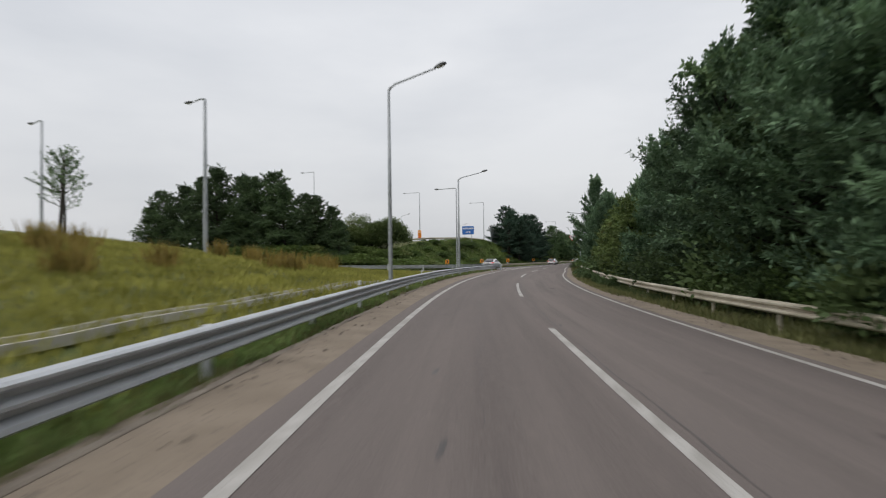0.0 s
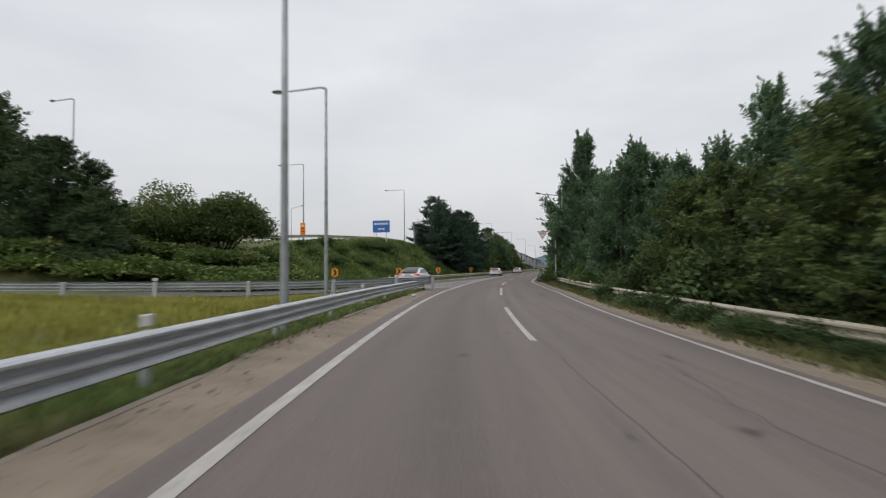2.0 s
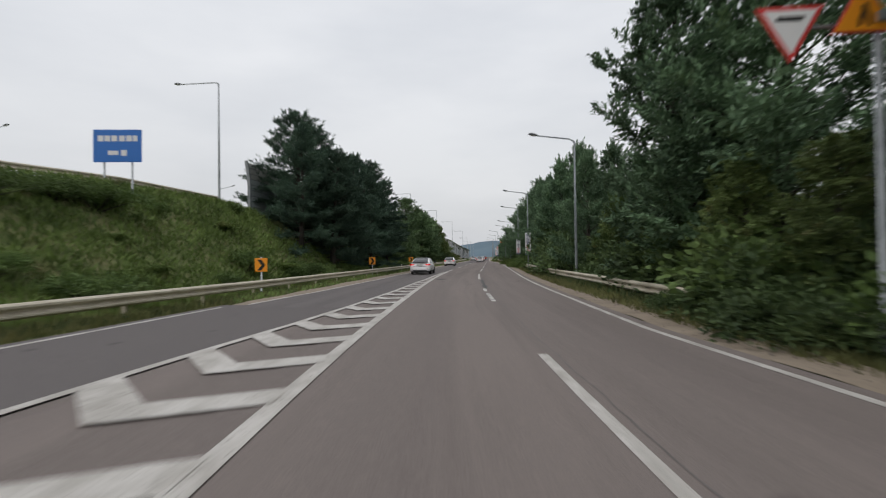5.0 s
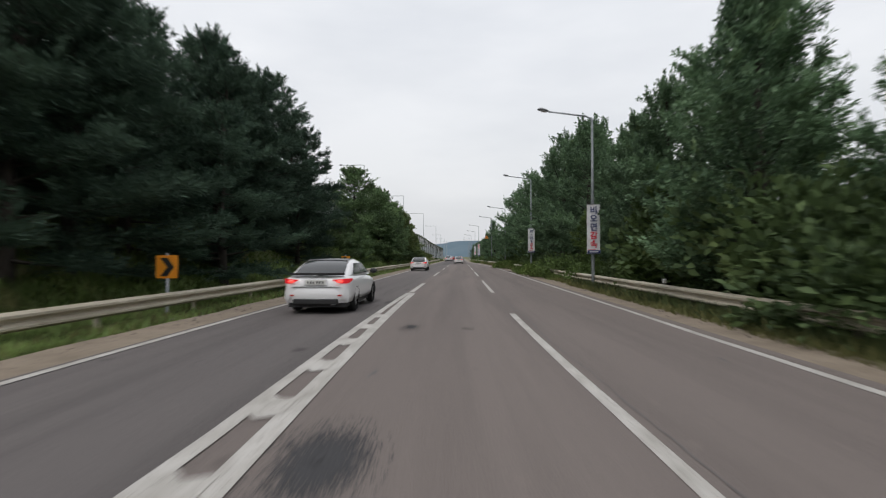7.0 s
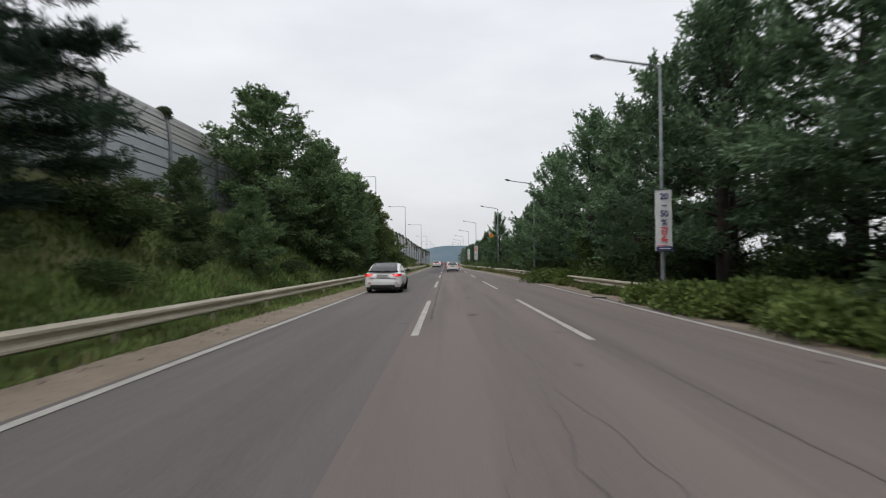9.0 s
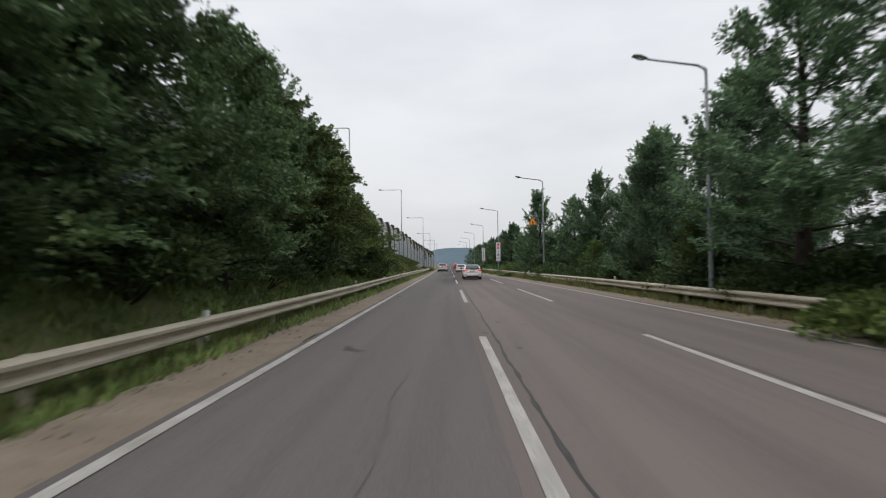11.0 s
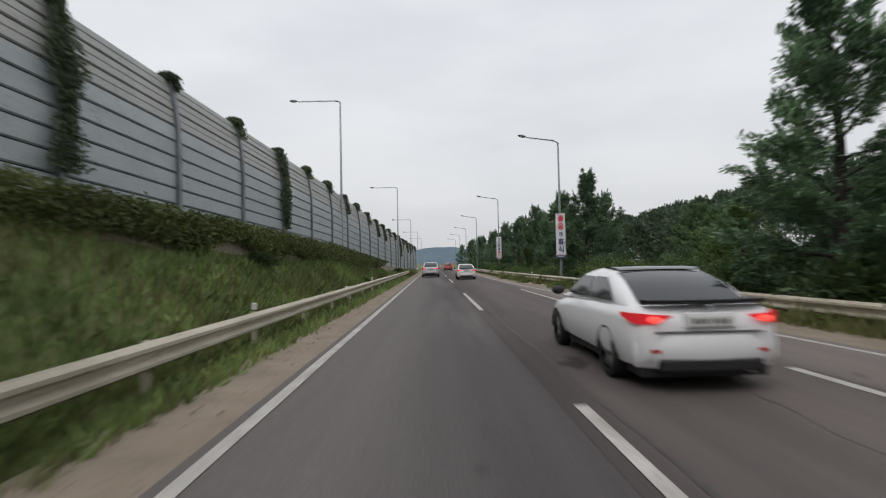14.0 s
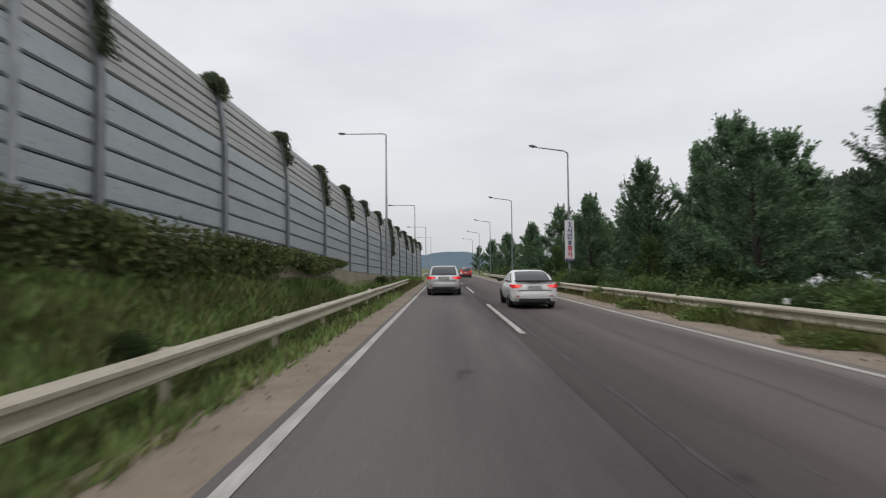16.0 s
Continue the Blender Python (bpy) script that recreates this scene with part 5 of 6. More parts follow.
# ---- plants ----
def grow(seed, h, spread_, first, count, lift, leaf, total, bend, profile, twig=0.32, shoot=0.0, spray=0.12, tuft=1.0, loose=0.22, bark_sides=6):
    """Limbs (vertices, faces) and leaves (base, direction) of one tree of height h."""
    g = np.random.default_rng(seed)
    V, Fc = [], []

    def add(points, radii, sides):
        v, f = tube_arrays(points, radii, sides, False)
        b0 = len(V)
        V.extend(v)
        Fc.extend(tuple(i + b0 for i in q) for q in f)

    lean = g.normal(0, 0.02, 2) * h
    trunk = [Vector((lean[0] * u + 0.10 * math.sin(u * 5 + seed), lean[1] * u + 0.10 * math.cos(u * 4 + seed), h * 0.96 * u - 0.3 * (u == 0))) for u in (0, 0.15, 0.35, 0.55, 0.75, 0.9, 1.0)]
    us = (0, 0.15, 0.35, 0.55, 0.75, 0.9, 1.0)
    r0 = 0.017 * h + 0.03
    add(trunk, [r0 * (1.25 - 1.15 * u) for u in us], bark_sides)

    def on_trunk(u):
        for k in range(6):
            if u <= us[k + 1]:
                return trunk[k].lerp(trunk[k + 1], (u - us[k]) / (us[k + 1] - us[k]))
        return trunk[-1]

    limbs, weight = [], []
    for i in range(count):
        u = first + (1 - first) * ((i + 0.5) / count) ** 0.9
        az = i * 2.39996 + g.normal(0, 0.35)
        L = spread_ * profile((u - first) / (1 - first)) * g.uniform(0.7, 1.25) + 0.25
        el = math.radians(lift[0] + (lift[1] - lift[0]) * u + g.normal(0, 8))
        b = on_trunk(u)
        d = Vector((math.cos(az) * math.cos(el), math.sin(az) * math.cos(el), math.sin(el)))
        pts = [b + d * L * s + Vector((0, 0, bend * L * s * s)) for s in (0, 0.4, 0.75, 1.0)]
        add(pts, [0.010 * h * (1.1 - u) * 0.6 + 0.016, 0.028, 0.016, 0.006], 4)
        limbs.append(pts)
        weight.append(L * (0.6 + 0.4 * L))
    top = on_trunk(0.9)
    limbs.append([top, top + Vector((0, 0, h * 0.03)), top + Vector((0.05, 0, h * 0.07)), top + Vector((0.08, 0.05, h * 0.11))])
    weight.append(max(weight) * 0.5)
    weight = np.array(weight) / sum(weight)
    P, D = [], []
    for rank, (pts, w) in enumerate(zip(limbs, weight)):
        n = max(16, int(total * w))
        Q = np.array([list(p) for p in pts])
        L = np.linalg.norm(Q[-1] - Q[0])
        ax = (Q[-1] - Q[0]) / L
        side = np.cross(ax, (0, 0, 1.0)) + 1e-4
        side /= np.linalg.norm(side)
        # sprays: side twigs in two ranks, each a flat fan of leaves
        m = max(6, int(n / 34))
        s = np.linspace(0.08 if loose > 0.4 else 0.16, 1.0, m) ** 0.75 + g.normal(0, 0.03, m)
        base = np.array([np.interp(s, (0, 0.4, 0.75, 1.0), Q[:, k]) for k in range(3)]).T
        hand_ = np.where(np.arange(m) % 2 == 0, 1.0, -1.0) * g.uniform(0.15, 1.1, m)
        td = ax[None] * 0.8 + side[None] * hand_[:, None] + g.normal(0, loose, (m, 3)) + np.array([0, 0, spray])
        td /= np.linalg.norm(td, axis=1)[:, None]
        tl = twig * (0.55 + 0.30 * L) * g.uniform(0.6, 1.4, m) * (1.3 - 0.55 * s)
        pick = g.integers(0, m, n)
        u = g.uniform(0.0, 1.0, n) ** tuft
        wide = 0.16 * tl[pick] * np.sin(np.pi * np.clip(u, 0.08, 0.95)) + 0.03
        p = base[pick] + td[pick] * (tl[pick] * u)[:, None] + side[None] * (g.normal(0, 1, n) * wide)[:, None] + g.normal(0, 0.035, (n, 3))
        p[:, 2] += 0.10 * tl[pick] * u * u
        dd = td[pick] * 0.8 + g.normal(0, 0.5, (n, 3)) + np.array([0, 0, leaf[2]])
        P.append(p)
        D.append(dd)
        for _ in range(3 if shoot else 0):
            s = g.uniform(0.5, 1.0)
            tip = np.array([np.interp(s, (0, 0.4, 0.75, 1.0), Q[:, k]) for k in range(3)])
            reach = shoot * (1.15 - 0.6 * rank / len(limbs)) * g.uniform(0.6, 1.3)
            up = ax * 0.8 + np.array([0, 0, 1.0]) + g.normal(0, 0.15, 3)
            m = int(38 * shoot)
            u = g.uniform(0, 1, m)
            P.append(tip + up[None] * (u * reach)[:, None] + g.normal(0, 1, (m, 3)) * (0.11 * (1.1 - u))[:, None])
            D.append(up[None] * 0.8 + g.normal(0, 0.5, (m, 3)))
    return V, Fc, np.concatenate(P), np.concatenate(D), g


def tree_kind(name, seed, h, spread_, first, count, lift, leaf, total, bend, profile, material, twig=0.32, shoot=0.0, spray=0.12, tuft=1.0, flat=1.2, loose=0.22):
    V, Fc, P, D, g = grow(seed, h, spread_, first, count, lift, leaf, total, bend, profile, twig, shoot, spray, tuft, loose)
    wood = bpy.data.meshes.new("trunk")
    wood.from_pydata([tuple(v) for v in V], [], Fc)
    wood.materials.append(BARK)
    wood.polygons.foreach_set("use_smooth", [True] * len(wood.polygons))
    crown = leaf_mesh("crown", P, D, leaf[0] * g.uniform(0.6, 1.25, len(P)), leaf[1] * g.uniform(0.7, 1.2, len(P)), material, g, flat)
    return name, h, wood, crown


def plant(kind, x, y, height, turn, label, category, group, wide=1.0, z=None):
    name, h, wood, crown = kind
    z0 = ground_z(x, y) if z is None else z
    k = height / h
    thing = tagged(empty(name, pose(x, y, z0 - 0.05, 0, 0, turn)), label, category, group)
    thing.scale = (k * wide, k * wide, k)
    shared("trunk", wood, thing)
    shared("crown", crown, thing)
    return thing


round_crown = lambda t: (1 - t) ** 0.5 * (0.62 + 0.38 * min(1, t / 0.3))
spire_crown = lambda t: (1 - t) ** 0.75 * (0.65 + 0.35 * min(1, t / 0.2)) + 0.13
pine_crown = lambda t: (1 - t) ** 0.62 * (0.85 + 0.15 * min(1, t / 0.1)) + 0.04
UPRIGHT = [tree_kind("roadside_tree", 20 + k, 10, 2.35 + 0.2 * k, 0.04, 46, (0, 66), (0.20, 0.078, 0.0), 28000, 0.22, spire_crown, FEATHERY, 0.56, 0.75, 0.06, 0.8, 1.8, 0.26) for k in range(4)]
TALL = [tree_kind("roadside_tree", 30 + k, 11, 2.9 + 0.2 * k, 0.12, 40, (-6, 64), (0.20, 0.08, -0.05), 21000, 0.14, spire_crown, FEATHERY, 0.60, 0.8, 0.02, 0.75, 1.4, 0.30) for k in range(2)]
ROUND = [tree_kind("broadleaf_tree", 40 + k, 8, 2.8, 0.04, 60, (0, 58), (0.15, 0.085, -0.08), 36000, 0.02, round_crown, BROADLEAF, 0.62, 0.3, 0.03, 0.7, 0.9, 0.5) for k in range(3)]
VINED = [tree_kind("vine_covered_tree", 45 + k, 8, 2.8, 0.02, 66, (-4, 52), (0.16, 0.10, -0.2), 30000, -0.03, round_crown, VINE_LEAF, 0.62, 0.25, 0.0, 0.65, 0.8, 0.6) for k in range(2)]
DRAPED = [tree_kind("draped_tree", 48 + k, 8, 2.8, 0.02, 70, (-8, 50), (0.13, 0.085, -0.3), 40000, -0.08, round_crown, DRAPE_LEAF, 0.60, 0.35, -0.05, 0.65, 0.7, 0.6) for k in range(2)]
FRESH = [tree_kind("young_tree", 50 + k, 6, 2.0, 0.05, 34, (16, 62), (0.17, 0.08, -0.05), 8000, 0.08, round_crown, BROADLEAF_LIGHT, 0.60, 0.35, 0.1, 0.8, 1.3) for k in range(2)]
SPARSE = [tree_kind("thin_tree", 55 + k, 8, 2.6, 0.45, 16, (15, 50), (0.20, 0.09, -0.05), 1500, 0.05, round_crown, BROADLEAF, 0.55, 0.0, 0.1, 0.5, 1.0) for k in range(2)]
PINE = [tree_kind("pine_tree", 60 + k, 12, 3.2, 0.02, 60, (-8, 34), (0.28, 0.045, 0.16), 44000, 0.12, pine_crown, NEEDLE, 0.56, 0.8, 0.12, 0.55, 0.8) for k in range(3)]

rng = np.random.default_rng(5)
DARK_TREE = "dark green roadside tree with upright feathery branches behind the guard rail"
ROUND_TREE = "dense dark green broadleaf tree at the roadside"
FRESH_TREE = "young light green tree among roadside shrubs"
PINE_TREE = "tall dark pine with layered branches on the embankment"


def row(kinds, lat, y0, y1, gap, heights, label, group, jitter=0.7, wide=1.0, category="tree"):
    y, k = y0, 0
    while y < y1:
        yy = y + rng.uniform(-0.3, 0.3) * gap
        p = at(lat + rng.uniform(-jitter, jitter), yy)
        top = run(yy, heights) * rng.uniform(0.82, 1.1)
        plant(kinds[(k * 7 + int(yy)) % len(kinds)], p.x, p.y, top, rng.uniform(0, 360), label, category, group, wide * rng.uniform(0.85, 1.15))
        y += gap
        k += 1


RIGHT_SKY = ((-14, 13.5), (14, 14.4), (24, 14.2), (34, 12.4), (42, 10.4), (50, 9.5), (57, 8.8), (64, 7.8), (70, 8.4), (78, 8.8), (84, 8.0), (92, 6.6), (104, 6.2), (112, 7.5))
row(UPRIGHT, 10.2, -12, 112, 4.4, RIGHT_SKY, DARK_TREE, "trees along the right verge")
row(ROUND, 13.4, -14, 112, 6.0, RIGHT_SKY, ROUND_TREE, "trees along the right verge", 1.2, 1.1)
row(VINED, 9.0, 41, 64, 4.6, ((41, 7.0), (52, 6.0), (64, 5.2)), "bushy roadside tree hung with light green creepers", "trees along the right verge", 0.5, 1.1)
for x, y, h in ((12.9, 82.4, 13.4), (15.2, 67.0, 8.2), (16.2, 68.9, 9.6), (18.8, 66.0, 7.8), (14.6, 75.6, 8.4), (14.8, 79.5, 9.4), (10.8, 110.4, 7.8), (12.9, 112.8, 8.6), (12.5, 119.0, 6.6), (11.7, 97.2, 11.8), (13.4, 93.6, 12.4), (13.6, 99.6, 9.6), (10.8, 123.2, 9.6), (13.2, 127.4, 11.6), (11.4, 130.8, 9.0), (15.4, 121.5, 8.2), (11.2, 135.0, 8.6), (13.0, 140.0, 9.5), (11.3, 145.4, 11.0), (12.6, 149.6, 11.4), (13.6, 153.0, 12.6), (12.2, 158.0, 12.8), (13.8, 160.6, 12.8), (11.6, 163.0, 11.4), (12.8, 169.5, 10.8),
                (11.3, 174.0, 11.8), (13.8, 178.0, 11.4), (10.6, 181.0, 10.5), (11.8, 187.0, 9.2), (10.4, 193.0, 7.8), (13.2, 197.0, 9.4), (15.2, 204.0, 10.6), (12.4, 209.0, 8.8), (16.8, 211.0, 10.0), (9.6, 221.5, 9.0), (12.6, 218.8, 8.0), (15.6, 223.0, 7.6), (8.9, 242.4, 7.2), (12.1, 260.4, 9.2), (10.2, 256.0, 7.2), (14.4, 254.0, 8.2), (15.8, 262.0, 8.8), (11.0, 268.0, 8.6), (13.0, 265.0, 9.0), (10.4, 279.0, 7.8), (12.6, 274.0, 8.6), (10.0, 288.0, 8.2), (12.0, 284.0, 8.8), (9.2, 300.0, 7.5), (11.4, 312.0, 8.5), (9.4, 326.0, 8.0), (11.6, 342.0, 9.0), (9.5, 360.0, 8.5), (12.0, 380.0, 10.0), (9.5, 400, 9.0)):
    plant(TALL[int(x * 7 + y) % 2] if 142 < y < 182 else UPRIGHT[int(x * 7 + y) % 4], x, y, (h - ground_z(x, y)) * (0.9 if y > 250 else 1), rng.uniform(0, 360), DARK_TREE, "tree", "trees along the right verge", rng.uniform(0.95, 1.2) * (0.95 if y < 140 else 1.08 if y < 200 else 1.02))
for x, y, h in ((16.5, 132, 9), (14.4, 142.5, 7.2), (15.6, 138.5, 7.6), (17.5, 192, 8.0), (19, 199, 9), (21, 216, 7.5), (18.5, 231, 5.5), (16, 239, 5.2), (19, 247, 6.5), (13.5, 234, 4.2), (16, 270, 7.5), (14.5, 281, 7), (16, 295, 8), (18, 310, 9), (15, 335, 9)):
    plant(ROUND[int(y) % 3], x, y, h, rng.uniform(0, 360), ROUND_TREE, "tree", "trees along the right verge", rng.uniform(0.95, 1.25))
for x, y, h in ((10.4, 128.8, 5.0), (10.0, 139.5, 4.2), (10.5, 131.5, 3.8), (9.9, 226.5, 3.6), (11.6, 231, 3.2), (12.2, 214, 4.0), (10.9, 104, 4.5), (9.8, 171, 3.6), (9.7, 186, 3.8), (10, 202, 3.2), (9.3, 246, 3.0), (8.4, 262, 3.2), (8.6, 284, 3.6)):
    plant(FRESH[int(y) % 2], x, y, h, rng.uniform(0, 360), FRESH_TREE, "tree", "young trees along the right verge", rng.uniform(0.9, 1.2))
for k, (y, h) in enumerate(((69, 4.0), (73.5, 4.4), (77.5, 4.6), (81.5, 4.8), (87.6, 4.0), (91, 4.3), (94.6, 4.6), (98.5, 4.8), (103, 4.6), (107.5, 4.4))):
    p = at(run(y, RIGHT_RAIL) + (0.75 if 84 < y < 92 else 2.6) + 0.25 * (k % 3), y)
    plant(VINED[k % 2], p.x, p.y, h, 77 * k, "bushy roadside tree hung with light green creepers", "tree", "trees along the right verge", 0.95)
# embankment on the left: pines, then broadleaf trees up to the open barrier
for x, y, top in ((-10.9, 117.5, 12.6), (-9.0, 119.8, 10.6), (-12.6, 120.6, 14.4), (-9.4, 122.4, 10.0), (-10.6, 133.4, 13.0), (-12.2, 123.4, 13.8), (-9.9, 125.6, 10.2), (-11.8, 128.6, 12.8), (-9.6, 131.8, 11.0), (-11.4, 135.0, 13.4), (-10.0, 138.0, 12.0), (-11.0, 141.4, 13.8), (-10.6, 145.4, 11.0), (-11.0, 149.4, 12.2), (-7.9, 129.0, 8.0), (-8.6, 141.0, 7.2)):
    z = ground_z(x, y)
    plant(PINE[int(y) % 3], x, y, top - z, rng.uniform(0, 360), PINE_TREE, "tree", "pines on the embankment", rng.uniform(1.1, 1.34) * (0.86 if y < 119 else 1))
for x, y, top in ((-10.5, 168.4, 12.0), (-8.4, 173.2, 9.6), (-9.0, 176.5, 10.6), (-8.0, 181.0, 9.0), (-8.7, 186.5, 9.8), (-7.7, 191.5, 8.0), (-8.0, 189.0, 8.6), (-7.8, 194.2, 7.8), (-8.2, 197.0, 7.4), (-7.6, 199.4, 6.8), (-8.3, 201.8, 6.7), (-7.7, 203.8, 6.5), (-8.4, 206.0, 6.9), (-7.6, 207.6, 6.3), (-8.2, 209.6, 5.8), (-7.3, 211.6, 4.9), (-7.0, 205.0, 6.2), (-8.4, 160.5, 4.9), (-9.6, 157.2, 5.6)):
    z = ground_z(x, y)
    plant(ROUND[int(y * 3) % 3] if y < 187 else VINED[int(y * 3) % 2], x - (0.6 if y > 187 else 0), y, (top - z) * (0.88 if y > 200 else 1.04 if y > 187 else 1), rng.uniform(0, 360), ROUND_TREE if y < 187 else "bushy tree overgrown with yellowish-green vines", "tree", "trees on the embankment", rng.uniform(1.1, 1.35) * (1.2 if y > 203 else 0.95 if y > 200.5 else 1.0 if y > 187 else 1.2 if 167 < y < 170 else 0.85))
def bush_kind(name, seed, n, material, leaf, flat=1.0):
    g = np.random.default_rng(seed)
    lumps = [(g.normal(0, 0.42), g.normal(0, 0.42), g.uniform(0.25, 0.62), g.uniform(0.32, 0.55)) for _ in range(9)]
    P, D = [], []
    for k in range(n):
        lx, ly, lz, r = lumps[k % 9]
        d = g.normal(size=3)
        d[2] = abs(d[2]) * 0.9 - 0.25
        d /= np.linalg.norm(d)
        rr = r * g.uniform(0.55, 1.12) * (1 + 0.25 * noise.noise((d[0] * 3 + lx, d[1] * 3, d[2] * 3 + seed)))
        P.append((lx + d[0] * rr, ly + d[1] * rr, max(0.02, (lz + d[2] * rr) * flat)))
        D.append(d + g.normal(0, 0.5, 3) + (0, 0, 0.15))
    crown = leaf_mesh("crown", np.array(P), np.array(D), leaf[0] * g.uniform(0.6, 1.2, n), leaf[1] * g.uniform(0.7, 1.2, n), material, g, 0.8)
    V, Fc = [], []
    for k in range(9):
        lx, ly, lz, r = lumps[k]
        v, f = tube_arrays([(0.1 * lx, 0.1 * ly, -0.1), (lx * 0.6, ly * 0.6, lz * 0.5 * flat), (lx, ly, lz * flat)], [0.025, 0.015, 0.006], 4, False)
        b0 = len(V)
        V += v
        Fc += [tuple(i + b0 for i in q) for q in f]
    wood = bpy.data.meshes.new("stem")
    wood.from_pydata([tuple(v) for v in V], [], Fc)
    wood.materials.append(BARK)
    return name, 1.0, wood, crown


DOME = [bush_kind("rounded_tree", 110 + k, 42000, VINE_LEAF, (0.044, 0.034)) for k in range(2)]
# the dark group behind the slip road and the trees of the upper level
for x, y, top in ((-18.4, 58.8, 7.4), (-20.4, 60.2, 9.6), (-22.6, 59.4, 11.2), (-25.6, 60.6, 11.8), (-28.6, 59.6, 13.2), (-31.8, 60.8, 15.6), (-34.8, 59.8, 15.0), (-38.4, 61.2, 15.6), (-42.0, 60.0, 17.0), (-46.5, 61.5, 16.0), (-51.5, 62.0, 15.0), (-56.5, 61.5, 14.4), (-61.0, 62.5, 12.0)):
    z = ground_z(x, y)
    plant(DRAPED[int(y * 5) % 2], x, y, max(2.5, top - z) * 0.95, rng.uniform(0, 360), "dark vine-covered tree behind the slip road", "tree", "trees behind the slip road", 1.0)
for x, y, top in ((-18.6, 71.0, 8.1), (-20.6, 70.0, 7.2), (-25.6, 69.0, 7.2), (-29.0, 68.6, 7.2), (-22.6, 67.6, 6.5), (-32.5, 69, 7.4), (-27.4, 66.0, 6.0), (-24.0, 65.0, 5.4)):
    z = ground_z(x, y)
    plant(DOME[int(y) % 2], x, y, max(2.4, top - z), rng.uniform(0, 360), "rounded dense green tree on the grassy embankment", "tree", "trees behind the slip road", 0.9)
plant(PINE[1], -38.6, 62.0, 15.4 - ground_z(-38.6, 62), 40, "narrow conifer rising above the dark tree group", "tree", "trees behind the slip road", 0.5)
for x, y, h in ((-23.0, 26.0, 8.0), (-24.6, 26.8, 7.2), (-25.4, 27.6, 8.2)):
    plant(SPARSE[int(x) % 2], x, y, h, x * 40, "thin sparse tree in the grass field", "tree", "thin trees in the field", 0.8)
for k in range(13):
    x, y = -62 - rng.uniform(0, 40), 92 + 17 * k + rng.uniform(-5, 5)
    plant(ROUND[k % 3], x, y, rng.uniform(6, 9), rng.uniform(0, 360), "distant broadleaf tree beyond the upper road", "tree", "distant trees", 1.6)

for k in range(18):
    u = k / 17
    x, y = -96 + 58 * u + rng.uniform(-3, 3), 138 + 62 * u + rng.uniform(-4, 4)
    plant((ROUND + UPRIGHT)[k % 7], x, y, rng.uniform(3.6, 6.0), rng.uniform(0, 360), "distant tree on the skyline beyond the upper road", "tree", "distant trees", 1.7)


BUSH = [bush_kind("roadside_bush", 70 + k, 4600, SHRUB_LEAF, (0.085, 0.048)) for k in range(3)]
BUSH_LIGHT = [bush_kind("leafy_shrub", 80 + k, 4200, BROADLEAF_LIGHT, (0.085, 0.05)) for k in range(2)]
MAT_BUSH = [bush_kind("creeper_mound", 90 + k, 4200, GROUNDCOVER, (0.09, 0.068), 0.6) for k in range(2)]


def shrub(kinds, x, y, h, wide, label, group):
    name, _, wood, crown = kinds[int(abs(x * 13 + y * 7)) % len(kinds)]
    thing = tagged(empty(name, pose(x, y, ground_z(x, y) - 0.04, 0, 0, rng.uniform(0, 360))), label, "shrub", group)
    thing.scale = (h * wide, h * wide, h)
    shared("stem", wood, thing)
    shared("crown", crown, thing)


y = -10.0
while y < 330:
    rail_lat = run(y, RIGHT_RAIL)
    tall = run(y, ((-10, 2.4), (34, 2.2), (120, 2.6), (140, 2.3), (150, 1.2), (165, 1.0), (180, 1.8), (206, 1.5), (222, 1.7), (250, 1.3), (330, 1.6)))
    p = at(rail_lat + rng.uniform(0.3, 1.0) + (1.15 if 34 < y < 66 else 0.85) * tall, y)
    shrub(BUSH if rng.random() < (0.9 if y < 36 else 0.66) else BUSH_LIGHT, p.x, p.y, tall * rng.uniform(0.7, 1.25), rng.uniform(0.9, 1.3), "leafy green shrub crowding the guard rail", "shrubs along the right rail")
    if rng.random() < 0.75:
        p = at(rail_lat + rng.uniform(2.8, 4.8), y + 1)
        shrub(BUSH, p.x, p.y, tall * rng.uniform(1.0, 1.6), rng.uniform(0.9, 1.3), "dark green shrub below the roadside trees", "shrubs along the right rail")
    y += rng.uniform(2.2, 3.4)
for x, y, h in ((12.5, 150.0, 1.6), (14.5, 156.0, 1.9), (12.8, 163.5, 1.5), (14.0, 168.0, 1.8), (16.5, 161.0, 2.0), (12.2, 172.5, 1.5), (14.8, 178.5, 1.9), (16.8, 184.0, 2.1)):
    shrub(BUSH, x, y, h, 1.3, "dark green shrub below the roadside trees", "shrubs along the right rail")
for y in (36.5, 39, 41, 43, 45, 46.5, 48, 50, 51.5, 53, 55, 58, 63, 86, 87.4, 88.5, 90, 91.4, 93, 118, 141, 143, 145, 146.5, 148, 149.5, 151, 152.5, 154, 155.5, 157.5, 160, 163, 169, 176, 199, 208, 219, 221, 224, 228, 233, 236, 238, 246, 251, 256):
    p = at(run(y, RIGHT_RAIL) + rng.uniform(-0.35, 0.5) - (0.25 if 36 < y < 60 else 0.35 if 84 < y < 88 else 0), y)
    shrub(MAT_BUSH if y > 120 else BUSH, p.x, p.y, rng.uniform(0.75, 1.15) * (0.9 if 36 < y < 60 else 1.5 if 84 < y < 88 else 1), rng.uniform(1.0, 1.5), "creeping green plants growing over the guard rail", "creepers on the right rail")
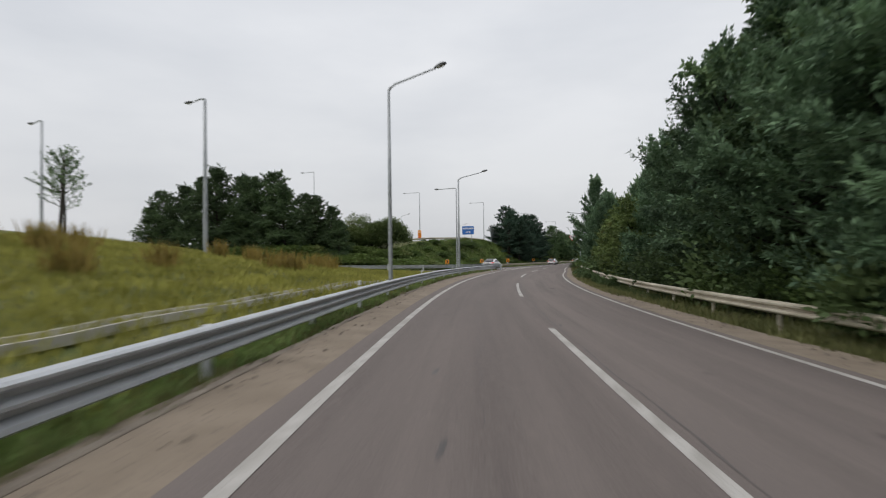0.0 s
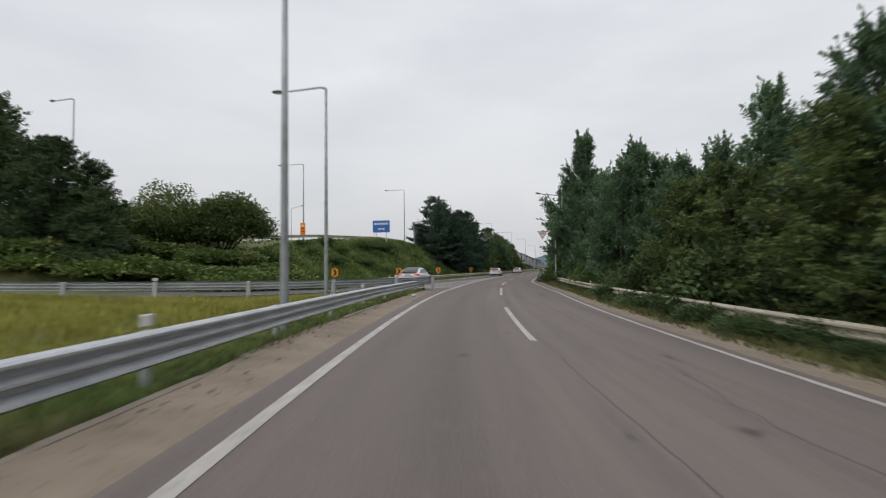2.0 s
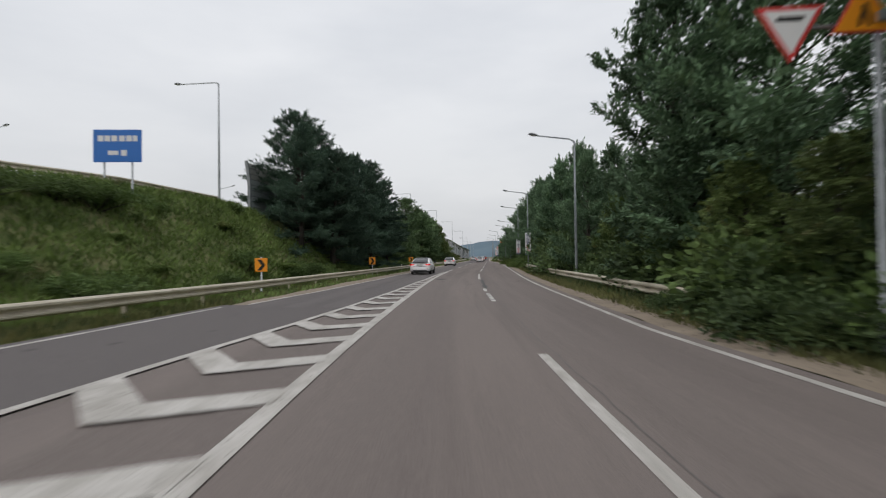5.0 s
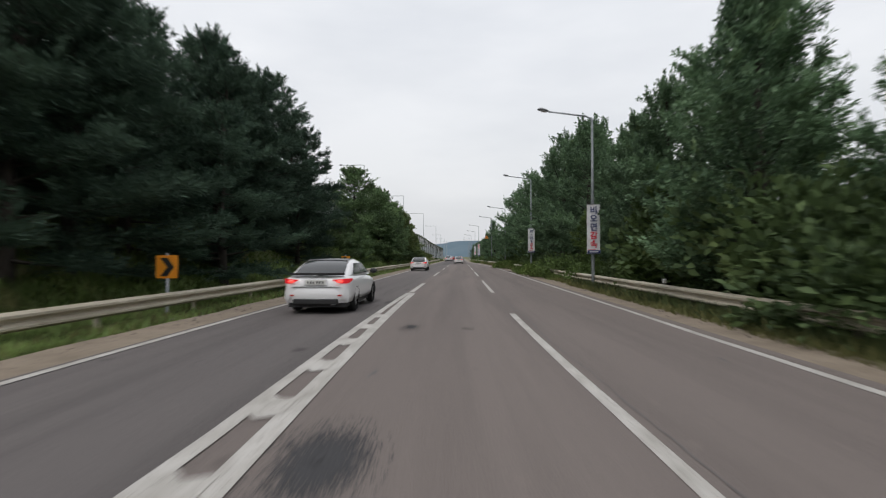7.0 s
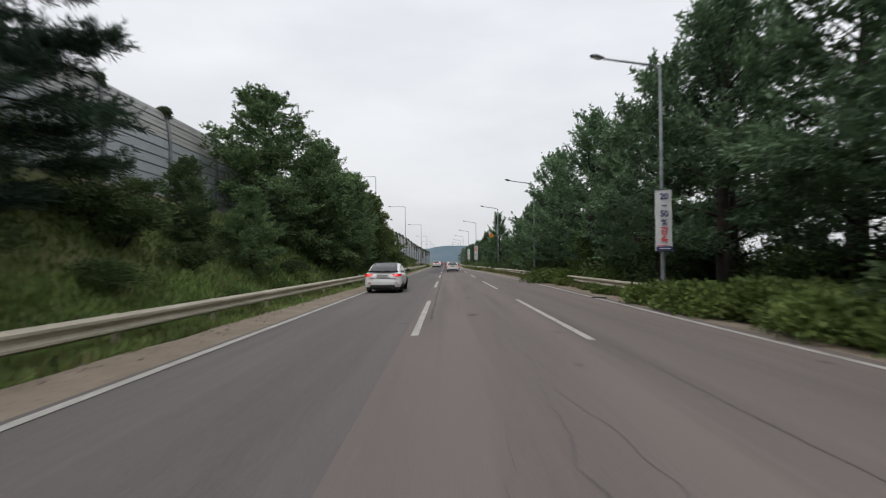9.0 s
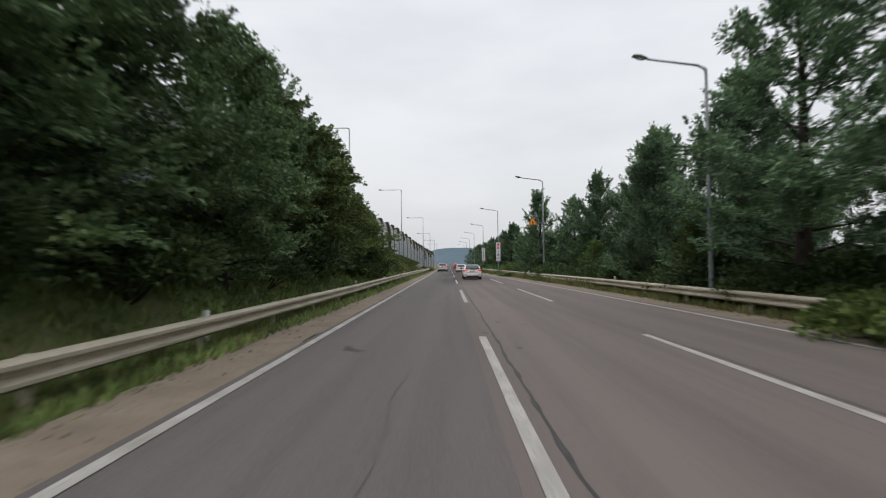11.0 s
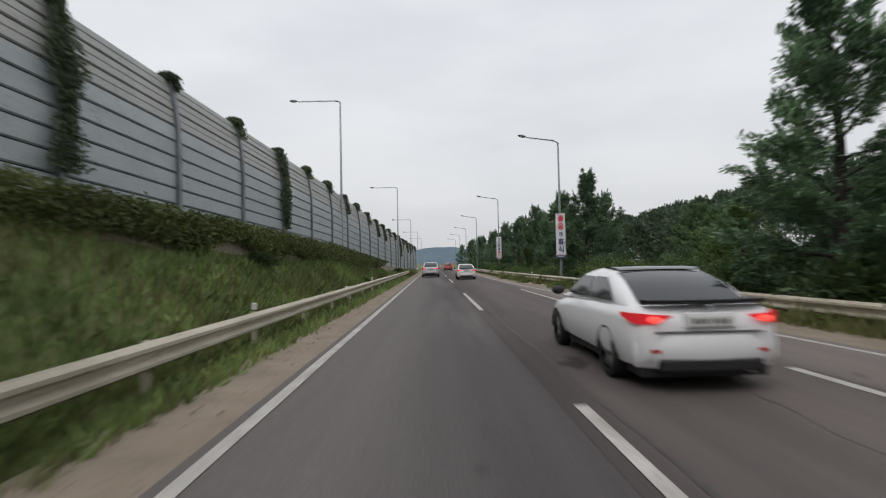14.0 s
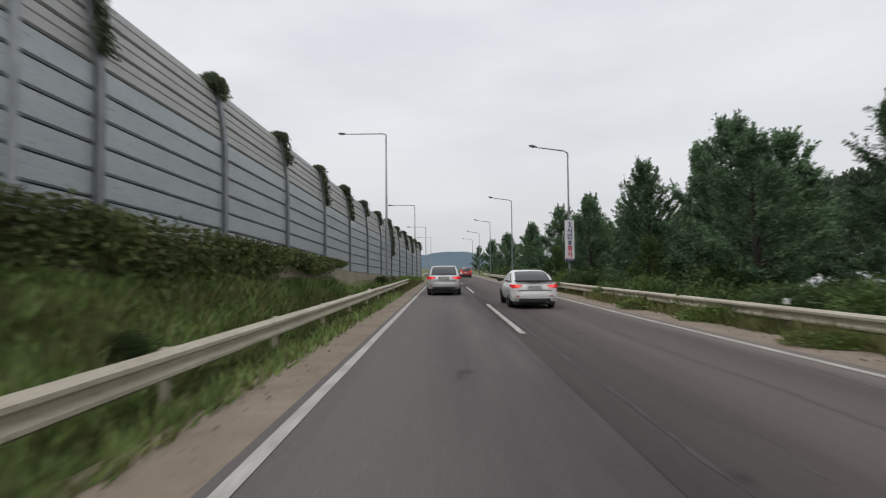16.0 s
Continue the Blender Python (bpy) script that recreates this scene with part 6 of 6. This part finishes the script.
for k in range(18):
    y = 145.5 + 0.8 * k if k < 15 else 171.0 + 1.5 * (k - 15)
    p = at(run(y, RIGHT_RAIL) + rng.uniform(-0.4, 0.3), y)
    shrub(MAT_BUSH, p.x, p.y, rng.uniform(1.3, 2.0), rng.uniform(0.75, 1.0), "low bank of creepers swallowing the guard rail", "creepers on the right rail")
for k in range(20):
    y = 126 + 3.6 * k
    p = at(run(y, RIGHT_RAIL) + rng.uniform(4.5, 7.5), y)
    shrub(BUSH, p.x, p.y, rng.uniform(2.2, 3.4), rng.uniform(0.8, 1.1), "tall dark undergrowth between the roadside trunks", "shrubs along the right rail")
for k in range(34):
    y = rng.uniform(62, 113)
    tx = run(y, BANK_TOP_X)
    x = tx + rng.uniform(0.1, 0.95) * (-7.6 - tx)
    shrub(BUSH_LIGHT + MAT_BUSH, x, y, rng.uniform(0.5, 1.3), rng.uniform(1.0, 1.6), "low green shrub on the grassy embankment", "shrubs on the embankment")
for x, y, h, w in ((-8.6, 60.5, 2.2, 1.7), (-11.0, 62.0, 2.6, 1.6), (-6.2, 62.6, 1.5, 1.8), (-13.6, 61.0, 2.4, 1.7), (-9.6, 64.6, 2.2, 1.6), (-7.2, 66.2, 1.4, 1.6), (-17.0, 58.6, 2.4, 1.7), (-21.0, 57.8, 2.4, 1.8), (-25.5, 57.6, 2.6, 1.7), (-30, 58.2, 2.4, 1.8), (-35, 58, 2.4, 1.8), (-40, 59, 2.2, 1.8), (-19, 64.5, 2.6, 1.5), (-23, 63.6, 2.8, 1.5), (-27, 64.2, 2.8, 1.6), (-31, 64.4, 2.8, 1.6), (-15.5, 65.5, 2.4, 1.5), (-12.6, 67.5, 2.0, 1.5)):
    shrub(MAT_BUSH, x, y, h, w, "mound of bright green creepers beside the slip road", "creeper mounds")
for k in range(16):
    y = 153 + 3.9 * k
    shrub(BUSH, run(y, ((150, -8.6), (190, -7.6), (215, -7.2))) + rng.uniform(-0.6, 0.3) - (1.2 if y < 172 else 0), y, rng.uniform(1.2, 2.3) * (0.7 if y < 172 else 1), rng.uniform(0.9, 1.2), "dark shrub at the foot of the embankment trees", "shrubs on the embankment")
for x, y, h in ((-6.5, 151.5, 0.7), (-6.7, 155.0, 0.9), (-6.4, 157.6, 0.6), (-6.8, 160.5, 0.8)):
    shrub(BUSH_LIGHT, x, y, h, 0.7, "pale green seedling bush beside the rail", "shrubs on the embankment")
for x, y, h in ((-9.0, 146.0, 1.3), (-8.2, 150.0, 0.9), (-10.4, 152.5, 1.4), (-8.8, 155.5, 1.0), (-10.0, 163.0, 1.2), (-8.0, 165.0, 0.9)):
    shrub(BUSH, x, y, h, 1.2, "dark shrub on the shaded slope", "shrubs on the embankment")
for k in range(4):
    y = 151 + 3.8 * k
    shrub(BUSH if k % 4 else BUSH_LIGHT, rng.uniform(-12.4, -11.0), y, rng.uniform(0.9, 1.9), rng.uniform(0.7, 1.0), "dark shrub on the slope below the barrier", "shrubs on the embankment")
for x, y, h in ((-7.9, 227.0, 0.75), (-6.4, 243.5, 0.5), (-5.9, 268.5, 0.6)):
    shrub(BUSH, x, y, h, 1.1, "small dark bush at the foot of the barrier", "shrubs on the embankment")


# ---- vines and ivy on the barrier ----
def leaf_cloud(name, P, D, length, width, material, label, category, kind=""):
    g = np.random.default_rng(len(P))
    return tagged(new(name, leaf_mesh(name, np.array(P), np.array(D), length * g.uniform(0.6, 1.2, len(P)), width * g.uniform(0.7, 1.2, len(P)), material, g)), label, category, kind=kind)


TAILS = {22: 1.6, 23: 3.6, 26: 3.6, 27: 0.4, 29: 1.2, 32: 1.8}
for k, y in enumerate(bays + [bays[-1] + BAY]):
    if y < 135:
        continue
    g = np.random.default_rng(300 + k)
    size = g.uniform(0.5, 1.05)
    tail = TAILS.get(k, g.choice([0.3, 0.5, 0.9])) if y < 258 else g.choice([0.7, 1.5, 2.6])
    full = tail > 3
    n1, n2 = int(2600 * size), int((1000 if full else 430) * tail)
    drop = g.uniform(0, tail, n2)
    limb = np.array([tuple(barrier_point(y, v, 0.15)) for v in drop])
    mop = g.normal(0, 1, (n1, 3))
    mop /= np.maximum(np.linalg.norm(mop, axis=1), 0.3)[:, None]
    mop = mop * g.uniform(0.3, 1.0, (n1, 1)) * (0.30, 0.46 * size, 0.24 * size) + np.array(barrier_point(y, -0.05, 0.02))
    wide = (0.17 if full else 0.065) * (1 + 0.5 * np.sin(drop * 3 + k))
    limb += np.stack([np.abs(g.normal(0, 0.09, n2)), g.normal(0, 1, n2) * wide, np.zeros(n2)], 1)
    D = np.concatenate([mop - np.array(barrier_point(y, 0.1)), g.normal(0, 0.5, (n2, 3)) + (0.3, 0, -0.3)]) + g.normal(0, 0.35, (n1 + n2, 3))
    leaf_cloud("climbing_vine", np.concatenate([mop, limb]), D, 0.11, 0.07, CLIMBER, "dark climbing vine bunched on top of a barrier post", "vine")
g = np.random.default_rng(9)
n = 52000
yy = g.uniform(203, 259, n)
thick = np.clip(np.array([1.0 + 0.7 * noise.noise((v * 0.33, 0, 0)) for v in yy]), 0.55, 1.5) * np.interp(yy, [206, 220, 226, 236, 246, 252, 259], [1.0, 1.1, 0.9, 1.3, 1.35, 0.9, 0.2])
h = g.beta(1.4, 1.6, n) * 1.0 * thick
P = np.stack([np.array([wall_x(v) for v in yy]) + 0.30 + np.abs(g.normal(0, 0.22, n)), yy, np.array([run(v, WALL_TOP) for v in yy]) - WALL_LIFT + 0.25 - h], 1)
leaf_cloud("ivy_hedge", P, g.normal(0, 0.7, (n, 3)) + (0.6, 0, 0.1), 0.12, 0.085, IVY, "dense ivy hanging over the concrete barrier footing", "ivy", "stuff")


# ---- grass and weeds ----
def sward(name, points, low, high, width, material, label, seed, lean=0.35):
    g = np.random.default_rng(seed)
    n = len(points)
    D = g.normal(0, lean, (n, 3))
    D[:, 2] = 1
    me = leaf_mesh(name, np.array(points), D, g.uniform(low, high, n), width * g.uniform(0.6, 1.4, n), material, g)
    return tagged(new(name, me), label, "grass", kind="stuff")


def strip(n, lat0, lat1, y0, y1, seed, clump=0.5):
    g = np.random.default_rng(seed)
    pts = []
    while len(pts) < n:
        y = g.uniform(y0, y1)
        a, b = sorted((lat0(y), lat1(y)))
        lat = g.uniform(a, b)
        if noise.noise((lat * 0.9, y * 0.45, seed)) + g.uniform(-0.5, 0.5) < clump - 0.75:
            continue
        p = at(lat, y)
        pts.append((p.x, p.y, ground_z(p.x, p.y) - 0.02))
    return pts


sward("verge_grass", strip(34000, lambda y: -6.0, lambda y: -4.72, -12, 63, 1, 0.38), 0.10, 0.36, 0.035, VERGE, "weedy green and brown grass under the guard rail", 1)
sward("verge_weeds", strip(26000, lambda y: -5.7, lambda y: -4.82, -12, 62, 23, 0.3), 0.10, 0.40, 0.05, GRASS, "green weeds under the galvanised guard rail", 23, 0.5)
sward("verge_weeds", strip(22000, lambda y: run(y, LEFT_RAIL) - 0.5, lambda y: run(y, LEFT_RAIL) + 0.35, 66, 290, 24, 0.42), 0.10, 0.36, 0.045, WEED_DARK, "dark weeds under the cream guard rail", 24, 0.5)
sward("verge_grass", strip(42000, lambda y: run(y, LEFT_RAIL) - 1.0, lambda y: run(y, LEFT_RAIL) + 0.75, 66, 300, 2), 0.10, 0.42, 0.04, VERGE, "dry weedy grass under the cream guard rail", 2)
sward("verge_grass", strip(22000, lambda y: run(y, RIGHT_RAIL) - 0.75, lambda y: run(y, RIGHT_RAIL) + 0.1, -8, 262, 19, 0.42), 0.22, 0.52, 0.035, VERGE, "knee-high weeds in front of the right guard rail", 19, 0.45)
sward("verge_grass", strip(46000, lambda y: run(y, RIGHT_LINE) + 1.35, lambda y: run(y, RIGHT_RAIL) + 1.6, -12, 300, 3), 0.10, 0.40, 0.04, VERGE, "dry weeds between shoulder and guard rail", 3)
sward("verge_weeds", strip(24000, lambda y: run(y, RIGHT_LINE) + 1.0, lambda y: run(y, RIGHT_RAIL) - 0.1, 26, 135, 31, 0.36), 0.10, 0.36, 0.04, VERGE, "brownish weeds creeping over the dusty shoulder", 31, 0.5)
sward("verge_weeds", strip(15000, lambda y: run(y, RIGHT_RAIL) - 0.55, lambda y: run(y, RIGHT_RAIL) + 0.05, 26, 135, 32, 0.4), 0.25, 0.6, 0.05, WEED_DARK, "dark knee-high weeds hiding the rail posts", 32, 0.45)
sward("verge_weeds", strip(20000, lambda y: run(y, LEFT_RAIL) + 0.05, lambda y: run(y, LEFT_RAIL) + 0.75, 95, 268, 33, 0.44), 0.12, 0.42, 0.045, GRASS, "green weeds growing in front of the cream guard rail", 33, 0.5)
sward("field_grass", strip(70000, lambda y: -24, lambda y: -5.3, -8, 47, 4, 0.2), 0.14, 0.42, 0.05, GRASS_DRY, "yellowing meadow grass beside the slip road", 4)
sward("bank_grass", strip(46000, lambda y: run(y, ((62, -26), (86, -23.5), (113, -19.5))), lambda y: run(y, LEFT_RAIL) - 0.6, 62, 117, 5, 0.3), 0.2, 0.55, 0.09, GROUNDCOVER, "rough green growth on the embankment", 5, 0.7)
sward("bank_grass", strip(52000, lambda y: wall_x(y) - 2.9, lambda y: run(y, LEFT_RAIL) - 0.4, 166, 296, 6, 0.35), 0.15, 0.42, 0.05, GRASS, "fresh green grass below the noise barrier", 6, 0.5)
# darker ground-cover colour paints the pines' shade into this grass
sward("bank_grass", strip(20000, lambda y: -15, lambda y: run(y, LEFT_RAIL) - 0.5, 116, 168, 7, 0.35), 0.15, 0.42, 0.06, GROUNDCOVER, "shaded grass below the pines", 7, 0.5)
sward("verge_grass", strip(16000, lambda y: run(y, LEFT_RAIL) - 3.2, lambda y: run(y, LEFT_RAIL) - 0.3, 112, 166, 27, 0.3), 0.2, 0.5, 0.05, GRASS, "fresh green grass behind the cream guard rail", 27, 0.45)
g = np.random.default_rng(14)
pts = []
while len(pts) < 16000:
    p = at(g.uniform(-22, -5.3), g.uniform(45, 59))
    if p.y < run(p.x, ((-46, 46.2), (-25, 47.2), (-11, 49.1), (-2.6, 52.4), (1.6, 57))):
        pts.append((p.x, p.y, ground_z(p.x, p.y) - 0.02))
sward("field_grass", pts, 0.14, 0.40, 0.05, GRASS_DRY, "yellowing meadow grass inside the curving rail", 14)
sward("bank_weeds", strip(7000, lambda y: wall_x(y) - 2.6, lambda y: run(y, LEFT_RAIL) - 0.5, 205, 270, 16, 0.6), 0.3, 0.7, 0.05, VERGE, "tan seeding weeds among the bank grass", 16, 0.5)
sward("verge_grass", strip(9000, lambda y: run(y, RIGHT_RAIL) - 0.45, lambda y: run(y, RIGHT_RAIL) + 0.5, 196, 262, 17, 0.45), 0.3, 0.8, 0.05, VERGE, "tall dry weeds growing through the guard rail", 17, 0.4)
# brown reeds in the field
pts, g = [], np.random.default_rng(8)
for k in range(17):
    lat, y = (g.uniform(-21, -11), g.uniform(0, 13)) if k < 9 else (g.uniform(-16.5, -10.5), g.uniform(16, 31))
    p = at(lat, y)
    m = int(g.uniform(60, 190))
    r = g.uniform(0.12, 0.42)
    for a, b in g.normal(0, r, (m, 2)):
        pts.append((p.x + a, p.y + b, ground_z(p.x + a, p.y + b)))
sward("reed_clump", pts, 0.5, 1.25, 0.06, REED, "tall brown reeds standing in the meadow", 8, 0.22)
# concrete gutter in the meadow
GUTTER = ((-4, -7.6), (18, -7.3), (28, -6.6), (42, -6.2))
V, Fc = [], []
for k in range(30):
    y = -4 + 1.6 * k
    mid = at(run(y, GUTTER), y)
    for o, dz in ((-0.30, 0.0), (-0.28, 0.17), (-0.20, 0.17), (-0.14, 0.04), (0.14, 0.04), (0.20, 0.15), (0.28, 0.15), (0.30, 0.0)):
        V.append((mid.x + o, y, ground_z(mid.x, y) + dz))
for k in range(29):
    for i in range(7):
        Fc.append((8 * k + i, 8 * k + i + 1, 8 * k + i + 9, 8 * k + i + 8))
tagged(mesh_ob("gutter", V, Fc, PALE_CONCRETE), "pale concrete drainage gutter in the meadow", "gutter", kind="structure")


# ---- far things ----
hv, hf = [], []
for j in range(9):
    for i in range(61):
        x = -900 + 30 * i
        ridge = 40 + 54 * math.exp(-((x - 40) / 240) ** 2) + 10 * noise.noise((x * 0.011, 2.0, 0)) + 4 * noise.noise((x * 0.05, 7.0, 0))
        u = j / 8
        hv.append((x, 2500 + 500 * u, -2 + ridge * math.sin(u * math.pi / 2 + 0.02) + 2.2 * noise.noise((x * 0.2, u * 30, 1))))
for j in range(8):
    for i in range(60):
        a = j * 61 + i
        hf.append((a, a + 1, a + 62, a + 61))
tagged(mesh_ob("backdrop_hill", hv, hf, HILL, smooth=True), "forested hill on the horizon, blue-green from painted haze", "hill", kind="structure")
g = np.random.default_rng(21)
P, D = [], []
for k in range(150):
    u = g.uniform(0, 1)
    cx_, cy_ = 34 + 60 * u + g.normal(0, 8), 268 + 130 * g.uniform(0, 1)
    top = run(cx_, ((30, 8), (60, 15), (100, 23))) * g.uniform(0.8, 1.12)
    r = g.uniform(2.5, 4.5)
    m = 800
    d = g.normal(size=(m, 3))
    d /= np.linalg.norm(d, axis=1)[:, None]
    d[:, 2] = np.abs(d[:, 2]) * 1.5 - 0.4
    P.append(np.array([cx_, cy_, top - r * 1.3]) + d * r * g.uniform(0.6, 1.05, (m, 1)))
    D.append(d + g.normal(0, 0.4, (m, 3)))
    s = g.uniform(0, 1, (260, 1))
    P.append(np.array([cx_, cy_, 0]) + np.concatenate([g.normal(0, r * 0.5, (260, 2)), s * (top - r)], 1))
    D.append(g.normal(0, 1, (260, 3)))
leaf_cloud("far_woodland", np.concatenate(P), np.concatenate(D), 0.75, 0.42, WOODLAND, "dark green wood on the rising ground beyond the verge", "woodland", "stuff")


def shed(x, y, w, l, h, label):
    z = ground_z(x, y) - 0.3
    thing = tagged(empty("farm_shed", pose(x, y, z)), label, "building", "sheds behind the trees")
    part("wall", block(-w / 2, -l / 2, 0, w / 2, l / 2, h), SHED_WALL, thing)
    V = [(-w / 2 - 0.3, -l / 2 - 0.3, h), (w / 2 + 0.3, -l / 2 - 0.3, h), (0, -l / 2 - 0.3, h + w * 0.22), (-w / 2 - 0.3, l / 2 + 0.3, h), (w / 2 + 0.3, l / 2 + 0.3, h), (0, l / 2 + 0.3, h + w * 0.22)]
    mesh_ob("roof", V, [(0, 1, 2), (5, 4, 3), (0, 2, 5, 3), (2, 1, 4, 5), (1, 0, 3, 4)], ROOF_WHITE, thing, "pale sheet-metal roof")
    part("door", block(-0.6, -l / 2 - 0.04, 0, 0.6, -l / 2 - 0.005, 2.0), STEEL, thing)


shed(20.5, 266, 4, 6, 1.5, "low shed with a pale roof behind the shrubs")
shed(18.0, 174, 2.8, 5, 2.3, "small pale shed glimpsed between the tree trunks")
# loose stones along both shoulders
g = np.random.default_rng(33)
V, Fc = [], []
for k in range(5200):
    y = g.uniform(-6, 262)
    if g.random() < 0.5:
        lat = run(y, RIGHT_LINE) + 0.35 + abs(g.normal(0.75, 0.3))
    elif y < 62:
        lat = -4.0 - abs(g.normal(0.45, 0.25))
    elif y > 94:
        lat = run(y, ((92, -8.3), (110, -7.35), (130, -7.2), (420, -7.2))) - abs(g.normal(0.6, 0.3))
    else:
        continue
    p = at(lat, y)
    r = 0.012 + 0.03 * g.random() ** 3
    b0, z0 = len(V), p.z - 0.004
    V += [(p.x + r * math.cos(a), p.y + r * 1.3 * math.sin(a), z0) for a in (0.3, 2.2, 4.4)] + [(p.x + g.uniform(-0.3, 0.3) * r, p.y, z0 + r * 0.9)]
    Fc += [(b0, b0 + 1, b0 + 3), (b0 + 1, b0 + 2, b0 + 3), (b0 + 2, b0, b0 + 3)]
tagged(mesh_ob("gravel", V, Fc, STONES), "loose brown stones scattered on the dusty shoulders", "gravel", kind="stuff")
# a strip of torn rubber on the right edge line
V, Fc = [], []
for k in range(9):
    u = k / 8
    x, y, w = 6.58 + 0.42 * u, 157.8 - 0.5 * u, 0.05 + 0.03 * math.sin(u * 3.1)
    V += [(x, y - w, 0.012), (x, y - w, 0.03 + 0.02 * u * (1 - u)), (x, y + w, 0.034 + 0.02 * u), (x, y + w, 0.012)]
for k in range(8):
    Fc += [(4 * k + i, 4 * k + (i + 1) % 4, 4 * k + 4 + (i + 1) % 4, 4 * k + 4 + i) for i in range(4)]
tagged(mesh_ob("rubber_strip", V, Fc + [(0, 1, 2, 3), (32, 33, 34, 35)], RUBBER), "torn black strip of tyre rubber on the edge line", "debris")
# litter on the shoulders
for x, y in ((5.7, 241.5), (5.4, 244.5), (6.3, 229), (8.3, 168), (8.0, 171), (-4.6, 196.5), (-4.5, 203.5), (4.6, 55.5), (8.15, 152)):
    bm = bmesh.new()
    bmesh.ops.create_icosphere(bm, subdivisions=1, radius=0.1)
    for v in bm.verts:
        v.co = (v.co.x * rng.uniform(0.7, 2.0), v.co.y * rng.uniform(0.7, 1.8), (v.co.z + 0.09) * rng.uniform(0.25, 0.7))
    me = bpy.data.meshes.new("litter")
    bm.to_mesh(me)
    bm.free()
    me.materials.append(LITTER)
    cx_, d_ = lane_line(y)
    ob = new("litter", me)
    ob.matrix_basis = pose(x, y, deck(x - cx_, y) - 0.01)
    tagged(ob, "crumpled white litter on the dusty shoulder", "litter", "litter on the shoulders")
